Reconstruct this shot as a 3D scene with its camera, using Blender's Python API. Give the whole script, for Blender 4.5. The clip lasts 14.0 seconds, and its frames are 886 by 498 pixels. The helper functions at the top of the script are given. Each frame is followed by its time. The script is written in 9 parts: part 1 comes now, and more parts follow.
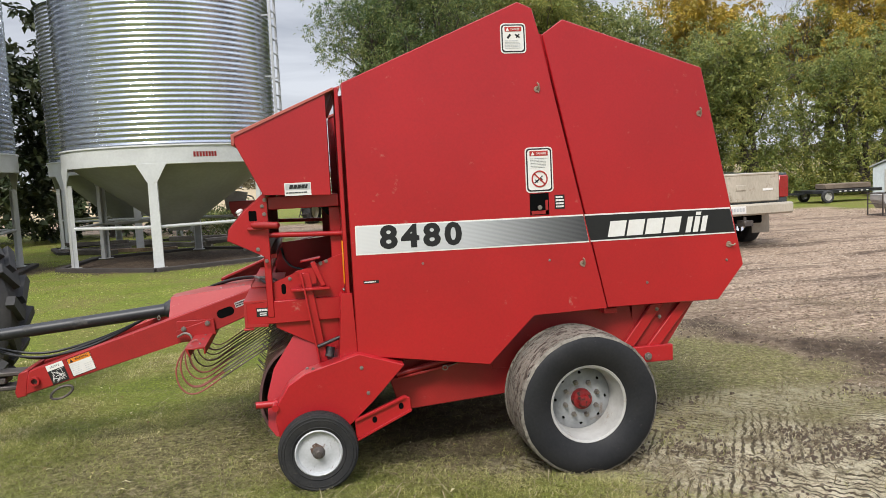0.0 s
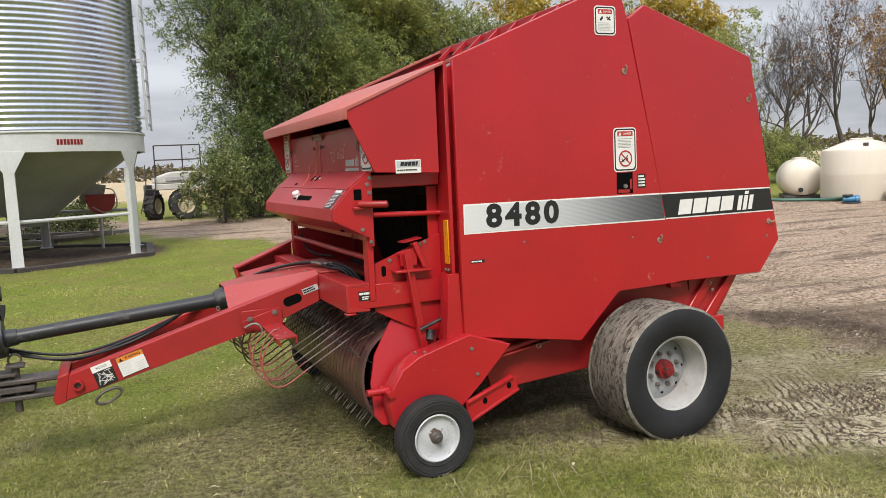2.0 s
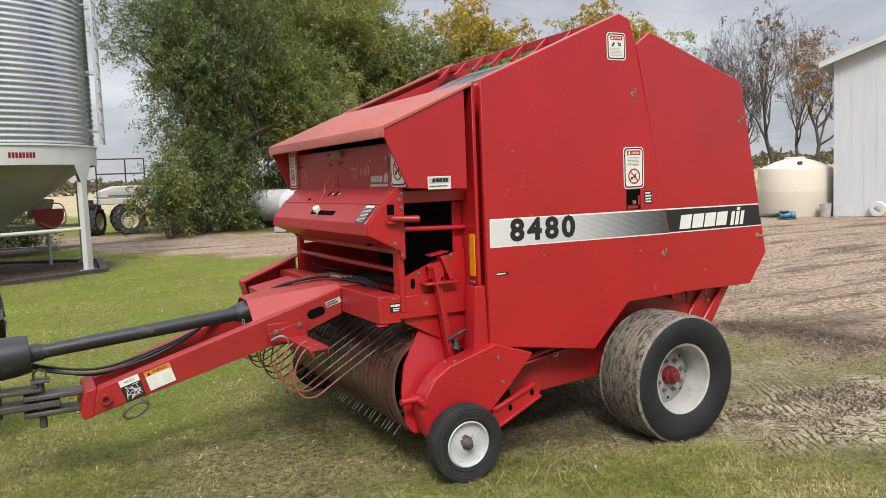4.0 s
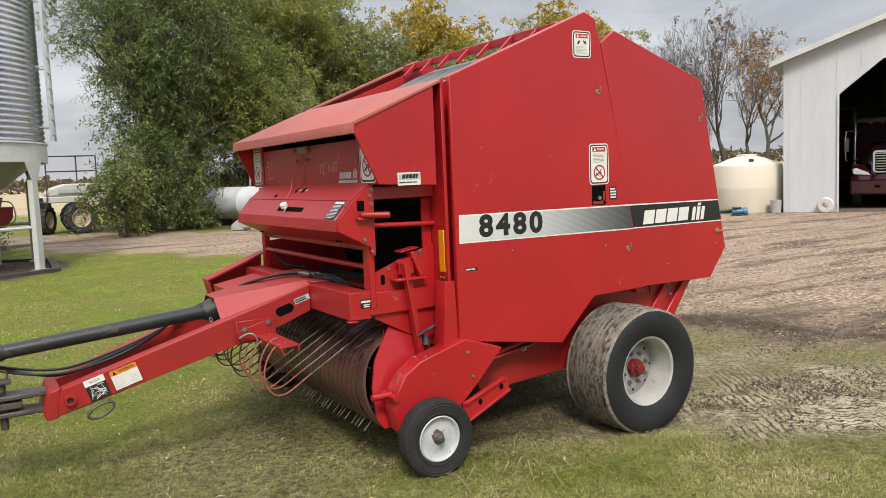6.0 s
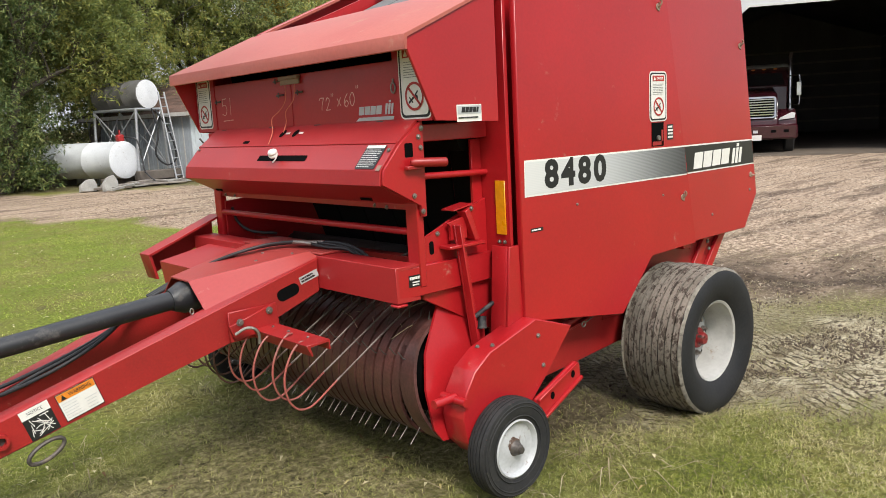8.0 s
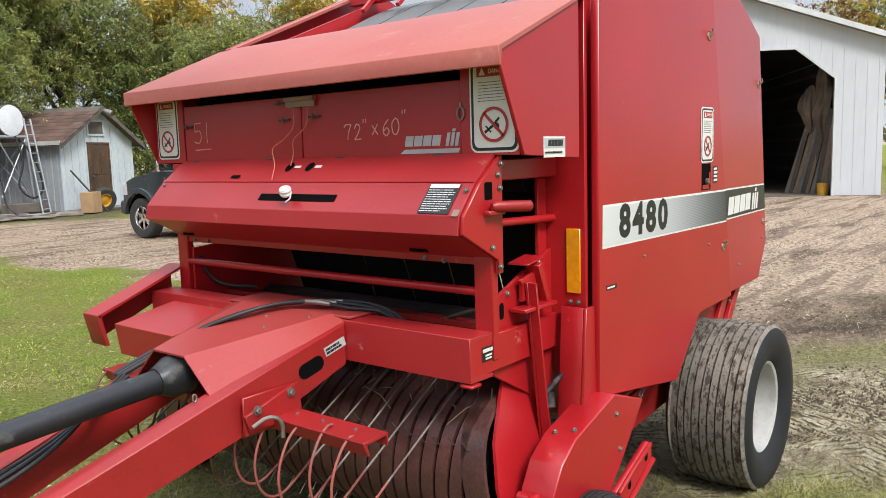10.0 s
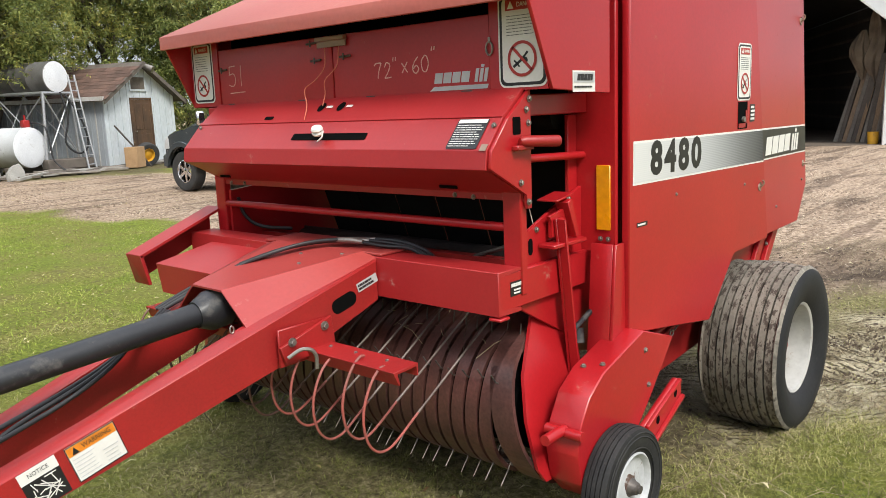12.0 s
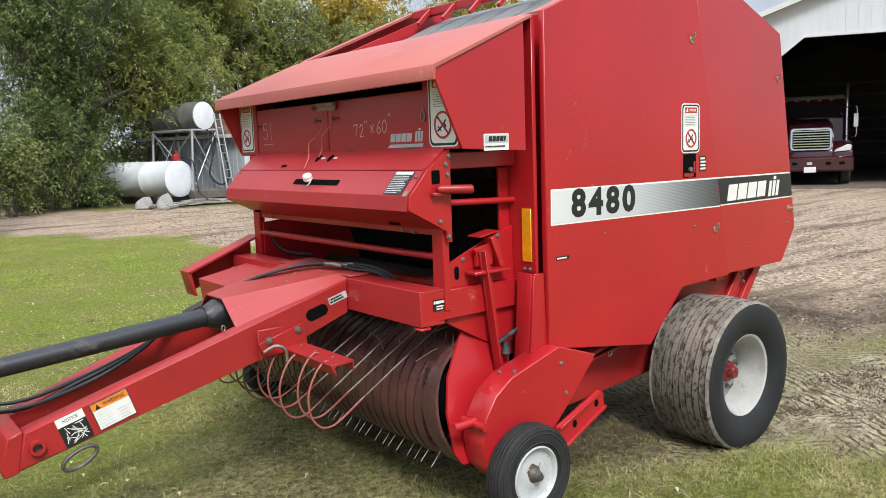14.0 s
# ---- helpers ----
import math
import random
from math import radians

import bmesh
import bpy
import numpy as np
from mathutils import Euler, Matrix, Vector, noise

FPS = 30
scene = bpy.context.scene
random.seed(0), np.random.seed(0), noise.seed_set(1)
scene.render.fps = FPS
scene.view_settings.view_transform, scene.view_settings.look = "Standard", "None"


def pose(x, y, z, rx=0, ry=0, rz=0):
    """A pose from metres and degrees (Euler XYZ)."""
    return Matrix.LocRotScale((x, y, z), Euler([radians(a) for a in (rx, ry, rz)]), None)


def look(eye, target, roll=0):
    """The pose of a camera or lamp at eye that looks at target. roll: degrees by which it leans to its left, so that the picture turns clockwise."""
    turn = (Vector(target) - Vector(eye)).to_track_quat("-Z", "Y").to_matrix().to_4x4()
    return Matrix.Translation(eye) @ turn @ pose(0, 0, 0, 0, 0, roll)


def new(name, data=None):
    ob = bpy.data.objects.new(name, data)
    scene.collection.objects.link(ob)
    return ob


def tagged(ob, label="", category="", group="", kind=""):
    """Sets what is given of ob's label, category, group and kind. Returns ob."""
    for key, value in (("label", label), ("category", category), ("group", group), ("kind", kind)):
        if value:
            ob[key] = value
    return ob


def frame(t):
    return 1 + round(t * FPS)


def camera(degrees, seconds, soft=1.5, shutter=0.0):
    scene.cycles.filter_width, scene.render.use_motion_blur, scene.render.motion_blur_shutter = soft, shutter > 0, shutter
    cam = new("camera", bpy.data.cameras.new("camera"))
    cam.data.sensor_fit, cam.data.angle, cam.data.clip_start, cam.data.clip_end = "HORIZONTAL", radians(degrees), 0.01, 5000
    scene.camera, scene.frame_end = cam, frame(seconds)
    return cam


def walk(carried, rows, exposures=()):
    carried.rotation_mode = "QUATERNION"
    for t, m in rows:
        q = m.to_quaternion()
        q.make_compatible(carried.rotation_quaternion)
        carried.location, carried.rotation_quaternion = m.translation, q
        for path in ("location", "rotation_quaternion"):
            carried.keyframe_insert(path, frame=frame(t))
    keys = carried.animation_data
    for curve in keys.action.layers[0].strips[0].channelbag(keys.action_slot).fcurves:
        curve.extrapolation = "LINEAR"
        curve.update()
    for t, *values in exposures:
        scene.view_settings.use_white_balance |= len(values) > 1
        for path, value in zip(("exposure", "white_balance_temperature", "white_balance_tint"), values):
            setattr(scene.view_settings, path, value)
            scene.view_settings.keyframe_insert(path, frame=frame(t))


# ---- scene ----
cam = camera(59.0, 14.0, soft=0.55)
METRES, EYE, TILT, LEAN, TURN = 5.496, 1.55, 0.0, 0.0, -10.0
ROWS = [
    (0.0, 0.0, 0.0, 0.0, -0.27, -5.26, 2.88),
    (0.5, -0.0715, 0.0093, 0.0004, -4.26, -5.57, 3.11),
    (1.0, -0.143, 0.0124, -0.0042, -7.96, -5.93, 3.17),
    (1.5, -0.2127, 0.0181, -0.0031, -11.08, -6.19, 2.99),
    (2.0, -0.2661, 0.0379, -0.0045, -13.63, -6.14, 2.63),
    (4.5, -0.36, 0.0328, 0.0006, -18.6, -5.04, 2.47),
    (5.0, -0.3607, 0.0323, 0.0007, -18.95, -4.92, 2.61),
    (5.5, -0.3604, 0.0319, 0.0008, -19.75, -5.07, 2.54),
    (6.0, -0.3678, 0.0341, -0.0009, -21.37, -5.51, 2.38),
    (6.5, -0.3847, 0.0683, -0.0093, -23.85, -6.38, 2.38),
    (7.0, -0.4061, 0.1321, -0.0064, -26.75, -7.58, 2.72),
    (9.5, -0.4809, 0.4113, -0.0121, -39.96, -8.49, 2.0),
    (10.0, -0.4798, 0.4301, -0.0063, -41.65, -6.98, 1.61),
    (10.5, -0.477, 0.4336, -0.001, -42.17, -6.24, 1.58),
    (11.0, -0.4769, 0.4324, -0.0019, -41.61, -6.77, 1.76),
    (11.5, -0.4786, 0.4294, -0.0095, -40.46, -8.4, 2.04),
    (12.0, -0.48, 0.4212, -0.0165, -38.82, -10.2, 2.2),
    (12.5, -0.4808, 0.4015, -0.0164, -36.74, -10.87, 2.37),
    (13.0, -0.4667, 0.3633, -0.0164, -34.25, -10.36, 2.39),
    (13.5, -0.4459, 0.3088, -0.0109, -31.5, -8.89, 2.18),
    (14.0, -0.4368, 0.2498, -0.0069, -28.84, -7.41, 1.98),
]
walk(cam, [(t, pose(0, 0, EYE, TILT, LEAN, TURN) @ pose(METRES * x, METRES * y, METRES * z, 90 + pitch, roll, yaw)) for t, x, y, z, yaw, pitch, roll in ROWS],
     exposures=[(0.0, 0.0, 6200, 11), (2.0, 0.0, 6300, 11), (6.0, 0.0, 6450, 10), (7.0, 0.08, 6550, 10), (9.5, 0.25, 6000, 8), (11.0, 0.02, 6400, 10), (12.5, 0.32, 6250, 8), (14.0, 0.25, 6000, 8)])

# ---- sky and sun ----
SKY_LOW, SKY_HIGH = 0.95, 3.0
SUN_DIR = Vector((-0.28, -0.62, 0.73)).normalized()
world = bpy.data.worlds.new("overcast_sky")
scene.world = world
world.use_nodes = True


def sky_nodes(w):
    nt = w.node_tree
    nt.nodes.clear()
    out = nt.nodes.new("ShaderNodeOutputWorld")
    sky = nt.nodes.new("ShaderNodeTexSky")
    sky.sky_type = "NISHITA"
    sky.sun_disc = False
    sky.sun_elevation = math.asin(SUN_DIR.z)
    sky.sun_rotation = math.atan2(SUN_DIR.x, SUN_DIR.y)
    sky.air_density, sky.dust_density = 1.2, 2.0
    dim = nt.nodes.new("ShaderNodeVectorMath")
    dim.operation = "SCALE"
    dim.inputs["Scale"].default_value = 0.11
    nt.links.new(sky.outputs[0], dim.inputs[0])
    tc = nt.nodes.new("ShaderNodeTexCoord")
    mp = nt.nodes.new("ShaderNodeMapping")
    mp.inputs["Scale"].default_value = (1.6, 1.6, 5.5)
    nt.links.new(tc.outputs["Generated"], mp.inputs[0])
    n1 = nt.nodes.new("ShaderNodeTexNoise")
    n1.inputs["Scale"].default_value = 2.2
    n1.inputs["Detail"].default_value = 6.0
    n1.inputs["Roughness"].default_value = 0.55
    n1.inputs["Distortion"].default_value = 0.6
    nt.links.new(mp.outputs[0], n1.inputs["Vector"])
    ramp = nt.nodes.new("ShaderNodeValToRGB")
    e = ramp.color_ramp.elements
    e[0].position, e[0].color = 0.32, (0.44, 0.46, 0.51, 1)
    e[1].position, e[1].color = 0.68, (0.86, 0.87, 0.90, 1)
    mid = ramp.color_ramp.elements.new(0.5)
    mid.color = (0.64, 0.65, 0.69, 1)
    nt.links.new(n1.outputs[0], ramp.inputs[0])
    mix = nt.nodes.new("ShaderNodeMix")
    mix.data_type = "RGBA"
    mix.inputs[0].default_value = 0.86
    nt.links.new(dim.outputs[0], mix.inputs[6])
    nt.links.new(ramp.outputs[0], mix.inputs[7])
    # an overcast sky is brightest overhead
    xyz = nt.nodes.new("ShaderNodeSeparateXYZ")
    nt.links.new(tc.outputs["Generated"], xyz.inputs[0])
    rise = nt.nodes.new("ShaderNodeMapRange")
    rise.inputs[1].default_value, rise.inputs[2].default_value = 0.30, 1.0
    rise.inputs[3].default_value, rise.inputs[4].default_value = SKY_LOW, SKY_HIGH
    nt.links.new(xyz.outputs[2], rise.inputs[0])
    bg = nt.nodes.new("ShaderNodeBackground")
    nt.links.new(rise.outputs[0], bg.inputs[1])
    nt.links.new(mix.outputs[2], bg.inputs[0])
    nt.links.new(bg.outputs[0], out.inputs[0])


sky_nodes(world)
sun_data = bpy.data.lights.new("sun", "SUN")
sun_data.energy, sun_data.angle, sun_data.color = 3.2, radians(16), (1.0, 0.94, 0.84)
sun = new("sun", sun_data)
sun.matrix_world = look((SUN_DIR * 60)[:], (0, 0, 0))

# ---- materials ----
def surf(name, col, col2=None, rough=0.5, metal=0.0, scale=3.0, fine=40.0, grain=0.12, bump=0.0, bump_scale=60.0,
         coat=0.0, dirt=None, dirt_amount=0.0, dirt_scale=6.0, per_piece=0.0, spec=0.5, stretch=(1, 1, 1), dirt_soft=0.12, dirt_stretch=(1, 1, 1)):
    """A painted, metal, rubber, wood or mineral surface with broad and fine variation and patches of dirt."""
    m = bpy.data.materials.new(name)
    m.use_nodes = True
    nt = m.node_tree
    ns, ln = nt.nodes, nt.links
    bsdf = ns["Principled BSDF"]
    geo = ns.new("ShaderNodeNewGeometry")
    mp = ns.new("ShaderNodeMapping")
    mp.inputs["Scale"].default_value = stretch
    ln.new(geo.outputs["Position"], mp.inputs[0])
    col2 = col2 or tuple(c * 0.8 for c in col)
    big = ns.new("ShaderNodeTexNoise")
    big.inputs["Scale"].default_value, big.inputs["Detail"].default_value = scale, 5
    ln.new(mp.outputs[0], big.inputs["Vector"])
    cr = ns.new("ShaderNodeMapRange")
    cr.inputs[1].default_value, cr.inputs[2].default_value = 0.3, 0.7
    ln.new(big.outputs[0], cr.inputs[0])
    mix = ns.new("ShaderNodeMix")
    mix.data_type = "RGBA"
    mix.inputs[6].default_value, mix.inputs[7].default_value = (*col, 1), (*col2, 1)
    ln.new(cr.outputs[0], mix.inputs[0])
    fn = ns.new("ShaderNodeTexNoise")
    fn.inputs["Scale"].default_value, fn.inputs["Detail"].default_value = fine, 4
    ln.new(mp.outputs[0], fn.inputs["Vector"])
    fr = ns.new("ShaderNodeMapRange")
    fr.inputs[1].default_value, fr.inputs[2].default_value = 0.25, 0.75
    fr.inputs[3].default_value, fr.inputs[4].default_value = 1 - grain, 1 + grain
    ln.new(fn.outputs[0], fr.inputs[0])
    mul = ns.new("ShaderNodeVectorMath")
    mul.operation = "SCALE"
    ln.new(mix.outputs[2], mul.inputs[0])
    ln.new(fr.outputs[0], mul.inputs["Scale"])
    colour = mul.outputs[0]
    if per_piece:
        info = ns.new("ShaderNodeObjectInfo")
        pr = ns.new("ShaderNodeMapRange")
        pr.inputs[3].default_value, pr.inputs[4].default_value = 1 - per_piece, 1 + per_piece
        ln.new(info.outputs["Random"], pr.inputs[0])
        m2 = ns.new("ShaderNodeVectorMath")
        m2.operation = "SCALE"
        ln.new(colour, m2.inputs[0])
        ln.new(pr.outputs[0], m2.inputs["Scale"])
        colour = m2.outputs[0]
    rough_socket = None
    if dirt:
        dn = ns.new("ShaderNodeTexNoise")
        dn.inputs["Scale"].default_value, dn.inputs["Detail"].default_value = dirt_scale, 8
        dn.inputs["Roughness"].default_value = 0.68
        dmap = ns.new("ShaderNodeMapping")
        dmap.inputs["Scale"].default_value = dirt_stretch
        ln.new(geo.outputs["Position"], dmap.inputs[0])
        ln.new(dmap.outputs[0], dn.inputs["Vector"])
        dr = ns.new("ShaderNodeMapRange")
        dr.inputs[1].default_value = 0.74 - 0.45 * dirt_amount
        dr.inputs[2].default_value = dr.inputs[1].default_value + dirt_soft
        ln.new(dn.outputs[0], dr.inputs[0])
        dm = ns.new("ShaderNodeMix")
        dm.data_type = "RGBA"
        dm.inputs[7].default_value = (*dirt, 1)
        ln.new(dr.outputs[0], dm.inputs[0])
        ln.new(colour, dm.inputs[6])
        colour = dm.outputs[2]
        rr = ns.new("ShaderNodeMapRange")
        rr.inputs[3].default_value, rr.inputs[4].default_value = rough, 0.9
        ln.new(dr.outputs[0], rr.inputs[0])
        rough_socket = rr.outputs[0]
    ln.new(colour, bsdf.inputs["Base Color"])
    if rough_socket is None:
        rr = ns.new("ShaderNodeMapRange")
        rr.inputs[3].default_value, rr.inputs[4].default_value = max(0.03, rough - 0.08), min(1, rough + 0.08)
        ln.new(big.outputs[0], rr.inputs[0])
        rough_socket = rr.outputs[0]
    ln.new(rough_socket, bsdf.inputs["Roughness"])
    bsdf.inputs["Metallic"].default_value = metal
    bsdf.inputs["Coat Weight"].default_value = coat
    bsdf.inputs["Coat Roughness"].default_value = 0.2
    bsdf.inputs["Specular IOR Level"].default_value = spec
    if bump:
        bn = ns.new("ShaderNodeTexNoise")
        bn.inputs["Scale"].default_value, bn.inputs["Detail"].default_value = bump_scale, 4
        ln.new(mp.outputs[0], bn.inputs["Vector"])
        bp = ns.new("ShaderNodeBump")
        bp.inputs["Strength"].default_value, bp.inputs["Distance"].default_value = bump, 0.01
        ln.new(bn.outputs[0], bp.inputs["Height"])
        ln.new(bp.outputs[0], bsdf.inputs["Normal"])
    return m


DUST = (0.30, 0.24, 0.18)
RED = surf("red_paint", (0.405, 0.0112, 0.0152), (0.34, 0.0098, 0.0138), spec=0.5, rough=0.34, scale=1.6, fine=90, grain=0.07, bump=0.03,
           bump_scale=9, coat=0.18, dirt=(0.42, 0.16, 0.12), dirt_amount=0.2, dirt_scale=16)
RED_WORN = surf("red_paint_worn", (0.34, 0.0155, 0.0155), (0.265, 0.014, 0.0138), rough=0.42, scale=5, fine=120, grain=0.1, bump=0.05,
                bump_scale=40, dirt=(0.36, 0.16, 0.12), dirt_amount=0.2, dirt_scale=30)
RED_FADED = surf("red_paint_faded", (0.365, 0.021, 0.022), (0.32, 0.014, 0.016), rough=0.42, scale=2.5, fine=90, grain=0.06, bump=0.03,
                 bump_scale=12, coat=0.1, dirt=(0.45, 0.25, 0.2), dirt_amount=0.2, dirt_scale=11)
RUST_HUB = surf("flaking_rust", (0.075, 0.04, 0.03), (0.16, 0.11, 0.085), rough=0.9, scale=60, fine=160, grain=0.4, bump=0.4, dirt=(0.42, 0.42, 0.41), dirt_amount=0.38, dirt_scale=60, dirt_soft=0.04)
HUB_RED = surf("greasy_red_hub", (0.25, 0.014, 0.016), (0.14, 0.012, 0.013), rough=0.4, scale=20, fine=90, grain=0.15, dirt=(0.03, 0.018, 0.014), dirt_amount=0.45, dirt_scale=28, dirt_soft=0.06)
RUST_BAND = surf("rusty_red_band", (0.125, 0.050, 0.042), (0.070, 0.034, 0.029), rough=0.36, metal=0.25, scale=7, fine=90, grain=0.25,
                 bump=0.06, dirt=(0.16, 0.10, 0.075), dirt_amount=0.25, dirt_scale=16)
RUST_ROD = surf("rusty_rod", (0.17, 0.085, 0.06), (0.10, 0.065, 0.055), rough=0.6, metal=0.3, scale=8, fine=120, grain=0.25)
GREY_ROD = surf("worn_grey_rod", (0.21, 0.175, 0.155), (0.10, 0.07, 0.06), rough=0.5, metal=0.3, scale=9, fine=120, grain=0.25)
DRY_STALK = surf("dry_stalk", (0.42, 0.34, 0.22), (0.26, 0.2, 0.12), rough=0.9, scale=20)
DARK_STALK = surf("weathered_dark_stalk", (0.11, 0.075, 0.05), (0.06, 0.045, 0.035), rough=0.9, scale=20)
GAUGE_RIM = surf("chipped_white_rim", (0.50, 0.51, 0.52), (0.40, 0.41, 0.42), rough=0.4, scale=12, fine=80, grain=0.08, dirt=(0.14, 0.075, 0.05), dirt_amount=0.36, dirt_scale=26)
PINK_ROD = surf("faded_red_rod", (0.34, 0.075, 0.06), (0.22, 0.085, 0.07), rough=0.5, scale=8, fine=120, grain=0.2)
STEEL = surf("bare_steel", (0.34, 0.315, 0.285), (0.22, 0.195, 0.175), rough=0.48, metal=0.8, scale=15, fine=150, grain=0.2)
DARK_STEEL = surf("dark_weathered_steel", (0.12, 0.105, 0.095), (0.075, 0.065, 0.06), rough=0.55, metal=0.5, scale=12, fine=90,
                  grain=0.25, bump=0.08, dirt=DUST, dirt_amount=0.3)
BLACK_PLASTIC = surf("black_plastic", (0.013, 0.014, 0.017), (0.02, 0.021, 0.024), rough=0.42, scale=4, fine=80, grain=0.15, bump=0.03,
                     dirt=(0.085, 0.08, 0.075), dirt_amount=0.38, dirt_scale=12)
RUBBER_HOSE = surf("black_hose", (0.018, 0.018, 0.02), rough=0.5, scale=10)
RUBBER = surf("tyre_sidewall_rubber", (0.015, 0.0155, 0.0175), (0.024, 0.024, 0.025), spec=0.22, rough=0.6, scale=5, fine=70, grain=0.15, bump=0.04,
              dirt=(0.10, 0.09, 0.08), dirt_amount=0.2, dirt_scale=26)
TREAD = surf("muddy_tread_rubber", (0.200, 0.176, 0.144), (0.132, 0.115, 0.093), rough=0.85, scale=6, fine=70, grain=0.2, bump=0.25,
             bump_scale=80, dirt=(0.052, 0.038, 0.029), dirt_amount=0.50, dirt_scale=30, dirt_soft=0.045, dirt_stretch=(0.75, 1.5, 0.75))
MUD_CRUST = surf("pale_mud_crust", (0.27, 0.245, 0.205), (0.10, 0.09, 0.075), rough=0.95, scale=14, fine=60, grain=0.3, dirt=(0.06, 0.05, 0.04), dirt_amount=0.45, dirt_scale=20)
# paler red of upward sheets: tan dust, and sky sheen put into the colour
TOP_DUST_SHEEN = surf("dusty_red_with_sky_sheen", (0.41, 0.118, 0.088), (0.37, 0.082, 0.064), rough=0.5, scale=1.4, fine=60, grain=0.07, bump=0.03,
                bump_scale=12, dirt=(0.45, 0.27, 0.20), dirt_amount=0.3, dirt_scale=6, dirt_soft=0.2)
GROOVE = surf("dark_tread_groove", (0.05, 0.042, 0.035), (0.09, 0.077, 0.065), rough=0.95, scale=9, fine=60, grain=0.25)
# tongue tops: a dust film, with the sky's sheen painted into the red
RED_DUST_SHEEN = surf("red_paint_dust_and_sheen", (0.375, 0.054, 0.046), (0.335, 0.038, 0.034), rough=0.42, scale=1.6, fine=70, grain=0.06, bump=0.03,
                 bump_scale=12, coat=0.08, dirt=(0.50, 0.28, 0.22), dirt_amount=0.24, dirt_scale=9)
SMALL_TREAD = surf("worn_grey_rubber", (0.019, 0.0195, 0.021), (0.032, 0.031, 0.03), spec=0.25, rough=0.7, scale=12, fine=90, grain=0.2, bump=0.12,
                   dirt=(0.10, 0.088, 0.07), dirt_amount=0.3, dirt_scale=30, dirt_soft=0.2)
RIM = surf("pale_grey_rim_paint", (0.46, 0.45, 0.43), (0.35, 0.34, 0.32), rough=0.4, scale=9, fine=60, grain=0.06, coat=0.1,
           dirt=(0.26, 0.19, 0.13), dirt_amount=0.33, dirt_scale=14)
HUB_GREY = surf("grey_hub_paint", (0.34, 0.35, 0.36), (0.27, 0.28, 0.28), rough=0.45, scale=14, dirt=(0.2, 0.14, 0.1), dirt_amount=0.3)
BELT = surf("grey_rubber_belt", (0.115, 0.12, 0.118), (0.15, 0.155, 0.15), rough=0.6, scale=3, fine=200, grain=0.12, bump=0.06,
            bump_scale=200, dirt=(0.2, 0.18, 0.15), dirt_amount=0.2)
ROLLER = surf("dark_worn_roller", (0.03, 0.017, 0.016), (0.014, 0.011, 0.011), rough=0.6, spec=0.25, metal=0.0, scale=6, fine=60, grain=0.3, bump=0.1)
# near black for belts and rollers, with the chamber's shade painted in
CHAMBER_SHADE = surf("chamber_shade_black", (0.008, 0.008, 0.009), (0.013, 0.013, 0.013), spec=0.15, rough=0.7, scale=3)
WHITE_DECAL = surf("white_decal", (0.74, 0.73, 0.70), (0.68, 0.66, 0.62), rough=0.4, scale=12, fine=90, grain=0.04)
SILVER_DECAL = surf("silver_decal", (0.5, 0.51, 0.52), rough=0.4, scale=12, grain=0.04)
BLACK_DECAL = surf("black_decal", (0.014, 0.014, 0.016), rough=0.38, scale=12)
PRINT_GREY = surf("grey_small_print", (0.16, 0.16, 0.165), rough=0.45, scale=12)
RED_DECAL = surf("red_decal", (0.42, 0.03, 0.025), rough=0.42, scale=12)
ORANGE_DECAL = surf("orange_decal", (0.75, 0.24, 0.02), rough=0.42, scale=12)
AMBER = surf("amber_reflector", (0.80, 0.33, 0.005), (0.72, 0.27, 0.005), rough=0.3, scale=30, coat=0.3)
CHALK = surf("pale_chalk", (0.72, 0.5, 0.42), (0.55, 0.3, 0.24), rough=0.95, scale=60, fine=300, grain=0.3)
PALE_PLATE = surf("pale_bracket", (0.33, 0.235, 0.175), rough=0.5, metal=0.3, scale=20)
TWINE = surf("orange_twine", (0.62, 0.2, 0.12), rough=0.9, scale=60)
GALV = surf("galvanised_steel", (0.53, 0.565, 0.62), (0.41, 0.44, 0.49), rough=0.19, metal=0.82, scale=1.6, fine=14, grain=0.05, bump=0.012,
            stretch=(1, 1, 0.35))
GALV_DULL = surf("dull_galvanised", (0.5, 0.51, 0.53), (0.4, 0.41, 0.43), rough=0.5, metal=0.7, scale=3, fine=20, grain=0.15)
BIN_WHITE = surf("bin_white_paint", (0.56, 0.57, 0.56), (0.48, 0.485, 0.475), rough=0.5, scale=1.5, fine=20, grain=0.06,
                 dirt=(0.36, 0.30, 0.22), dirt_amount=0.14, dirt_scale=3)
BIN_GREY = surf("hopper_grey_paint", (0.27, 0.275, 0.245), (0.21, 0.215, 0.19), rough=0.5, scale=1.2, fine=15, grain=0.07)
TIMBER_DARK = surf("weathered_dark_timber", (0.085, 0.07, 0.06), (0.14, 0.12, 0.1), rough=0.85, scale=4, fine=60, grain=0.3, bump=0.3)
SKID_BLACK = surf("tarred_skid_timber", (0.035, 0.029, 0.026), (0.06, 0.05, 0.043), rough=0.75, scale=4, fine=60, grain=0.3, bump=0.3)
TIMBER_GREY = surf("grey_old_timber", (0.28, 0.25, 0.22), (0.19, 0.165, 0.14), rough=0.9, scale=3, fine=50, grain=0.3, bump=0.3)
OLD_BOARD = surf("old_brown_board", (0.34, 0.235, 0.15), (0.22, 0.155, 0.105), rough=0.85, scale=3, fine=50, grain=0.3, bump=0.2, stretch=(1, 1, 0.2))
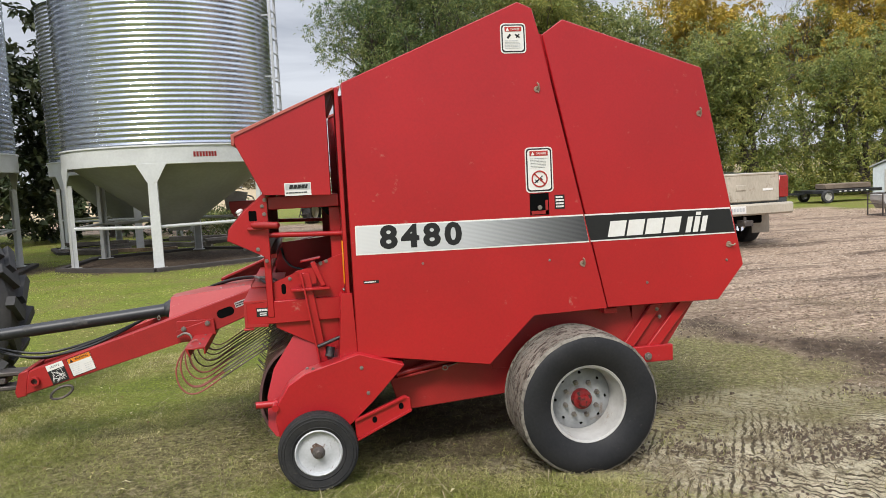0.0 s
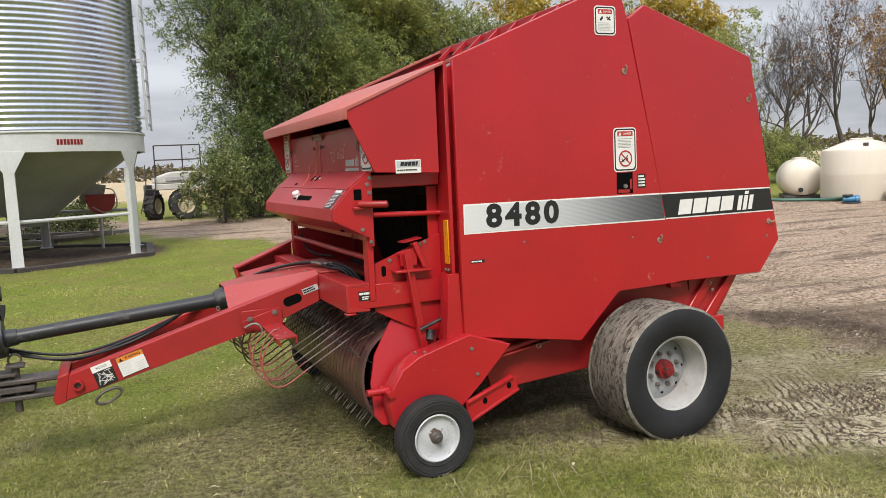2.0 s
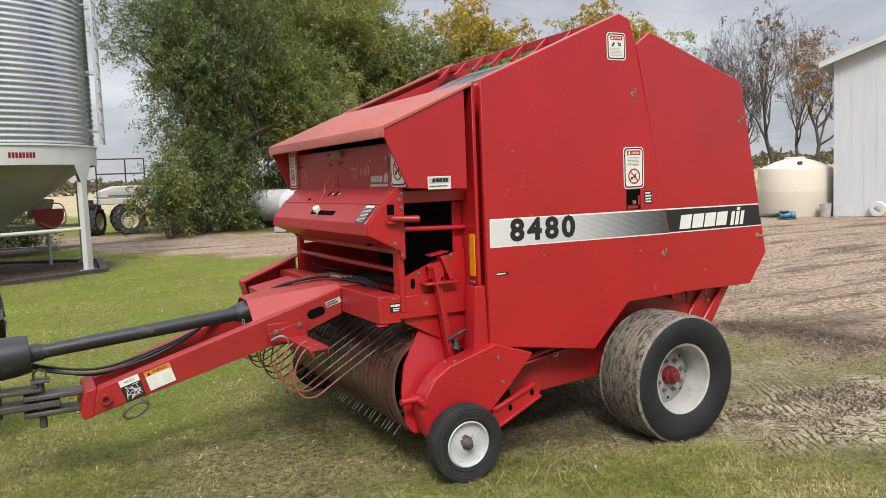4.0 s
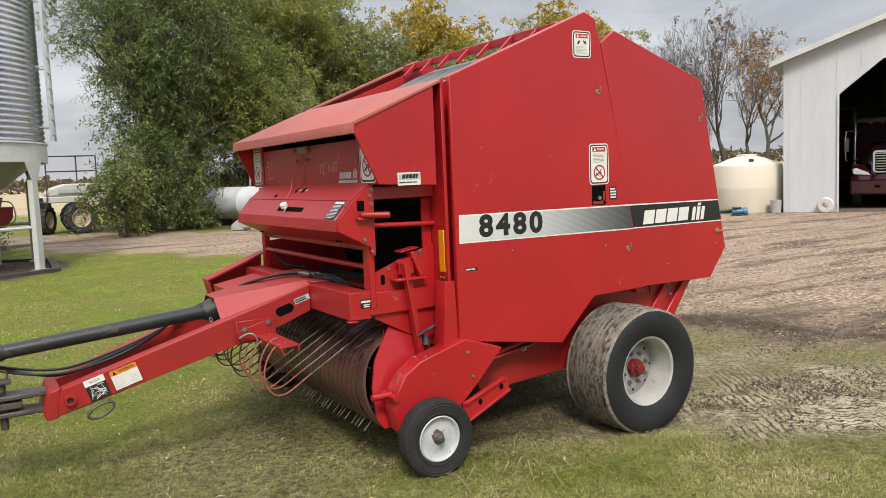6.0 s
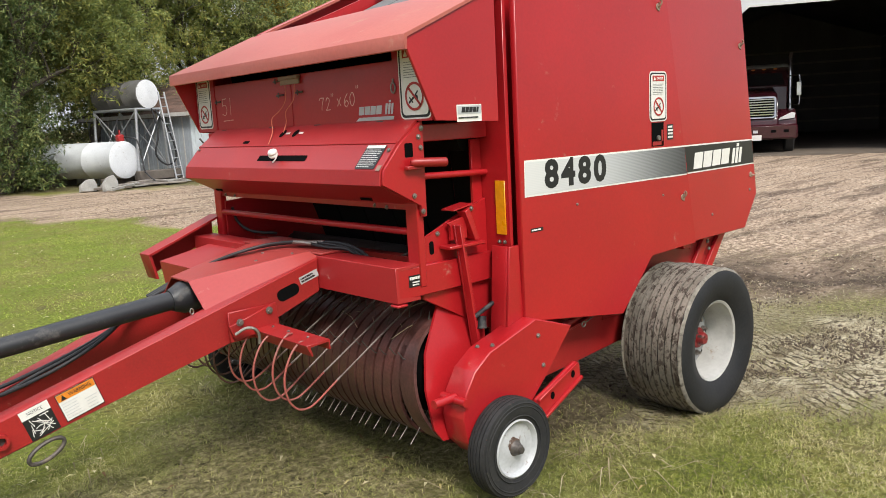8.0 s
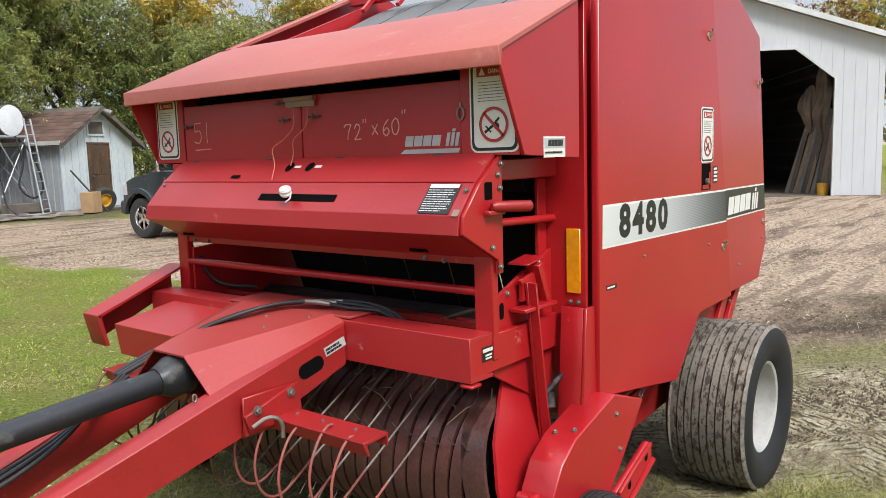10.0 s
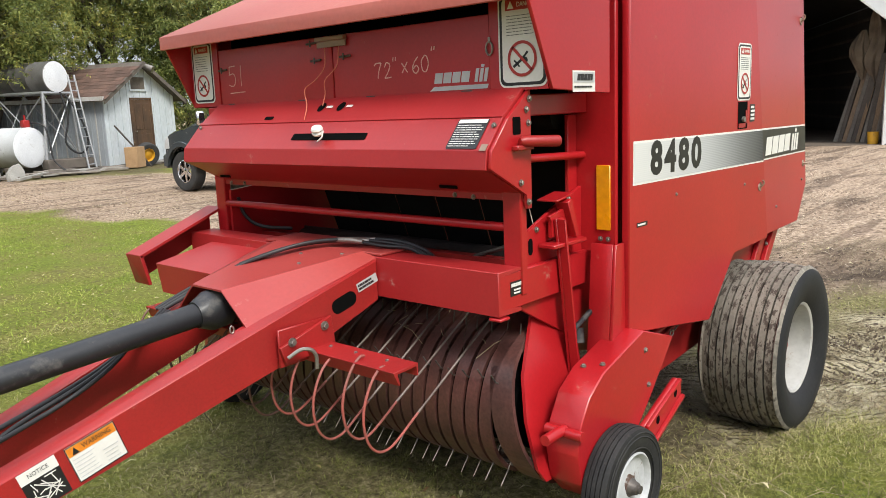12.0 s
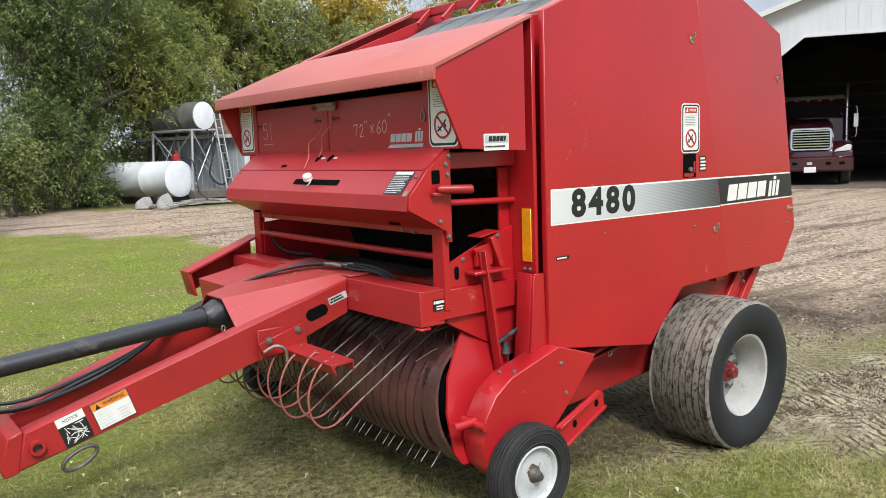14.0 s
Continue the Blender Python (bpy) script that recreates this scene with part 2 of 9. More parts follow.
BARK = surf("grey_brown_bark", (0.075, 0.06, 0.05), (0.11, 0.095, 0.08), rough=0.95, scale=6, fine=40, grain=0.35, bump=0.8, bump_scale=22,
            stretch=(1, 1, 0.25))
SIDING = surf("white_steel_siding", (0.55, 0.565, 0.59), (0.49, 0.505, 0.53), rough=0.42, scale=0.6, fine=9, grain=0.04,
              dirt=(0.5, 0.47, 0.42), dirt_amount=0.12, dirt_scale=2, stretch=(1, 1, 0.2))
TRIM = surf("grey_white_trim", (0.60, 0.61, 0.60), rough=0.45, scale=2)
# tin darkened so that the shop's inner shade is in its colour
SHADED_TIN = surf("shaded_inner_tin", (0.12, 0.11, 0.10), (0.08, 0.074, 0.068), rough=0.6, scale=1, stretch=(1, 1, 0.2))
# flat black for the shade in holes, slots, gaps and under bodies
SHADE_BLACK = surf("painted_inside_shade", (0.004, 0.004, 0.004), rough=0.95, spec=0.05)


def leaf_material(name, cols, gloss=0.45, vary=0.55, through_=0.3, patch=0.45, swing=1.0, tuft=0.0):
    m = bpy.data.materials.new(name)
    m.use_nodes = True
    nt = m.node_tree
    ns, ln = nt.nodes, nt.links
    bsdf = ns["Principled BSDF"]
    geo = ns.new("ShaderNodeNewGeometry")
    ramp = ns.new("ShaderNodeValToRGB")
    el = ramp.color_ramp.elements
    el[0].color, el[1].color = (*cols[0], 1), (*cols[-1], 1)
    for i, c in enumerate(cols[1:-1]):
        el.new((i + 1) / (len(cols) - 1)).color = (*c, 1)
    big = ns.new("ShaderNodeTexNoise")
    big.inputs["Scale"].default_value, big.inputs["Detail"].default_value = patch, 3
    ln.new(geo.outputs["Position"], big.inputs["Vector"])
    add = ns.new("ShaderNodeMath")
    add.operation = "MULTIPLY_ADD"
    add.inputs[1].default_value, add.inputs[2].default_value = vary, -vary / 2
    ln.new(geo.outputs["Random Per Island"], add.inputs[0])
    add2 = ns.new("ShaderNodeMath")
    add2.operation = "ADD"
    ln.new(add.outputs[0], add2.inputs[0])
    # broad patches, swung wider about their middle, and small tufts
    wide = ns.new("ShaderNodeMath")
    wide.operation = "MULTIPLY_ADD"
    wide.inputs[1].default_value, wide.inputs[2].default_value = swing, 0.5 - 0.5 * swing
    ln.new(big.outputs[0], wide.inputs[0])
    ln.new(wide.outputs[0], add2.inputs[1])
    total = add2.outputs[0]
    if tuft:
        small = ns.new("ShaderNodeTexNoise")
        small.inputs["Scale"].default_value, small.inputs["Detail"].default_value = 7.0, 3
        ln.new(geo.outputs["Position"], small.inputs["Vector"])
        t2 = ns.new("ShaderNodeMath")
        t2.operation = "MULTIPLY_ADD"
        t2.inputs[1].default_value, t2.inputs[2].default_value = tuft, -0.5 * tuft
        ln.new(small.outputs[0], t2.inputs[0])
        t3 = ns.new("ShaderNodeMath")
        t3.operation = "ADD"
        ln.new(total, t3.inputs[0])
        ln.new(t2.outputs[0], t3.inputs[1])
        total = t3.outputs[0]
    ln.new(total, ramp.inputs[0])
    ln.new(ramp.outputs[0], bsdf.inputs["Base Color"])
    bsdf.inputs["Roughness"].default_value = gloss
    bsdf.inputs["Specular IOR Level"].default_value = 0.35
    tr = ns.new("ShaderNodeBsdfTranslucent")
    ln.new(ramp.outputs[0], tr.inputs[0])
    mx = ns.new("ShaderNodeMixShader")
    mx.inputs[0].default_value = through_
    ln.new(bsdf.outputs[0], mx.inputs[1])
    ln.new(tr.outputs[0], mx.inputs[2])
    ln.new(mx.outputs[0], ns["Material Output"].inputs[0])
    return m


LEAF_GREEN = leaf_material("willow_leaf", [(0.08, 0.12, 0.042), (0.145, 0.185, 0.062), (0.27, 0.30, 0.10), (0.44, 0.42, 0.16)], vary=0.75)
LEAF_WILLOW = leaf_material("dark_willow_leaf", [(0.045, 0.088, 0.032), (0.10, 0.155, 0.052), (0.19, 0.24, 0.08), (0.36, 0.37, 0.13)], vary=0.8)
LEAF_DARK = leaf_material("dark_leaf", [(0.03, 0.045, 0.022), (0.05, 0.066, 0.028), (0.09, 0.095, 0.04)], vary=0.75, through_=0.15)
LEAF_OLIVE = leaf_material("olive_leaf", [(0.13, 0.185, 0.06), (0.225, 0.27, 0.085), (0.35, 0.37, 0.11), (0.52, 0.45, 0.12)], vary=0.7, through_=0.42)
LEAF_YELLOW = leaf_material("yellow_leaf", [(0.26, 0.24, 0.055), (0.46, 0.34, 0.055), (0.62, 0.42, 0.06)], vary=0.75)
LEAF_RUST = leaf_material("rust_and_yellow_leaf", [(0.22, 0.10, 0.05), (0.36, 0.19, 0.06), (0.50, 0.34, 0.07)], vary=0.9)
LEAF_BROWN = leaf_material("brown_leaf", [(0.13, 0.06, 0.03), (0.2, 0.10, 0.04), (0.28, 0.17, 0.05)])
GRASS = leaf_material("lawn_grass", [(0.104, 0.102, 0.028), (0.208, 0.222, 0.060), (0.325, 0.345, 0.086), (0.50, 0.46, 0.185), (0.63, 0.56, 0.31)], 0.6, vary=0.62, patch=1.1, swing=2.0, tuft=0.9)
GRASS_FAR = leaf_material("open_lawn_grass", [(0.13, 0.175, 0.025), (0.242, 0.315, 0.041), (0.36, 0.43, 0.066), (0.52, 0.49, 0.16)], 0.6, vary=0.6, patch=0.8, swing=1.9, tuft=0.7)
STRAW = leaf_material("dry_straw", [(0.10, 0.075, 0.042), (0.24, 0.19, 0.105), (0.50, 0.42, 0.27)], 0.7, vary=1.0)
CHIP = leaf_material("wood_chip", [(0.14, 0.095, 0.065), (0.36, 0.28, 0.20), (0.66, 0.56, 0.44)], 0.8, vary=1.0)
LEAF_FAR = leaf_material("distant_woodland", [(0.10, 0.085, 0.05), (0.14, 0.12, 0.065), (0.20, 0.16, 0.08)], 0.8, patch=0.02)
FALLEN = leaf_material("fallen_leaf", [(0.22, 0.13, 0.06), (0.50, 0.42, 0.17), (0.66, 0.60, 0.30), (0.70, 0.63, 0.40)], 0.6, vary=1.1)

# ---- building helpers ----
ORIGIN = {}


def thing(name, at, label="", category="", group="", kind=""):
    ob = new(name)
    ob.empty_display_size = 0.2
    ob.location = at
    ORIGIN[ob.name] = Vector(at)
    return tagged(ob, label, category, group, kind)


def finish(me, angle=40.0):
    me.polygons.foreach_set("use_smooth", np.ones(len(me.polygons), dtype=bool))
    me.set_sharp_from_angle(angle=radians(angle))


def mesh_of(bm, name, material, at, angle=40.0):
    bmesh.ops.translate(bm, verts=bm.verts, vec=-Vector(at))
    bmesh.ops.recalc_face_normals(bm, faces=bm.faces)
    me = bpy.data.meshes.new(name)
    bm.to_mesh(me)
    bm.free()
    finish(me, angle)
    me.materials.append(material)
    return me


def part(name, bm, material, parent, label="", angle=40.0):
    """Links a bmesh, given in world coordinates, as one mesh under a thing or under a part."""
    at = ORIGIN[parent.name]
    ob = new(name, mesh_of(bm, name, material, at, angle))
    ob.parent = parent
    ORIGIN[ob.name] = at
    return tagged(ob, label)


def shared(name, me, parent, m, label=""):
    """One more object on a shared mesh, at the pose m in the world."""
    ob = new(name, me)
    ob.parent = parent
    ob.matrix_basis = Matrix.Translation(-ORIGIN[parent.name]) @ m
    ORIGIN[ob.name] = ORIGIN[parent.name]
    return tagged(ob, label)


def solid(name, bm, material, at, label="", category="", group="", kind="", angle=40.0):
    ob = new(name, mesh_of(bm, name, material, at, angle))
    ob.location = at
    ORIGIN[ob.name] = Vector(at)
    return tagged(ob, label, category, group, kind)


def box(bm, a, b, bevel=0.0, m=None):
    x0, y0, z0 = (min(p, q) for p, q in zip(a, b))
    x1, y1, z1 = (max(p, q) for p, q in zip(a, b))
    v = [bm.verts.new(p) for p in ((x0, y0, z0), (x1, y0, z0), (x1, y1, z0), (x0, y1, z0),
                                   (x0, y0, z1), (x1, y0, z1), (x1, y1, z1), (x0, y1, z1))]
    fs = [bm.faces.new([v[i] for i in q]) for q in ((3, 2, 1, 0), (4, 5, 6, 7), (0, 1, 5, 4), (1, 2, 6, 5), (2, 3, 7, 6), (3, 0, 4, 7))]
    if bevel:
        es = list({e for f in fs for e in f.edges})
        r = bmesh.ops.bevel(bm, geom=es, offset=bevel, segments=1, affect="EDGES", profile=0.6)
        v = list({w for f in r["faces"] for w in f.verts} | {w for w in v if w.is_valid})
    if m:
        bmesh.ops.transform(bm, matrix=m, verts=v)
    return bm


def prism(bm, pts, axis, a, b, bevel=0.0):
    """A polygon, given in the two other axes in order, thickened along an axis from a to b."""
    def place(p, d):
        return {"x": (d, p[0], p[1]), "y": (p[0], d, p[1]), "z": (p[0], p[1], d)}[axis]
    lo = [bm.verts.new(place(p, a)) for p in pts]
    hi = [bm.verts.new(place(p, b)) for p in pts]
    fs = [bm.faces.new(lo), bm.faces.new(hi[::-1])]
    n = len(pts)
    for i in range(n):
        fs.append(bm.faces.new((lo[i], hi[i], hi[(i + 1) % n], lo[(i + 1) % n])))
    if bevel:
        es = list({e for f in fs for e in f.edges})
        bmesh.ops.bevel(bm, geom=es, offset=bevel, segments=1, affect="EDGES", profile=0.6)
    return bm


def tube(bm, pts, r, sides=10, cap=True):
    """A round bar along points; r is one radius or one per point."""
    pts = [Vector(p) for p in pts]
    rs = r if isinstance(r, (list, tuple)) else [r] * len(pts)
    up = None
    rings = []
    for i, p in enumerate(pts):
        d = (pts[min(i + 1, len(pts) - 1)] - pts[max(i - 1, 0)]).normalized()
        if up is None:
            up = d.orthogonal().normalized()
        up = (up - d * up.dot(d))
        up = up.normalized() if up.length > 1e-6 else d.orthogonal().normalized()
        side = d.cross(up)
        rings.append([bm.verts.new(p + (up * math.cos(k * 2 * math.pi / sides) + side * math.sin(k * 2 * math.pi / sides)) * rs[i]) for k in range(sides)])
    for a, b in zip(rings, rings[1:]):
        for k in range(sides):
            bm.faces.new((a[k], a[(k + 1) % sides], b[(k + 1) % sides], b[k]))
    if cap:
        bm.faces.new(rings[0][::-1])
        bm.faces.new(rings[-1])
    return bm


def curve_pts(ctrl, per=6):
    """Points on a smooth curve through the given ones."""
    c = [Vector(p) for p in ctrl]
    c = [c[0] * 2 - c[1]] + c + [c[-1] * 2 - c[-2]]
    out = []
    for i in range(1, len(c) - 2):
        for k in range(per):
            t = k / per
            a, b, d, e = c[i - 1], c[i], c[i + 1], c[i + 2]
            out.append(0.5 * (2 * b + (d - a) * t + (2 * a - 5 * b + 4 * d - e) * t * t + (3 * b - a - 3 * d + e) * t ** 3))
    return out + [c[-2]]


def lathe(bm, prof, at, axis="y", n=48, close=False):
    """Turns a profile of (radius, along) round an axis through at."""
    at = Vector(at)

    def place(r, d, k):
        c, s = r * math.cos(k), r * math.sin(k)
        return at + {"y": Vector((c, d, s)), "x": Vector((d, c, s)), "z": Vector((c, s, d))}[axis]
    rings = []
    for r, d in prof:
        rings.append([bm.verts.new(place(max(r, 1e-4), d, 2 * math.pi * k / n)) for k in range(n)])
    pairs = list(zip(rings, rings[1:])) + ([(rings[-1], rings[0])] if close else [])
    for a, b in pairs:
        for k in range(n):
            bm.faces.new((a[k], a[(k + 1) % n], b[(k + 1) % n], b[k]))
    return bm


def rounded(x0, z0, x1, z1, r, n=4):
    """The outline of a rectangle with round corners."""
    out = []
    for cx, cz, a in ((x1 - r, z1 - r, 0), (x0 + r, z1 - r, 90), (x0 + r, z0 + r, 180), (x1 - r, z0 + r, 270)):
        for k in range(n + 1):
            t = radians(a + 90 * k / n)
            out.append((cx + r * math.cos(t), cz + r * math.sin(t)))
    return out


def hex_bolt_mesh():
    bm = bmesh.new()
    lathe(bm, [(0.0, -0.004), (0.0135, -0.004), (0.0135, 0.0), (0.0, 0.0)], (0, 0, 0), "y", 12)
    lathe(bm, [(0.0, -0.012), (0.008, -0.012), (0.0095, -0.0105), (0.0095, -0.003), (0.0, -0.003)], (0, 0, 0), "y", 6)
    return mesh_of(bm, "bolt", STEEL, (0, 0, 0))


BOLT = hex_bolt_mesh()


def bolt(parent, p, facing="-y", size=1.0):
    turn = {"-y": pose(0, 0, 0), "-x": pose(0, 0, 0, 0, 0, -90), "z": pose(0, 0, 0, -90, 0, 0)}[facing]
    return shared("bolt", BOLT, parent, Matrix.Translation(p) @ turn @ Matrix.Scale(size * 0.85, 4))


def words(text, size, material, parent, m, name="lettering", bold=0.0, depth=0.0006, shear=0.0, squeeze=1.0):
    """Lettering in the built-in font; its plane is x to the right, y up, before the pose m."""
    cu = bpy.data.curves.new(name, "FONT")
    cu.body, cu.size, cu.offset, cu.extrude, cu.shear = text, size, bold, depth, shear
    cu.align_x, cu.align_y = "CENTER", "CENTER"
    cu.resolution_u = 3
    tmp = bpy.data.objects.new("lettering_source", cu)
    me = bpy.data.meshes.new_from_object(tmp)
    bpy.data.objects.remove(tmp)
    bpy.data.curves.remove(cu)
    me.name = name
    me.transform(m @ Matrix.Diagonal((squeeze, 1, 1, 1)))
    me.transform(Matrix.Translation(-ORIGIN[parent.name]))
    me.materials.clear()
    me.materials.append(material)
    ob = new(name, me)
    ob.parent = parent
    ORIGIN[ob.name] = ORIGIN[parent.name]
    return ob


SIDE = pose(0, 0, 0, 90, 0, 0)      # lettering that faces -y
FRONT = pose(0, 0, 0, 90, 0, -90)   # lettering that faces -x

# ---- ground ----
def lattice(ix, iy, seed):
    h = (ix.astype(np.int64) * 374761393 + iy.astype(np.int64) * 668265263 + seed * 974711) & 0x7FFFFFFF
    h = ((h ^ (h >> 13)) * 1274126177) & 0x7FFFFFFF
    return ((h ^ (h >> 16)) & 0xFFFF) / 65535.0


def vnoise(x, y, size, seed=0):
    """Smooth noise from 0 to 1 with lumps of about the given size."""
    x, y = x / size, y / size
    ix, iy = np.floor(x), np.floor(y)
    fx, fy = x - ix, y - iy
    fx, fy = fx * fx * (3 - 2 * fx), fy * fy * (3 - 2 * fy)
    a, b = lattice(ix, iy, seed), lattice(ix + 1, iy, seed)
    c, d = lattice(ix, iy + 1, seed), lattice(ix + 1, iy + 1, seed)
    return (a * (1 - fx) + b * fx) * (1 - fy) + (c * (1 - fx) + d * fx) * fy


def inside(x, y, poly):
    """Distance to a polygon's edge, positive within."""
    best = np.full(x.shape, 1e9)
    odd = np.zeros(x.shape, dtype=bool)
    for (x0, y0), (x1, y1) in zip(poly, poly[1:] + poly[:1]):
        dx, dy = x1 - x0, y1 - y0
        t = np.clip(((x - x0) * dx + (y - y0) * dy) / (dx * dx + dy * dy), 0, 1)
        best = np.minimum(best, np.hypot(x - x0 - t * dx, y - y0 - t * dy))
        if dy:
            odd ^= ((y0 > y) != (y1 > y)) & (x < x0 + (y - y0) * dx / dy)
    return np.where(odd, best, -best)


YARD = [(-40, 62), (-14, 38), (-1.2, 24.2), (1.8, 19.2), (3.2, 16.2), (3.6, 12), (3.4, 8.4), (3.5, 6.7), (3.9, 5.5), (4.5, 4.4), (5.7, 3.3), (8.5, 1.9),
        (13, 0.6), (21.9, 0.9), (23.8, 8.0), (20.5, 14.2), (17.5, 19.5), (15, 22.6), (9, 22.6), (5, 25.6), (-0.6, 31.6), (-12, 47), (-38, 80)]
SCRUB = [(5, 25.3), (9, 22.8), (13, 24.5), (14, 31), (10, 38), (3, 38), (0, 32)]
FIELD_Y = 52.0


def zones(x, y):
    """How much each spot is bare yard, churned tyre track, trampled thatch and pad soil."""
    wob = (vnoise(x, y, 1.1, 3) - 0.5) * 1.3 + (vnoise(x, y, 0.33, 4) - 0.5) * 0.6
    yard = np.clip((inside(x, y, YARD) + wob) / 0.5 + 0.5, 0, 1)
    d = np.hypot((x - 2.75) / 1.55, (y - 3.52 + 0.16 * (x - 2.75)) / 0.56)
    d2 = np.hypot((x - 2.2) / 1.1, (y - 4.5) / 0.45)
    track = np.maximum(np.clip((1.0 - d + wob * 0.75) / 0.4, 0, 1), 0.5 * np.clip((0.9 - d2 + wob * 0.9) / 0.5, 0, 1))
    d3 = np.hypot((x - 0.4) / 2.4, (y - 4.7) / 1.1)
    thatch = np.clip((1.15 - d3 + wob * 0.6) / 0.6, 0, 1)
    worn = np.clip((x - 1.0 + wob) / 1.2, 0, 1) * np.clip((8.5 - y) / 1.5, 0, 1) * (0.45 + 0.4 * np.clip((y - 2.6 + wob) / 0.8, 0, 1))
    thatch = np.maximum(thatch, worn)
    pad = np.clip((2.75 - np.hypot(x + 2.75, y - 18.4)) / 0.3, 0, 1)
    pad = np.maximum(pad, np.clip((2.9 - np.hypot(x + 8.1, y - 17.6)) / 0.4, 0, 1))
    pad = np.maximum(pad, np.clip((inside(x, y, SCRUB) + wob) / 0.8, 0, 1) * 0.75)
    edge = inside(x, y, YARD) + wob * 0.8
    wet = np.clip(1.3 - np.abs(edge - 0.5) / 0.62, 0, 1) * np.clip((x - 2.6) / 1.0, 0, 1) * np.clip((9 - y) / 2, 0, 1) * np.clip(vnoise(x, y, 0.7, 24) * 2.6 - 0.35, 0, 1)
    pad = np.maximum(pad, wet)
    # pad colour again, as an oval patch below the baler body
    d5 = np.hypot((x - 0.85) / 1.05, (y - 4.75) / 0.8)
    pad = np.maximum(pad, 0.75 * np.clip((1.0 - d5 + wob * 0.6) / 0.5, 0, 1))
    return yard, track, thatch, pad


def lugs(x, y):
    """Chevron ridges pressed by tyre lugs, from -1 to 1."""
    v = (y + 0.12 * x) * 1.45 + 0.35
    arm = np.abs((v % 1.0) - 0.5)
    s = np.sin(x * 74 + arm * 40 + 9 * vnoise(x, y, 0.6, 6)) * (0.25 + 1.0 * vnoise(x, y, 0.3, 10)) + 1.7 * (vnoise(x, y, 0.05, 9) - 0.5) + 1.6 * (vnoise(x, y, 0.22, 8) - 0.42)
    # two wheel ruts that cut across the mud
    rut = np.minimum(np.abs((x - 2.25) * 0.735 - (y - 3.02) * 0.678), np.abs((x - 2.25) * 0.735 - (y - 3.02) * 0.678 - 0.17))
    s -= 2.2 * np.clip(1 - rut / 0.03, 0, 1) * (x < 2.9)
    return np.clip(s * 1.6, -1, 1)


def height(x, y):
    yard, track, thatch, pad = zones(x, y)
    near = np.exp(-np.hypot(x - 1, y - 5) / 30)
    z = (vnoise(x, y, 2.3, 1) - 0.5) * 0.03 * near + (vnoise(x, y, 0.4, 2) - 0.5) * 0.016 * near
    z += (yard * 0.022 + track * 0.018 + pad * 0.03) * (vnoise(x, y, 0.16, 5) - 0.5) * near
    z += track * 0.008 * lugs(x, y) * near
    ruts = np.sin((y + 0.9 * x) * 3.2 + 2.5 * vnoise(x, y, 2.5, 7))
    z += yard * 0.02 * ruts * np.clip(1.2 - np.abs(x - 6) / 12, 0, 1) * near
    z -= 0.045 * np.exp(-((x - 1.40) ** 2 / 0.10 + (y - 3.95) ** 2 / 0.08))
    return z


def spread(a, b, fine, stops):
    """Coordinates close together from a to b, and wider and wider apart beyond."""
    mid = list(np.arange(a, b + 1e-6, fine))
    lo, hi = [], []
    p = a
    step = fine
    while p > stops[0]:
        step *= 1.09
        p -= step
        lo.append(p)
    p, step = b, fine
    while p < stops[1]:
        step *= 1.06
        p += step
        hi.append(p)
    return np.array(lo[::-1] + mid + hi)


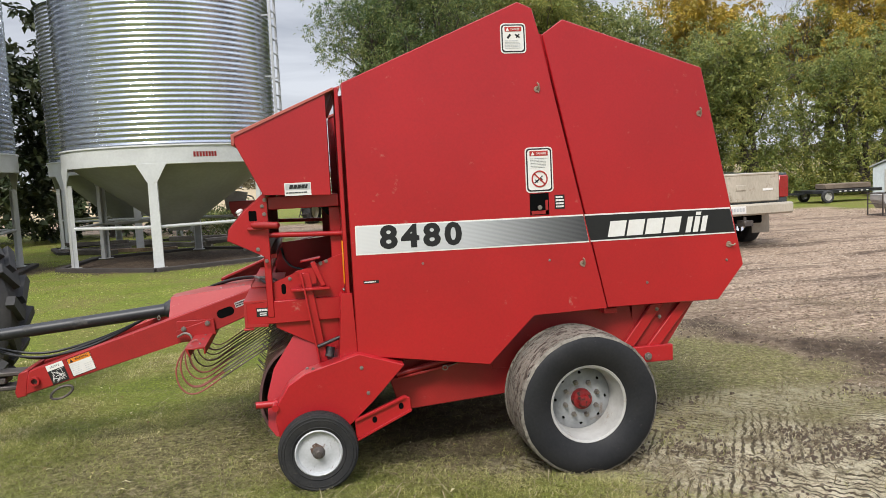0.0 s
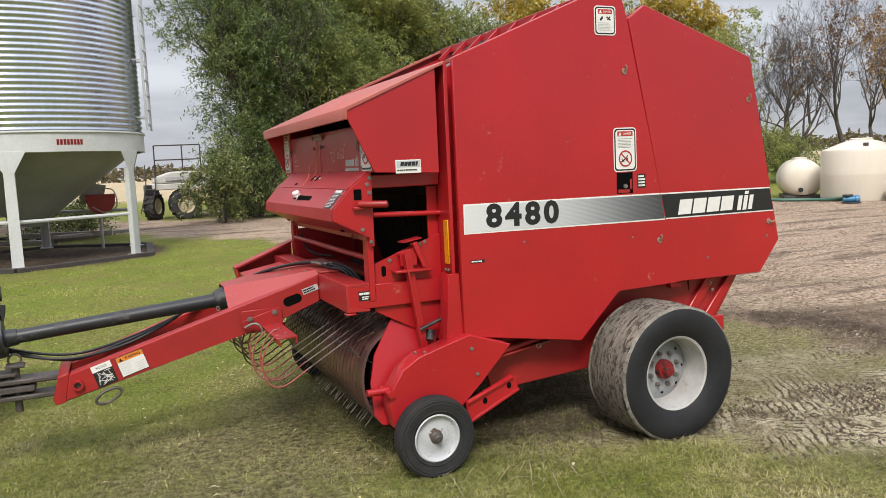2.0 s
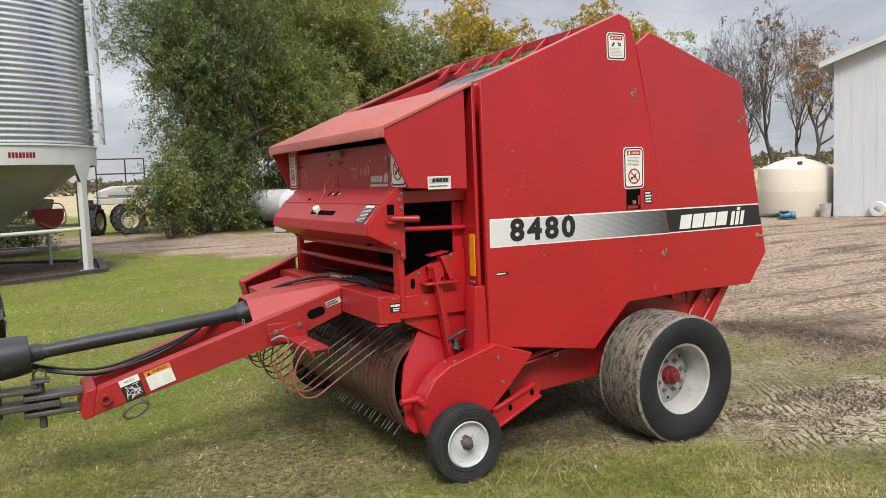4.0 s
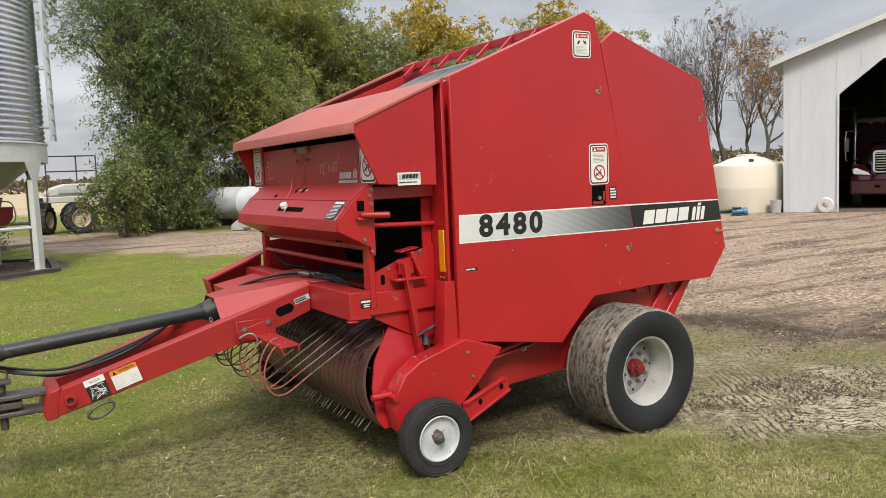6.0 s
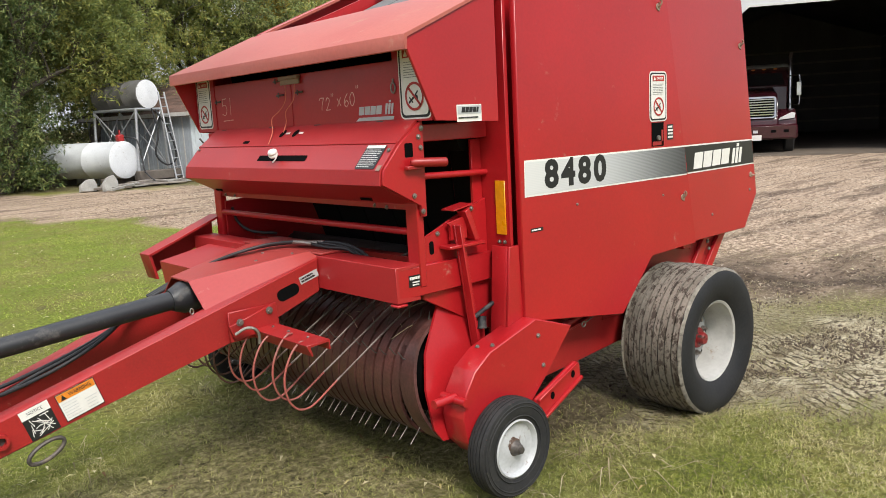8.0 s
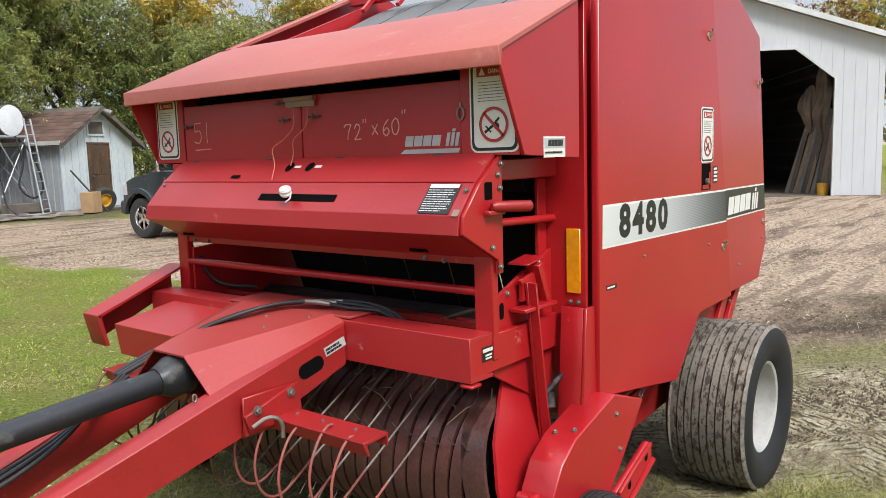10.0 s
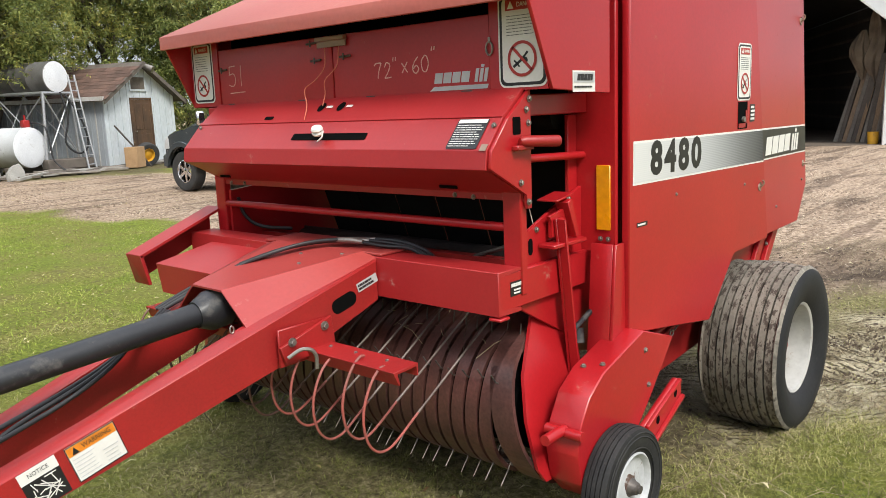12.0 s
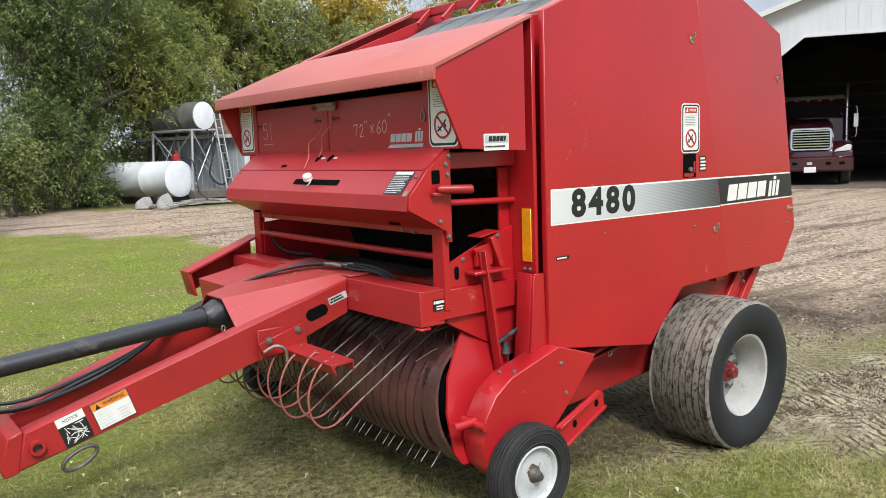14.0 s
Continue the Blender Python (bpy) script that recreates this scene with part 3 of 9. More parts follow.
def ground_material():
    m = bpy.data.materials.new("lawn_and_yard")
    m.use_nodes = True
    nt = m.node_tree
    ns, ln = nt.nodes, nt.links
    bsdf = ns["Principled BSDF"]
    geo = ns.new("ShaderNodeNewGeometry")
    at = ns.new("ShaderNodeAttribute")
    at.attribute_name = "zone"
    sep = ns.new("ShaderNodeSeparateColor")
    ln.new(at.outputs["Color"], sep.inputs[0])

    def tex(scale, detail=6, rough=0.6):
        n = ns.new("ShaderNodeTexNoise")
        n.inputs["Scale"].default_value, n.inputs["Detail"].default_value, n.inputs["Roughness"].default_value = scale, detail, rough
        ln.new(geo.outputs["Position"], n.inputs["Vector"])
        return n.outputs[0]

    def ramp(sock, *stops):
        r = ns.new("ShaderNodeValToRGB")
        el = r.color_ramp.elements
        el[0].position, el[0].color = stops[0][0], (*stops[0][1], 1)
        el[1].position, el[1].color = stops[-1][0], (*stops[-1][1], 1)
        for p, c in stops[1:-1]:
            el.new(p).color = (*c, 1)
        ln.new(sock, r.inputs[0])
        return r.outputs[0]

    def mix(f, a, b, mode="MIX"):
        x = ns.new("ShaderNodeMix")
        x.data_type, x.blend_type = "RGBA", mode
        if isinstance(f, float):
            x.inputs[0].default_value = f
        else:
            ln.new(f, x.inputs[0])
        ln.new(a, x.inputs[6])
        ln.new(b, x.inputs[7])
        return x.outputs[2]

    lawn = mix(ramp(tex(1.1, 5), (0.40, (0, 0, 0)), (0.60, (1, 1, 1))),
               ramp(tex(34, 7, 0.7), (0.3, (0.055, 0.064, 0.013)), (0.5, (0.17, 0.21, 0.03)), (0.72, (0.34, 0.385, 0.062))),
               ramp(tex(28, 7, 0.7), (0.3, (0.06, 0.052, 0.017)), (0.5, (0.20, 0.19, 0.05)), (0.72, (0.40, 0.365, 0.12))))
    lawn = mix(ramp(tex(3.3, 6, 0.7), (0.57, (0, 0, 0)), (0.69, (0.7, 0.7, 0.7))), lawn, ramp(tex(40, 7, 0.7), (0.35, (0.045, 0.034, 0.018)), (0.65, (0.17, 0.13, 0.07))))
    yard = mix(ramp(tex(0.9, 5), (0.35, (0, 0, 0)), (0.62, (1, 1, 1))),
               ramp(tex(16, 9, 0.75), (0.36, (0.055, 0.036, 0.025)), (0.47, (0.31, 0.218, 0.15)), (0.60, (0.67, 0.525, 0.392))),
               ramp(tex(21, 9, 0.75), (0.37, (0.09, 0.06, 0.042)), (0.49, (0.39, 0.285, 0.20)), (0.60, (0.71, 0.565, 0.43))))
    streak = ns.new("ShaderNodeMapping")
    streak.inputs["Scale"].default_value = (0.22, 1.1, 1)
    streak.inputs["Rotation"].default_value = (0, 0, 0.5)
    ln.new(geo.outputs["Position"], streak.inputs[0])
    sn = ns.new("ShaderNodeTexNoise")
    sn.inputs["Scale"].default_value, sn.inputs["Detail"].default_value, sn.inputs["Roughness"].default_value = 1.3, 8, 0.7
    ln.new(streak.outputs[0], sn.inputs["Vector"])
    wet = ramp(sn.outputs[0], (0.52, (0, 0, 0)), (0.61, (1, 1, 1)))
    rut = ns.new("ShaderNodeMapping")
    rut.inputs["Scale"].default_value = (0.35, 5.5, 1)
    rut.inputs["Rotation"].default_value = (0, 0, 0.62)
    ln.new(geo.outputs["Position"], rut.inputs[0])
    rn = ns.new("ShaderNodeTexNoise")
    rn.inputs["Scale"].default_value, rn.inputs["Detail"].default_value = 1.0, 7
    ln.new(rut.outputs[0], rn.inputs["Vector"])
    yard = mix(ramp(rn.outputs[0], (0.53, (0, 0, 0)), (0.61, (0.65, 0.65, 0.65))), yard, ramp(tex(25, 8, 0.75), (0.35, (0.07, 0.045, 0.034)), (0.65, (0.27, 0.195, 0.145))))
    yard = mix(wet, yard, ramp(tex(13, 9, 0.75), (0.3, (0.045, 0.03, 0.022)), (0.5, (0.15, 0.105, 0.075)), (0.72, (0.36, 0.28, 0.21))))
    mud = ramp(tex(9, 9, 0.75), (0.36, (0.17, 0.135, 0.085)), (0.43, (0.52, 0.45, 0.30)), (0.54, (0.70, 0.63, 0.44)), (0.66, (0.82, 0.76, 0.58)))
    mud = mix(ramp(tex(3.2, 6, 0.7), (0.55, (0, 0, 0)), (0.64, (0.8, 0.8, 0.8))), mud, ramp(tex(26, 8, 0.75), (0.35, (0.05, 0.036, 0.022)), (0.62, (0.24, 0.18, 0.10))))
    warp = ns.new("ShaderNodeTexNoise")
    warp.inputs["Scale"].default_value, warp.inputs["Detail"].default_value = 7, 5
    ln.new(geo.outputs["Position"], warp.inputs["Vector"])
    shift = ns.new("ShaderNodeVectorMath")
    shift.operation = "MULTIPLY_ADD"
    shift.inputs[1].default_value = (0.22, 0.22, 0.22)
    ln.new(warp.outputs["Color"], shift.inputs[0])
    ln.new(geo.outputs["Position"], shift.inputs[2])
    crack = ns.new("ShaderNodeTexVoronoi")
    crack.feature = "DISTANCE_TO_EDGE"
    crack.inputs["Scale"].default_value = 11
    ln.new(shift.outputs[0], crack.inputs["Vector"])
    gap = ramp(tex(30, 6), (0.3, (0.03, 0.023, 0.016)), (0.7, (0.13, 0.10, 0.06)))
    mud = mix(ramp(crack.outputs[0], (0.01, (0.35, 0.35, 0.35)), (0.06, (0, 0, 0))), mud, gap)
    prints = []
    for turn in (0.55, -0.75):
        mp = ns.new("ShaderNodeMapping")
        mp.inputs["Rotation"].default_value = (0, 0, turn)
        ln.new(geo.outputs["Position"], mp.inputs[0])
        wv = ns.new("ShaderNodeTexWave")
        wv.bands_direction = "X"
        wv.inputs["Scale"].default_value, wv.inputs["Distortion"].default_value = 6.5, 5.0
        wv.inputs["Detail"].default_value, wv.inputs["Detail Scale"].default_value = 4.0, 1.4
        ln.new(mp.outputs[0], wv.inputs["Vector"])
        prints.append(ramp(wv.outputs["Fac"], (0.12, (1, 1, 1)), (0.34, (0, 0, 0))))
    side = ramp(tex(1.7, 2), (0.47, (0, 0, 0)), (0.53, (1, 1, 1)))
    lug = mix(side, prints[0], prints[1])
    lug = mix(ramp(tex(2.3, 4), (0.40, (0, 0, 0)), (0.50, (0.95, 0.95, 0.95))), ramp(tex(1, 0), (0.0, (0, 0, 0)), (1.0, (0, 0, 0))), lug)
    mud = mix(lug, mud, gap)
    thatch = ramp(tex(24, 8, 0.75), (0.34, (0.05, 0.042, 0.022)), (0.5, (0.22, 0.195, 0.09)), (0.66, (0.50, 0.44, 0.24)))
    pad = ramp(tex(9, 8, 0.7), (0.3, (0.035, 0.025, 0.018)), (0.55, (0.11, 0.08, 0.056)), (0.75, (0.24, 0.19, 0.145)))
    c = mix(sep.outputs[2], lawn, thatch)
    c = mix(sep.outputs[0], c, yard)
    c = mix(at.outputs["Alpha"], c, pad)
    c = mix(sep.outputs[1], c, mud)
    # stubble field beyond the trees
    xyz = ns.new("ShaderNodeSeparateXYZ")
    ln.new(geo.outputs["Position"], xyz.inputs[0])
    far = ns.new("ShaderNodeMapRange")
    far.inputs[1].default_value, far.inputs[2].default_value = FIELD_Y, FIELD_Y + 8
    ln.new(xyz.outputs[1], far.inputs[0])
    c = mix(far.outputs[0], c, ramp(tex(0.15, 6), (0.3, (0.36, 0.28, 0.17)), (0.7, (0.48, 0.39, 0.25))))
    ln.new(c, bsdf.inputs["Base Color"])
    bsdf.inputs["Roughness"].default_value = 0.95
    bsdf.inputs["Specular IOR Level"].default_value = 0.2
    bp = ns.new("ShaderNodeBump")
    bp.inputs["Strength"].default_value, bp.inputs["Distance"].default_value = 1.0, 0.035
    ln.new(tex(38, 9, 0.75), bp.inputs["Height"])
    ln.new(bp.outputs[0], bsdf.inputs["Normal"])
    return m


def build_ground():
    xs = spread(-0.6, 6.2, 0.028, (-1500, 1500))
    ys = spread(2.4, 6.0, 0.028, (-400, 2500))
    X, Y = np.meshgrid(xs, ys)
    Z = height(X, Y)
    nx, ny = len(xs), len(ys)
    me = bpy.data.meshes.new("ground")
    me.vertices.add(nx * ny)
    me.vertices.foreach_set("co", np.stack([X, Y, Z], -1).ravel())
    i = (np.arange(ny - 1)[:, None] * nx + np.arange(nx - 1)[None, :]).ravel()
    quads = np.stack([i, i + 1, i + nx + 1, i + nx], -1)
    me.loops.add(quads.size)
    me.loops.foreach_set("vertex_index", quads.ravel())
    me.polygons.add(len(quads))
    me.polygons.foreach_set("loop_start", np.arange(0, quads.size, 4))
    me.polygons.foreach_set("use_smooth", np.ones(len(quads), dtype=bool))
    me.update(calc_edges=True)
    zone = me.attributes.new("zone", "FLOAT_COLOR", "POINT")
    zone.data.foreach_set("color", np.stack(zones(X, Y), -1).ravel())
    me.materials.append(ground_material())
    return tagged(new("ground", me), "mown lawn running into a bare chip-strewn farmyard", "ground", kind="structure")


build_ground()


def blades(name, pos, length, width, lean, material, label, lift=0.0):
    """Many single tapered blades or flat leaves as one mesh."""
    n = len(pos)
    a = np.random.rand(n) * 2 * np.pi
    tilt = lean[0] + (lean[1] - lean[0]) * np.random.rand(n)
    ln_ = length[0] + (length[1] - length[0]) * np.random.rand(n)
    w = width[0] + (width[1] - width[0]) * np.random.rand(n)
    d = np.stack([np.cos(a) * np.sin(tilt), np.sin(a) * np.sin(tilt), np.cos(tilt)], -1)
    s = np.stack([-np.sin(a), np.cos(a), np.zeros(n)], -1)
    base = pos.copy()
    base[:, 2] += lift
    bow = np.zeros((n, 3))
    bow[:, 2] = -0.18 * ln_ * np.sin(tilt)
    half = s * w[:, None] / 2
    p = np.stack([base, base + d * ln_[:, None] * 0.45 - half - bow * 0.5, base + d * ln_[:, None] + bow, base + d * ln_[:, None] * 0.45 + half - bow * 0.5], 1).reshape(-1, 3)
    loops = np.arange(n * 4)
    starts = np.arange(n) * 4
    me = bpy.data.meshes.new(name)
    me.vertices.add(len(p))
    me.vertices.foreach_set("co", p.ravel())
    me.loops.add(len(loops))
    me.loops.foreach_set("vertex_index", loops)
    me.polygons.add(n)
    me.polygons.foreach_set("loop_start", starts)
    me.update(calc_edges=True)
    me.materials.append(material)
    return tagged(new(name, me), label, "grass" if "grass" in name else "litter", kind="stuff")


def scatter(n, x0, x1, y0, y1, keep):
    x = x0 + (x1 - x0) * np.random.rand(n)
    y = y0 + (y1 - y0) * np.random.rand(n)
    ok = np.random.rand(n) < keep(x, y)
    x, y = x[ok], y[ok]
    return np.stack([x, y, height(x, y)], -1)


def lawn_keep(x, y):
    yard, track, thatch, pad = zones(x, y)
    patch = np.clip(vnoise(x, y, 0.5, 11) * 1.7 - 0.2, 0.12, 1)
    return np.clip((1 - yard) * (1 - 0.85 * track) * (1 - 0.66 * thatch) * (1 - pad), 0.0, 1) * patch


def litter_keep(x, y):
    yard, track, thatch, pad = zones(x, y)
    return np.clip(0.35 + 0.5 * track + 0.5 * thatch + 0.3 * yard, 0, 1) * np.clip(vnoise(x, y, 0.6, 12) * 1.6 - 0.2, 0.1, 1)


def clods(name, pos, size, material, label):
    """Flat broken lumps, each a rough six-sided frustum, as one mesh."""
    n = len(pos)
    r = size[0] + (size[1] - size[0]) * np.random.rand(n) ** 1.8
    turn = np.random.rand(n) * 6.283
    p = np.zeros((n, 12, 3))
    for k in range(6):
        a = turn + k * 1.0472 + np.random.uniform(-0.25, 0.25, n)
        q = r * np.random.uniform(0.65, 1.2, n)
        up = 0.006 + r * np.random.uniform(0.05, 0.3, n)
        flat = np.stack([np.cos(a), np.sin(a) * 0.65], -1)
        p[:, k, :2] = pos[:, :2] + flat * q[:, None]
        p[:, k, 2] = pos[:, 2] - 0.012
        p[:, k + 6, :2] = pos[:, :2] + flat * (q * 0.68)[:, None]
        p[:, k + 6, 2] = pos[:, 2] + up
    faces = [(6, 7, 8, 9, 10, 11)] + [(k, (k + 1) % 6, (k + 1) % 6 + 6, k + 6) for k in range(6)]
    base = np.arange(n)[:, None] * 12
    top = (base + np.array(faces[0])).ravel()
    sides = (base + np.array(faces[1:]).ravel()).ravel()
    me = bpy.data.meshes.new(name)
    me.vertices.add(12 * n)
    me.vertices.foreach_set("co", p.ravel())
    loops = np.concatenate([top, sides])
    me.loops.add(len(loops))
    me.loops.foreach_set("vertex_index", loops)
    me.polygons.add(7 * n)
    me.polygons.foreach_set("loop_start", np.concatenate([np.arange(n) * 6, 6 * n + np.arange(6 * n) * 4]))
    me.update(calc_edges=True)
    me.materials.append(material)
    return tagged(new(name, me), label, "soil", kind="stuff")


CLAY = surf("pale_dry_clay", (0.26, 0.215, 0.145), (0.11, 0.085, 0.055), rough=0.95, scale=6, fine=40, grain=0.3, bump=0.4, bump_scale=90)
DARK_SOIL = surf("dark_damp_soil", (0.11, 0.078, 0.055), (0.06, 0.042, 0.03), rough=0.95, scale=4, fine=50, grain=0.35, bump=0.4, bump_scale=90)
YARD_CLOD = surf("brown_yard_clod", (0.27, 0.195, 0.14), (0.12, 0.085, 0.06), rough=0.95, scale=2.5, fine=40, grain=0.35, bump=0.4, bump_scale=90)
np.random.seed(5)


def near_lawn_keep(x, y):
    return lawn_keep(x, y) * np.clip(vnoise(x, y, 0.09, 13) * 1.6 - 0.1, 0.25, 1)


blades("lawn_grass_near", scatter(470000, -5.0, 5.2, 1.3, 8.5, near_lawn_keep), (0.014, 0.045), (0.0018, 0.004), (0.45, 1.45), GRASS, "short autumn lawn grass, green and straw mixed")
def close_keep(x, y):
    yard, track, thatch, pad = zones(x, y)
    tuft = np.clip(vnoise(x, y, 0.06, 21) * 1.8 - 0.25, 0.1, 1) * np.clip(vnoise(x, y, 0.7, 22) * 1.6, 0.35, 1)
    rim = np.minimum(np.minimum(x + 2.9, 2.6 - x), np.minimum(y - 2.0, 6.0 - y))
    return np.clip((1 - yard) * (1 - 0.9 * track) * (1 - 0.45 * thatch) * (1 - pad), 0, 1) * tuft * np.clip(rim / 0.7, 0, 1)


blades("lawn_grass_close", scatter(460000, -2.9, 2.6, 2.0, 6.0, close_keep), (0.018, 0.05), (0.0016, 0.0034), (0.6, 1.5), GRASS, "fine flattened lawn grass round the baler")
blades("lawn_grass_far", scatter(150000, -9.0, 5.0, 8.0, 20.0, lawn_keep), (0.016, 0.045), (0.005, 0.010), (0.5, 1.45), GRASS_FAR, "short mown lawn grass, brighter green")
blades("dry_grass_litter", scatter(120000, -4.5, 6.5, 1.4, 8.0, litter_keep), (0.03, 0.11), (0.0018, 0.004), (1.42, 1.56), STRAW, "dry straw and dead grass lying flat", 0.012)
blades("stalk_litter", scatter(1100, -1.5, 5.5, 2.0, 6.5, lambda x, y: 0.5 * (1 - 0.4 * zones(x, y)[0])), (0.10, 0.32), (0.0025, 0.006), (1.48, 1.57), STRAW, "loose dry stalks and twigs on the grass", 0.03)
blades("straw_clump", scatter(150, 0.12, 0.95, 3.35, 4.15, lambda x, y: np.exp(-((x - 0.5) ** 2 / 0.06 + (y - 3.8) ** 2 / 0.05))), (0.12, 0.38), (0.003, 0.006), (1.42, 1.57), STRAW, "loose dry stalks in a heap behind the gauge wheel", 0.03)
blades("mud_straw", scatter(9000, 1.2, 4.6, 2.6, 4.6, lambda x, y: zones(x, y)[1] * np.clip(vnoise(x, y, 0.25, 33) * 2 - 0.5, 0, 1)), (0.03, 0.13), (0.003, 0.008), (1.44, 1.57), STRAW, "trodden straw and chaff in the tyre track", 0.012)
blades("fallen_leaf_litter", scatter(6500, -9, 6, 1.5, 24, lambda x, y: 0.8 * (1 - zones(x, y)[3]) * np.clip(vnoise(x, y, 1.5, 15) * 2 - 0.3, 0.1, 1)), (0.03, 0.07), (0.008, 0.018), (1.38, 1.57), FALLEN, "pale yellow fallen leaves on the lawn", 0.02)
blades("wood_chip_litter", scatter(75000, 3, 20, 4, 24, lambda x, y: zones(x, y)[0] * (1 - 0.85 * zones(x, y)[3]) * np.clip(vnoise(x, y, 1.2, 16) * 1.8 - 0.3, 0, 1)), (0.025, 0.09), (0.007, 0.02), (1.35, 1.57), CHIP, "bleached wood chips trodden into the yard", 0.01)
clods("track_crumbs", scatter(9000, 1.2, 4.6, 2.5, 4.8, lambda x, y: zones(x, y)[1] * np.clip(vnoise(x, y, 0.3, 35) * 2.6 - 1.1, 0, 1)), (0.005, 0.020), DARK_SOIL, "dark crumbs of turned soil in the tyre track")
clods("track_clods", scatter(2600, 0.2, 6.6, 2.9, 5.4, lambda x, y: np.clip(zones(x, y)[1] * 2 - 1, 0, 1) * np.clip(vnoise(x, y, 0.22, 18) * 2.4 - 0.9, 0, 1)), (0.004, 0.015), CLAY, "pale clay clods pressed by tyre lugs")
clods("dark_soil_lumps", scatter(9000, 2.6, 7.5, 2.4, 7.5, lambda x, y: np.clip(zones(x, y)[3] + 0.25 * zones(x, y)[1], 0, 1) * np.clip(vnoise(x, y, 0.25, 28) * 2.4 - 0.8, 0, 1)), (0.006, 0.028), DARK_SOIL, "dark damp soil lumps where the lawn meets the yard")
clods("yard_clods", scatter(17000, 3, 18, 3.5, 24, lambda x, y: zones(x, y)[0] * np.clip(vnoise(x, y, 0.8, 19) * 2.2 - 0.6, 0, 1)), (0.006, 0.03), YARD_CLOD, "small lumps of brown soil over the yard")

# ---- the round baler ----
YC = 5.035                       # its centre line
SY = 4.028                       # outer face of the side panel nearest the walk


def far_y(y):
    return 2 * YC - y


baler = thing("round_baler", (1.0, YC, 0.0), "red round hay baler standing on short grass with its pickup lowered", "baler")


def B(name, bm, mat=None, label="", parent=None, angle=40.0):
    return part(name, bm, mat or RED, parent or baler, label, angle)


PANEL = [(0.231, 2.046), (1.166, 2.436), (1.243, 2.404), (1.278, 2.27), (1.611, 0.787), (1.19, 0.787), (0.937, 0.534), (0.232, 0.647)]
GATE = [(1.30, 2.27), (1.415, 2.348), (2.235, 2.085), (2.485, 0.962), (2.318, 0.770), (1.625, 0.785)]


def gate_y(x, out=0.0):
    """The gate's side leans inwards to the rear."""
    return SY + 0.012 + 0.085 * (x - 1.3) / 1.2 - out


def skew_y(bm, sign=1.0):
    for v in bm.verts:
        k = 0.085 * max(0.0, v.co.x - 1.3) / 1.2 + 0.012
        v.co.y += k * sign


for near in (True, False):
    def Yp(y, near=near):
        return y if near else far_y(y)
    s = 1.0 if near else -1.0
    pan = bmesh.new()
    prism(pan, PANEL, "y", Yp(SY), Yp(SY + 0.03), 0.004)
    panel = B("side_panel", pan, RED, "large flat red sheet-metal side panel")
    g = bmesh.new()
    prism(g, GATE, "y", Yp(SY), Yp(SY + 0.03), 0.004)
    skew_y(g, s)
    gate = B("tailgate_side", g, RED, "red tailgate side sheet, leaning inwards to the rear")
    # folded top rims of the side sheets
    for name, (xa, za), (xb, zb), k in (("panel_top_rim", PANEL[0], PANEL[1], 0), ("tailgate_top_rim", GATE[1], GATE[2], 1)):
        r = bmesh.new()
        prism(r, [(xa, za - 0.001), (xb, zb - 0.001), (xb, zb - 0.016), (xa, za - 0.016)], "y", Yp(SY + 0.0305), Yp(SY + 0.085))
        if k:
            skew_y(r, s)
        B(name, r, TOP_DUST_SHEEN)
    # inner chamber wall
    w = bmesh.new()
    prism(w, [(0.22, 2.0), (1.16, 2.38), (1.42, 2.28), (2.2, 2.03), (2.42, 0.96), (2.28, 0.80), (1.5, 0.5), (0.9, 0.42), (0.22, 0.55)], "y", Yp(4.235), Yp(4.262))
    B("chamber_wall", w, RED)
    # front edge strip that closes the gap behind the hood
    e = bmesh.new()
    box(e, (0.195, Yp(4.062), 0.94), (0.215, Yp(4.234), 2.03), 0.002)
    B("front_edge_strip", e, RED)

# tailgate rear shell and roof of the chamber
rear = bmesh.new()
prism(rear, [(2.22, 2.06), (2.20, 2.04), (2.44, 0.96), (2.28, 0.80), (2.30, 0.785), (2.465, 0.962)], "y", 4.15, far_y(4.15))
B("tailgate_rear_sheet", rear, RED)
top = bmesh.new()
prism(top, [(1.42, 2.325), (2.22, 2.06), (2.215, 2.045), (1.42, 2.305)], "y", 4.15, far_y(4.15))
B("tailgate_roof_sheet", top, TOP_DUST_SHEEN)

# belts over the top, between the side sheets
for i in range(6):
    y0 = 4.30 + i * 0.246
    b = bmesh.new()
    path = [(0.30, 1.93), (0.34, 1.985), (0.55, 2.06), (1.02, 2.27), (1.18, 2.33), (1.30, 2.31), (1.40, 2.22)]
    lo = [(x + 0.004, z - 0.01) for x, z in path]
    prism(b, path + lo[::-1], "y", y0, y0 + 0.232)
    B("belt", b, BELT, "grey rubber bale-forming belt")
bar = bmesh.new()
box(bar, (1.02, 4.12, 2.335), (1.065, far_y(4.12), 2.385), 0.004)
B("belt_guide_bar", bar, RED)
for i in range(7):
    y = 4.30 + 0.245 * i - 0.007 if i else 4.29
    g = bmesh.new()
    prism(g, [(1.018, 2.375), (1.018, 2.345), (0.93, 2.268), (0.92, 2.285)], "y", y - 0.011, y + 0.011)
    B("belt_guide", g, RED)
tube_b = bmesh.new()
tube(tube_b, [(0.42, 4.27, 1.99), (0.42, far_y(4.27), 1.99)], 0.05, 16)
B("belt_roller", tube_b, DARK_STEEL)

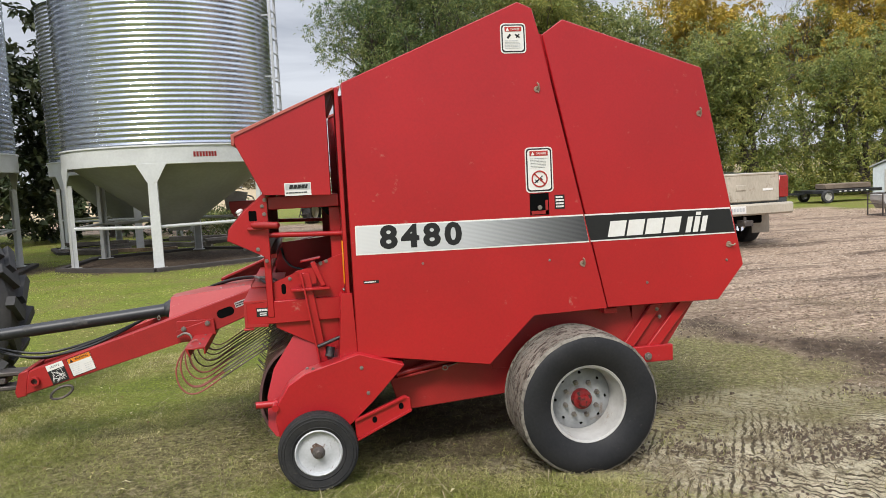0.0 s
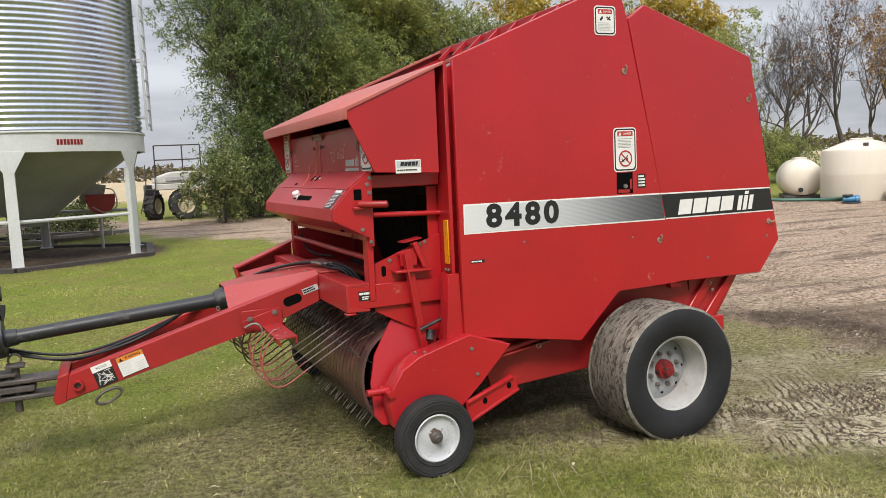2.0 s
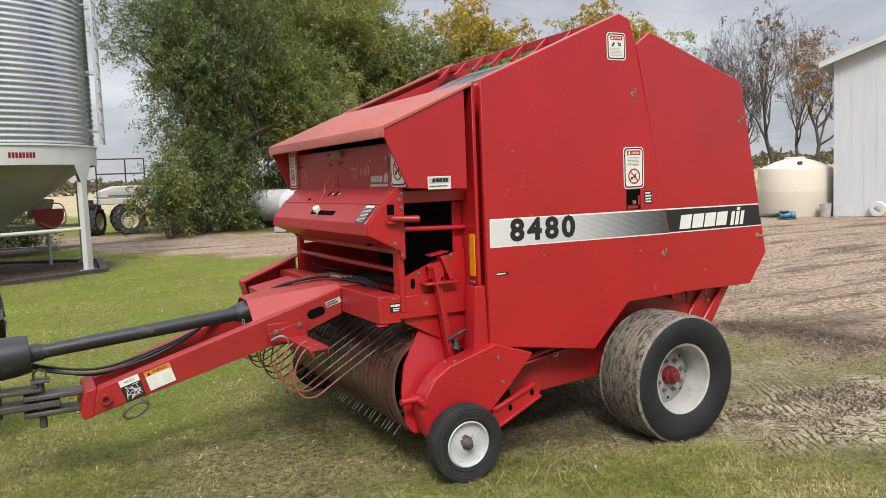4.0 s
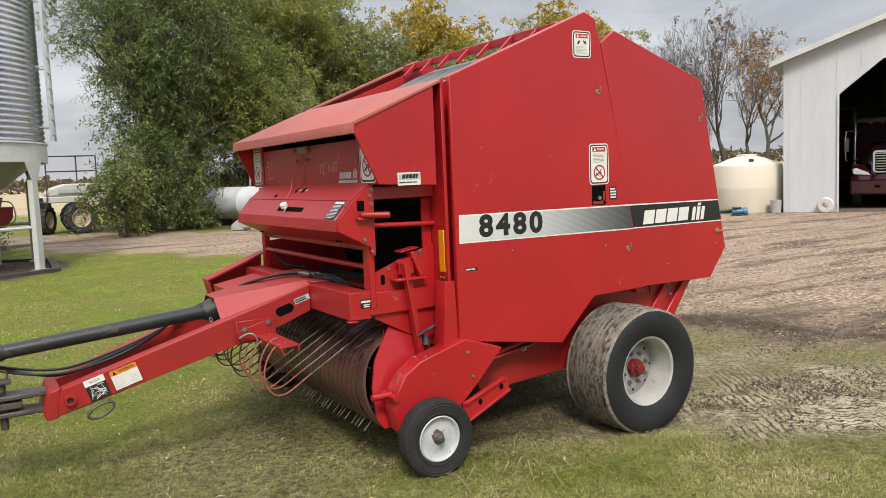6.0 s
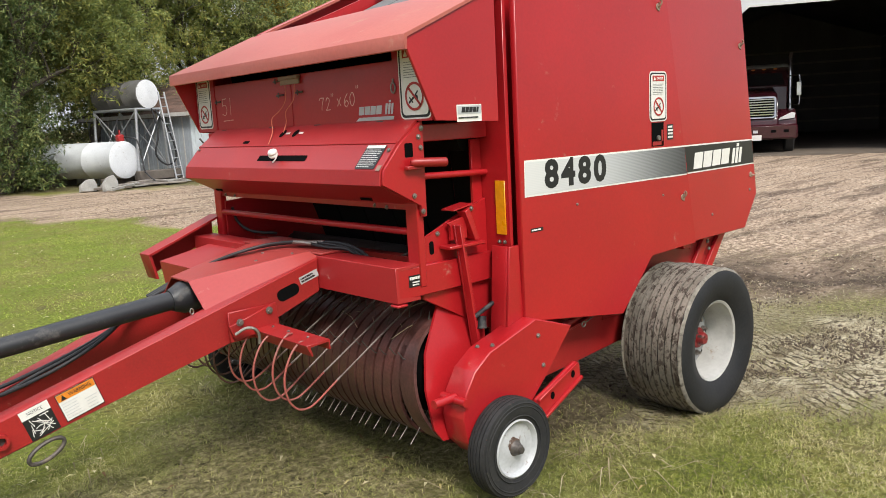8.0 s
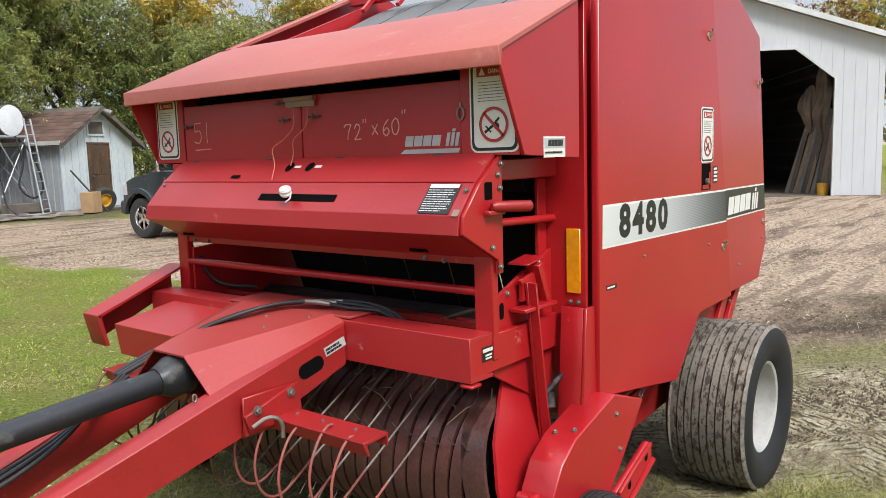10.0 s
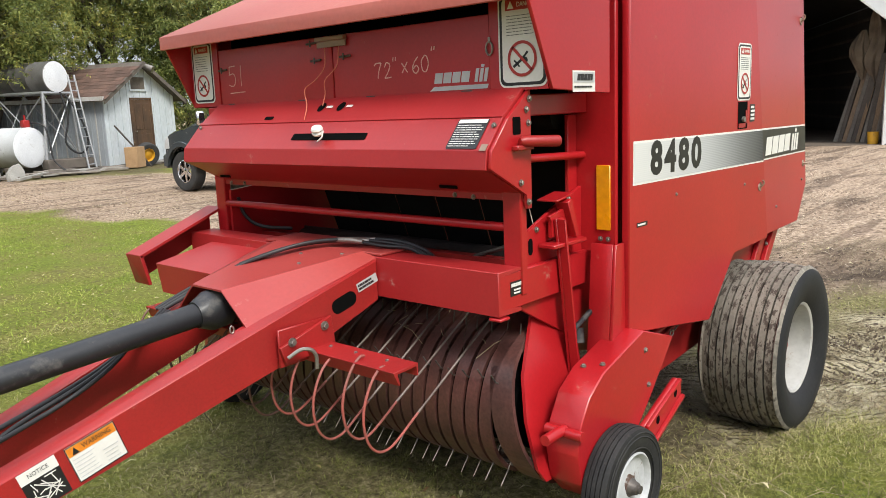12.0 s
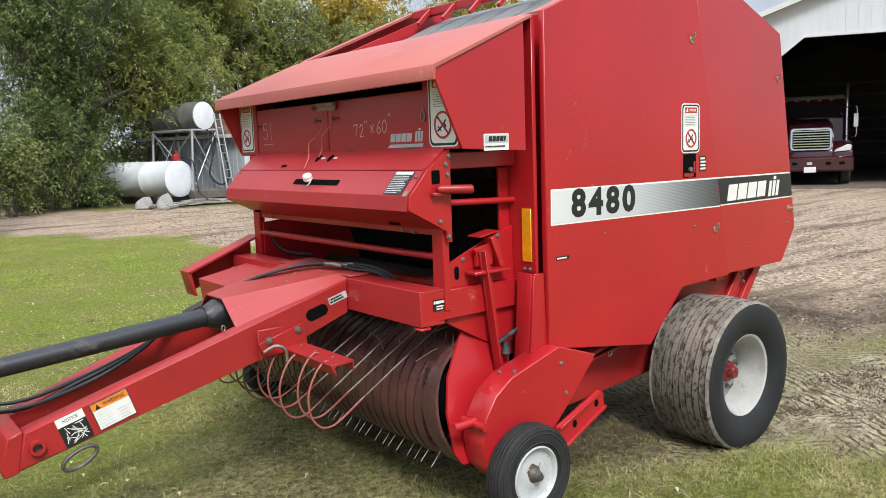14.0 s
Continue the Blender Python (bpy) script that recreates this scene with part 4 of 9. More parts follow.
# hood over the twine box
HOOD = [(-0.322, 1.806), (0.147, 2.003), (0.147, 1.487), (-0.19, 1.503), (-0.322, 1.785)]
hs = bmesh.new()
prism(hs, HOOD, "y", 4.055, 4.068, 0.002)
hood_near = B("hood_side", hs, RED)
hs = bmesh.new()
prism(hs, HOOD, "y", far_y(4.068), far_y(4.055), 0.002)
B("hood_side", hs, RED)
hr = bmesh.new()
prism(hr, [(-0.328, 1.812), (0.19, 2.030), (0.19, 2.016), (-0.314, 1.803), (-0.314, 1.757), (-0.328, 1.757)], "y", 4.048, far_y(4.048), 0.002)
B("hood_roof", hr, TOP_DUST_SHEEN, "dusty red hood roof, sky sheen in its colour, with a folded front lip")
hb = bmesh.new()
prism(hb, [(0.192, 2.030), (0.228, 2.044), (0.228, 2.03), (0.192, 2.016)], "y", 4.10, far_y(4.10))
B("hood_rear_flange", hb, TOP_DUST_SHEEN)
# inner corner gussets of the hood that carry the safety signs
for sgn in (True, False):
    gs = bmesh.new()
    prism(gs, [(4.069, 1.795), (4.285, 1.795), (4.285, 1.505), (4.069, 1.505)], "x", -0.196, -0.184) if sgn else \
        prism(gs, [(far_y(4.285), 1.795), (far_y(4.069), 1.795), (far_y(4.069), 1.505), (far_y(4.285), 1.505)], "x", -0.196, -0.184)
    B("hood_corner_sheet", gs, RED)
# twine box doors
for y0, y1 in ((4.288, 5.030), (5.036, far_y(4.288))):
    d = bmesh.new()
    box(d, (-0.192, y0, 1.507), (-0.176, y1, 1.742), 0.002)
    B("twine_box_door", d, RED, "red twine box door with chalk writing")
# black sheet added for the shade inside the twine box
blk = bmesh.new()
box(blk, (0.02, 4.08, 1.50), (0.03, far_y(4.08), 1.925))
B("twine_box_shade_sheet", blk, SHADE_BLACK)

# sloping front cover under the twine box
COVER_END = 5.800               # the cover and its far post stop short of the hood
COVER = [(-0.196, 1.513), (-0.300, 1.428), (-0.384, 1.333), (-0.393, 1.275), (-0.205, 1.185), (-0.205, 1.162), (-0.193, 1.162), (-0.193, 1.192),
         (-0.381, 1.281), (-0.373, 1.329), (-0.292, 1.418), (-0.190, 1.500)]
cv = bmesh.new()
prism(cv, COVER, "y", 4.16, COVER_END, 0.0015)
cover = B("front_cover", cv, RED_FADED, "folded red front cover with a twine slot", angle=6)
for y0, y1 in ((4.145, 4.157), (COVER_END + 0.003, COVER_END + 0.014)):
    ce = bmesh.new()
    prism(ce, [(-0.18, 1.51), (-0.296, 1.424), (-0.380, 1.330), (-0.388, 1.278), (-0.205, 1.185), (-0.205, 1.14), (-0.18, 1.14), (-0.18, 1.51)], "y", y0, y1, 0.0015)
    B("cover_end_plate", ce, RED)


def on_cover(y, d, out=0.0):
    """A place on the cover's lower slope, d metres down from the fold."""
    a, b = Vector((-0.300, 0, 1.428)), Vector((-0.384, 0, 1.333))
    p = a + (b - a).normalized() * d
    n = Vector((-0.749, 0, 0.662))
    return Vector((p.x + n.x * out, y, p.z + n.z * out))


SLOPE = FRONT @ pose(0, 0, 0, -41.5, 0, 0)


def decal_on_slope(y, d, w, h, mat, name, out=0.0025):
    b = bmesh.new()
    prism(b, rounded(-w / 2, -h / 2, w / 2, h / 2, min(w, h) * 0.18), "z", 0, 0.001)
    bmesh.ops.transform(b, matrix=Matrix.Translation(on_cover(y, d, out)) @ SLOPE, verts=b.verts)
    return B(name, b, mat, parent=cover)


lipb = bmesh.new()
prism(lipb, [(-0.292, 1.4345), (-0.294, 1.437), (-0.3045, 1.4285), (-0.302, 1.4258)], "y", 4.161, COVER_END - 0.001)
B("cover_fold_lip", lipb, RED_FADED, "", cover)
decal_on_slope(4.905, 0.072, 0.40, 0.030, SHADE_BLACK, "twine_slot", 0.0012)

# open framework on the near side, and its twin on the far side
for near in (True, False):
    def Yp(y, near=near):
        return y if near else far_y(y)
    p = bmesh.new()
    box(p, (-0.215, 4.165 if near else 5.790, 0.86), (-0.18, 4.236 if near else 5.861, 1.50), 0.004)
    B("front_post", p, RED)
    p = bmesh.new()
    box(p, (-0.178, Yp(4.168), 1.425), (0.19, Yp(4.22), 1.492), 0.004)
    B("upper_side_rail", p, RED)
    p = bmesh.new()
    tube(p, [(-0.185, Yp(4.19), 1.292), (0.20, Yp(4.19), 1.280)], 0.0135, 12)
    B("side_guard_bar", p, RED)
    p = bmesh.new()
    prism(p, [(-0.178, 1.04), (0.02, 1.115), (0.193, 1.172), (0.193, 0.60), (-0.178, 0.80)], "y", Yp(4.194), Yp(4.208), 0.002)
    B("frame_side_plate", p, RED)
    p = bmesh.new()
    box(p, (-0.325, Yp(4.170), 0.825), (0.193, Yp(4.192), 0.945), 0.004)
    B("frame_side_rail", p, RED)
    p = bmesh.new()
    box(p, (0.137, Yp(4.212), 1.10), (0.193, Yp(4.226), 1.42), 0.002)
    B("inner_front_edge", p, RED)
for z, r in ((1.076, 0.0145),):
    p = bmesh.new()
    tube(p, [(-0.20, 4.22, z), (-0.20, 5.80, z)], r, 12)
    B("front_guard_bar", p, RED)
p = bmesh.new()
box(p, (-0.190, 4.240, 1.164), (-0.150, 5.788, 1.190), 0.003)
B("front_upper_rail", p, RED)

# bale chamber seen through the framework, its shade put into near-black colours
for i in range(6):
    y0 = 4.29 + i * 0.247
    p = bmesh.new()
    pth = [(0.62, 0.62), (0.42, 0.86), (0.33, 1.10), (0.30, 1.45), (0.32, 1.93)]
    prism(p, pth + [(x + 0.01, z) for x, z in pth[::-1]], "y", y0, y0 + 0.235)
    B("bale_belt", p, CHAMBER_SHADE, "bale-forming belt, blackened for the shade inside the chamber")
for x, z, r, mat in ((0.22, 0.83, 0.085, ROLLER), (0.10, 0.70, 0.06, CHAMBER_SHADE), (0.16, 1.42, 0.05, CHAMBER_SHADE)):
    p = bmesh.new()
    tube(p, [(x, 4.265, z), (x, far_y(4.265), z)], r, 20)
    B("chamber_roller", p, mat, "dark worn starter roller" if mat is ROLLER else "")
p = bmesh.new()
prism(p, [(-0.02, 0.66), (0.9, 0.5), (0.9, 0.46), (-0.02, 0.62)], "y", 4.27, far_y(4.27))
B("chamber_floor", p, DARK_STEEL)

# cross member and tongue
cm = bmesh.new()
prism(cm, [(-0.335, 0.955), (-0.215, 0.955), (-0.215, 0.945), (-0.323, 0.943), (-0.323, 0.835), (-0.215, 0.825), (-0.215, 0.812), (-0.335, 0.815)], "y", 4.168, far_y(4.168), 0.0015)
B("cross_member", cm, RED_FADED)
lip = bmesh.new()
box(lip, (-0.342, 4.158, 0.801), (-0.290, 4.205, 0.811), 0.003)
B("cross_member_lip", lip, RED)


def beam_y(x):
    return 4.70 + (-0.35 - x) * 0.108


for near in (True, False):
    b = bmesh.new()
    prism(b, [(-1.63, 0.545), (-0.335, 0.950), (-0.335, 0.800), (-0.60, 0.700), (-1.66, 0.405)], "y", 0.0, 0.085, 0.006)
    for v in b.verts:
        y = beam_y(v.co.x) + v.co.y
        v.co.y = y if near else far_y(y) - 0.03
    beam = B("tongue_beam", b, RED_WORN)
    if near:
        near_beam = beam
# shell over the driveline
hs = bmesh.new()
fr = [(-0.82, 4.80, 0.795), (-0.82, 4.93, 0.905), (-0.82, 5.10, 0.905), (-0.82, 5.22, 0.795)]
bk = [(-0.33, 4.704, 0.953), (-0.33, 4.78, 0.968), (-0.33, 5.27, 0.968), (-0.33, 5.335, 0.953)]
down = Vector((0.001, 0, -0.007))
rings = [[hs.verts.new(p) for p in fr], [hs.verts.new(p) for p in bk], [hs.verts.new(Vector(p) + down) for p in bk], [hs.verts.new(Vector(p) + down) for p in fr]]
for r0, r1 in zip(rings, rings[1:] + rings[:1]):
    for i in range(3):
        hs.faces.new((r0[i], r0[i + 1], r1[i + 1], r1[i]))
for i in (0, 3):
    hs.faces.new([r[i] for r in rings])
shell = B("driveline_shell", hs, RED_DUST_SHEEN, "red sheet shell over the driveline", angle=6)
fl = bmesh.new()
prism(fl, [(-0.325, 4.69), (-0.14, 4.69), (-0.14, 5.36), (-0.325, 5.36)], "z", 0.957, 0.966, 0.002)
B("tongue_top_plate", fl, RED_DUST_SHEEN)
# front plates of the tongue and the clevis
p = bmesh.new()
prism(p, [(-1.632, 0.552), (-1.685, 0.535), (-1.715, 0.425), (-1.705, 0.392), (-1.655, 0.40)], "y", 4.842, 5.20, 0.004)
B("tongue_nose", p, RED_WORN)
for z0 in (0.50, 0.415):
    p = bmesh.new()
    box(p, (-1.97, 4.955, z0), (-1.68, 5.085, z0 + 0.026), 0.006)
    B("hitch_plate", p, DARK_STEEL)
p = bmesh.new()
tube(p, [(-0.80, 5.015, 0.825), (-1.93, 5.02, 0.735)], [0.040, 0.036], 20)
tube(p, [(-0.76, 5.015, 0.83), (-0.82, 5.015, 0.824), (-0.87, 5.015, 0.82)], [0.068, 0.068, 0.045], 20)
tube(p, [(-1.86, 5.02, 0.741), (-1.94, 5.02, 0.735)], [0.042, 0.05], 20)
B("driveshaft_guard", p, BLACK_PLASTIC, "black plastic driveshaft guard tube")
p = bmesh.new()
tube(p, [(-1.92, 5.02, 0.737), (-2.0, 5.02, 0.73), (-2.26, 5.02, 0.71)], [0.095, 0.105, 0.115], 28)
B("driveshaft_bell", p, BLACK_PLASTIC, "black rubber bell at the driveshaft's end")


def tyre_profile(r, w, rim_r, crown=0.02, ribs=0, deep=0.012):
    """The outline of a tyre from bead to bead, along its width."""
    h = w / 2
    side = [(rim_r, -h * 0.72), (rim_r + 0.02, -h * 0.86), (rim_r + (r - rim_r) * 0.5, -h * 1.0), (r - (r - rim_r) * 0.22, -h * 0.99), (r - 0.022, -h * 0.93), (r - 0.006, -h * 0.86)]
    tread = []
    if ribs:
        step = 2 * h * 0.84 / ribs
        for k in range(ribs):
            a = -h * 0.84 + k * step
            drop = lambda t: crown * (t / h) ** 2
            tread += [(r - drop(a + 0.12 * step), a + 0.12 * step), (r - drop(a + 0.88 * step), a + 0.88 * step)]
            if k < ribs - 1:
                tread += [(r - deep - drop(a + step), a + 0.92 * step), (r - deep - drop(a + step), a + 1.08 * step)]
    else:
        tread = [(r, 0)]
    return side, tread, [(q, -d) for q, d in side[::-1]]


def big_wheel(parent, c, near):
    s = 1 if near else -1
    a, t, z = tyre_profile(0.380, 0.365, 0.196, 0.02, 9, 0.018)
    fl = lambda pr: [(r, d * s) for r, d in pr]
    tyre = B("tyre", lathe(bmesh.new(), fl(a), c, "y", 72), RUBBER, "wide ribbed flotation tyre caked with dry mud", parent)
    B("tread", lathe(bmesh.new(), fl([a[-1]] + t + [z[0]]), c, "y", 96), TREAD, "muddy ribbed tread", tyre)
    # a strip in each groove, darker than the ribs
    groove = bmesh.new()
    for q, d in zip(t[2::4], t[3::4]):
        lathe(groove, fl([(q[0] + 0.003, q[1] + 0.0005), (d[0] + 0.003, d[1] - 0.0005)]), c, "y", 72)
    B("tread_groove", groove, GROOVE, "darker strips in the tread grooves", tyre)
    crust = bmesh.new()
    rng = random.Random(8)
    lathe(crust, fl([(0.360, -0.1702), (0.366, -0.1662), (0.371, -0.1625), (0.3745, -0.157)]), c, "y", 110)
    for v in crust.verts:
        k = math.atan2(v.co.z - c[2], v.co.x - c[0])
        v.co += (v.co - Vector(c)) * (0.003 * math.sin(9 * k) + 0.003 * math.sin(23 * k + 1)) * (0.5 + 0.5 * rng.random())
    B("mud_crust", crust, MUD_CRUST, "pale dried mud along the shoulder", tyre)
    B("inner_sidewall", lathe(bmesh.new(), fl(z), c, "y", 72), RUBBER, "", tyre)
    rim = [(0.211, -0.134), (0.214, -0.141), (0.205, -0.148), (0.194, -0.142), (0.188, -0.124), (0.186, -0.100), (0.177, -0.085), (0.176, 0.02), (0.185, 0.10), (0.212, 0.125)]
    B("rim", lathe(bmesh.new(), fl(rim), c, "y", 64), RIM, "pale grey painted steel rim", parent)
    disc = [(0.179, 0.012), (0.165, 0.0), (0.15, -0.004), (0.125, -0.022), (0.06, -0.024), (0.0, -0.024), (0.0, 0.0), (0.12, 0.0), (0.15, 0.014), (0.179, 0.03)]
    B("wheel_disc", lathe(bmesh.new(), fl(disc), c, "y", 48), HUB_GREY, "grey steel wheel disc", parent)
    B("hub", lathe(bmesh.new(), fl([(0.056, -0.024), (0.054, -0.05), (0.05, -0.058), (0.034, -0.060), (0.032, -0.082), (0.026, -0.092), (0.0, -0.094)]), c, "y", 32), HUB_RED, "greasy dark red hub with grease cap", parent)
    for k in range(8):
        t = 2 * math.pi * k / 8 + 0.3
        nb = bmesh.new()
        pc = Vector(c) + Vector((0.093 * math.cos(t), 0, 0.093 * math.sin(t)))
        lathe(nb, fl([(0.0, -0.052), (0.008, -0.052), (0.008, -0.04), (0.013, -0.04), (0.014, -0.022)]), pc, "y", 6)
        B("wheel_nut", nb, STEEL, "", parent)
    for k in range(8):
        t = 2 * math.pi * k / 8
        nb = bmesh.new()
        pc = Vector(c) + Vector((0.138 * math.cos(t), 0, 0.138 * math.sin(t)))
        lathe(nb, fl([(0.0, -0.0165), (0.008, -0.0165), (0.009, -0.012)]), pc, "y", 8)
        B("disc_hole", nb, SHADE_BLACK, "", parent)


WHEEL_Y = 3.950
big_wheel(baler, (1.402, WHEEL_Y, 0.332), True)
big_wheel(baler, (1.402, far_y(WHEEL_Y), 0.332), False)
ax = bmesh.new()
tube(ax, [(1.402, WHEEL_Y + 0.05, 0.332), (1.402, far_y(WHEEL_Y + 0.05), 0.332)], 0.04, 16)
box(ax, (1.33, 4.22, 0.34), (1.47, far_y(4.22), 0.47), 0.01)
B("axle", ax, RED_WORN)


def gauge_wheel(c, near):
    s = 1 if near else -1
    fl = lambda pr: [(r, d * s) for r, d in pr]
    a, t, z = tyre_profile(0.203, 0.098, 0.112, 0.008, 5)
    tyre = B("gauge_tyre", lathe(bmesh.new(), fl(a), c, "y", 56), SMALL_TREAD, "small worn rubber gauge wheel tyre")
    B("tread", lathe(bmesh.new(), fl([a[-1]] + t + [z[0]]), c, "y", 64), SMALL_TREAD, "", tyre)
    B("inner_sidewall", lathe(bmesh.new(), fl(z), c, "y", 56), SMALL_TREAD, "", tyre)
    for q, d in ((0.135, -0.0468), (0.172, -0.0492), (0.186, -0.0482)):
        B("moulded_ring", lathe(bmesh.new(), fl([(q - 0.003, d), (q - 0.001, d - 0.0022), (q + 0.001, d - 0.0022), (q + 0.003, d)]), c, "y", 56), SMALL_TREAD, "", tyre)
    rim = [(0.118, -0.036), (0.120, -0.041), (0.114, -0.045), (0.108, -0.040), (0.102, -0.026), (0.085, -0.020), (0.06, -0.026), (0.034, -0.030), (0.030, -0.03), (0.0, -0.03)]
    B("gauge_rim", lathe(bmesh.new(), fl(rim), c, "y", 48), GAUGE_RIM, "scuffed pale grey gauge wheel rim")
    patch = bmesh.new()
    rr = random.Random(4)
    ringp = [(0.030 + 0.010 * rr.random()) for _ in range(22)]
    pv = [patch.verts.new(Vector(c) + Vector((q * math.cos(k * 6.283 / 22) - 0.006, -0.0315 * s, q * math.sin(k * 6.283 / 22) + 0.012))) for k, q in enumerate(ringp)]
    face = patch.faces.new(pv)
    ext = bmesh.ops.extrude_face_region(patch, geom=[face])
    bmesh.ops.translate(patch, verts=[v for v in ext["geom"] if isinstance(v, bmesh.types.BMVert)], vec=(0, 0.006 * s, 0))
    B("rust_patch", patch, RUST_HUB, "flaked rusty centre of the rim")
    B("gauge_hub", lathe(bmesh.new(), fl([(0.034, -0.029), (0.030, -0.034), (0.024, -0.042), (0.020, -0.055), (0.014, -0.058), (0.014, -0.066), (0.0, -0.067)]), c, "y", 20), DARK_STEEL)


gauge_wheel((0.0, 3.925, 0.200), True)
gauge_wheel((0.0, far_y(3.925), 0.200), False)

# pickup: end plates, chain case, gauge wheel arm
for near in (True, False):
    def Yp(y, near=near):
        return y if near else far_y(y)
    p = bmesh.new()
    prism(p, [(-0.045, 0.812), (-0.205, 0.585), (-0.245, 0.45), (-0.248, 0.30), (-0.21, 0.245), (-0.12, 0.235), (0.06, 0.30), (0.10, 0.45), (0.13, 0.56), (0.15, 0.69), (0.16, 0.812)], "y", 0.0, 0.012)
    for v in p.verts:
        y = 4.088 + v.co.y + max(0.0, v.co.z - 0.28) * 0.28
        v.co.y = y if near else far_y(y)
    B("pickup_end_plate", p, RED)
    p = bmesh.new()
    CASE = [(-0.205, 0.36), (-0.185, 0.45), (-0.13, 0.535), (-0.04, 0.592), (0.235, 0.668), (0.47, 0.590), (0.295, 0.415), (0.14, 0.275), (-0.02, 0.165), (-0.12, 0.185), (-0.185, 0.255)]
    prism(p, CASE, "y", Yp(3.972), Yp(4.091), 0.004)
    case = B("chain_case", p, RED, "red drive-chain case with a rounded front")
    p = bmesh.new()
    prism(p, [(0.195, 0.222), (0.195, 0.333), (0.455, 0.435), (0.485, 0.42), (0.49, 0.355)], "y", Yp(3.945), Yp(3.969), 0.004)
    prism(p, [(0.195, 0.336), (0.455, 0.436), (0.46, 0.424), (0.195, 0.324)], "y", Yp(3.930), Yp(3.9445), 0.001)
    prism(p, [(0.195, 0.234), (0.485, 0.366), (0.49, 0.355), (0.195, 0.222)], "y", Yp(3.930), Yp(3.9445), 0.001)
    arm = B("gauge_wheel_arm", p, RED)
    p = bmesh.new()
    tube(p, [(0.0, Yp(3.88), 0.205), (0.0, Yp(4.0), 0.205)], 0.016, 12)
    B("gauge_axle", p, DARK_STEEL)
    p = bmesh.new()
    tube(p, [(-0.30, Yp(4.03), 0.435), (-0.19, Yp(4.03), 0.435)], 0.018, 14)
    tube(p, [(-0.20, Yp(3.955), 0.43), (-0.20, Yp(4.09), 0.43)], 0.017, 14)
    B("stop_pipe", p, RED)
# strip bands round the pickup reel
BAND = [(-0.02, 0.205), (-0.12, 0.215), (-0.20, 0.258), (-0.255, 0.335), (-0.275, 0.42), (-0.26, 0.52), (-0.215, 0.605), (-0.14, 0.665), (-0.03, 0.71), (0.12, 0.755), (0.26, 0.80)]
bp = curve_pts([(x, 0, z) for x, z in BAND], 3)
inner = [(p.x + 0.012, p.z - 0.004) for p in bp]
bm = bmesh.new()
n_b = len(bp)
W = 0.047
rows_v = []
for p in bp:
    rows_v.append(p)
outer_line = [(p.x, p.z) for p in bp]
lo = []
for i in range(n_b):
    a, b = bp[max(0, i - 1)], bp[min(n_b - 1, i + 1)]
    d = (b - a).normalized()
    nrm = Vector((-d.z, 0, d.x))
    lo.append((bp[i].x - nrm.x * -0.014, bp[i].z - nrm.z * -0.014))
prism(bm, outer_line + lo[::-1], "y", -W / 2, W / 2, 0.0025)
band_me = mesh_of(bm, "strip_band", RUST_BAND, (0, 0, 0))
N_BANDS = 28
for i in range(1, N_BANDS - 1):
    shared("strip_band", band_me, baler, Matrix.Translation((0, 4.185 + (i + 0.5) * 1.70 / N_BANDS, 0)), "rusty red pickup strip band" if i == 1 else "")
for side in (1, -1):
    # the outermost band follows the lean of the end plate
    eb = bmesh.new()
    prism(eb, outer_line + lo[::-1], "y", -0.056, 0.034, 0.0025)
    for v in eb.verts:
        v.co.y = YC + side * (4.160 + v.co.y + max(0.0, v.co.z - 0.28) * 0.28 - YC)
    B("end_band", eb, RUST_BAND)
# reel in flat black: the shade between the bands is its colour
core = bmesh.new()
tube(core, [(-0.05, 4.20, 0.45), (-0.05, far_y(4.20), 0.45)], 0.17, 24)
B("reel_core", core, SHADE_BLACK, "pickup reel, black with the shade between its bands")
tooth = bmesh.new()
tube(tooth, [(0, 0, 0.15), (0.004, 0, 0.27), (0.010, 0, 0.322)], [0.0026, 0.0026, 0.002], 6)
tooth_me = mesh_of(tooth, "tine", GREY_ROD, (0, 0, 0))
short = bmesh.new()
tube(short, [(0, 0, 0.15), (0.004, 0, 0.25), (0.02, 0, 0.285)], 0.0028, 6)
short_me = mesh_of(short, "tine", DARK_STEEL, (0, 0, 0))
for bar_i, ang in enumerate((-142, 178, -62, -15, 45)):
    for i in range(N_BANDS - 1):
        y = 4.185 + (i + 1) * 1.70 / N_BANDS + 0.012 * (bar_i % 2) - 0.006
        shared("tine", tooth_me if bar_i == 0 else short_me, baler, Matrix.Translation((-0.05, y, 0.45)) @ pose(0, 0, 0, 0, ang + 2 * math.sin(i * 1.7), 0))

# crop left lying on the strip bands
rng = random.Random(31)
for k in range(70):
    y = rng.uniform(4.30, 5.70)
    x = rng.uniform(-0.20, 0.06)
    z = 0.632 + (x + 0.20) * 0.46 + 0.012
    a, ln_ = rng.uniform(-1.4, 1.4), rng.uniform(0.05, 0.20)
    d = Vector((math.cos(a), math.sin(a), 0.40 * math.cos(a) + rng.uniform(-0.05, 0.3))) * ln_
    c = Vector((x, y, z))
    bm = bmesh.new()
    tube(bm, [c - d * 0.5, c + Vector((0, 0, 0.008)), c + d * 0.5 + Vector((rng.uniform(-0.02, 0.02), rng.uniform(-0.02, 0.02), 0))], [0.0016, 0.0019, 0.0008], 4)
    B("crop_stalk", bm, (DRY_STALK, DARK_STALK, DARK_STALK)[k % 3], "dry crop stalk caught on the pickup" if k == 0 else "")

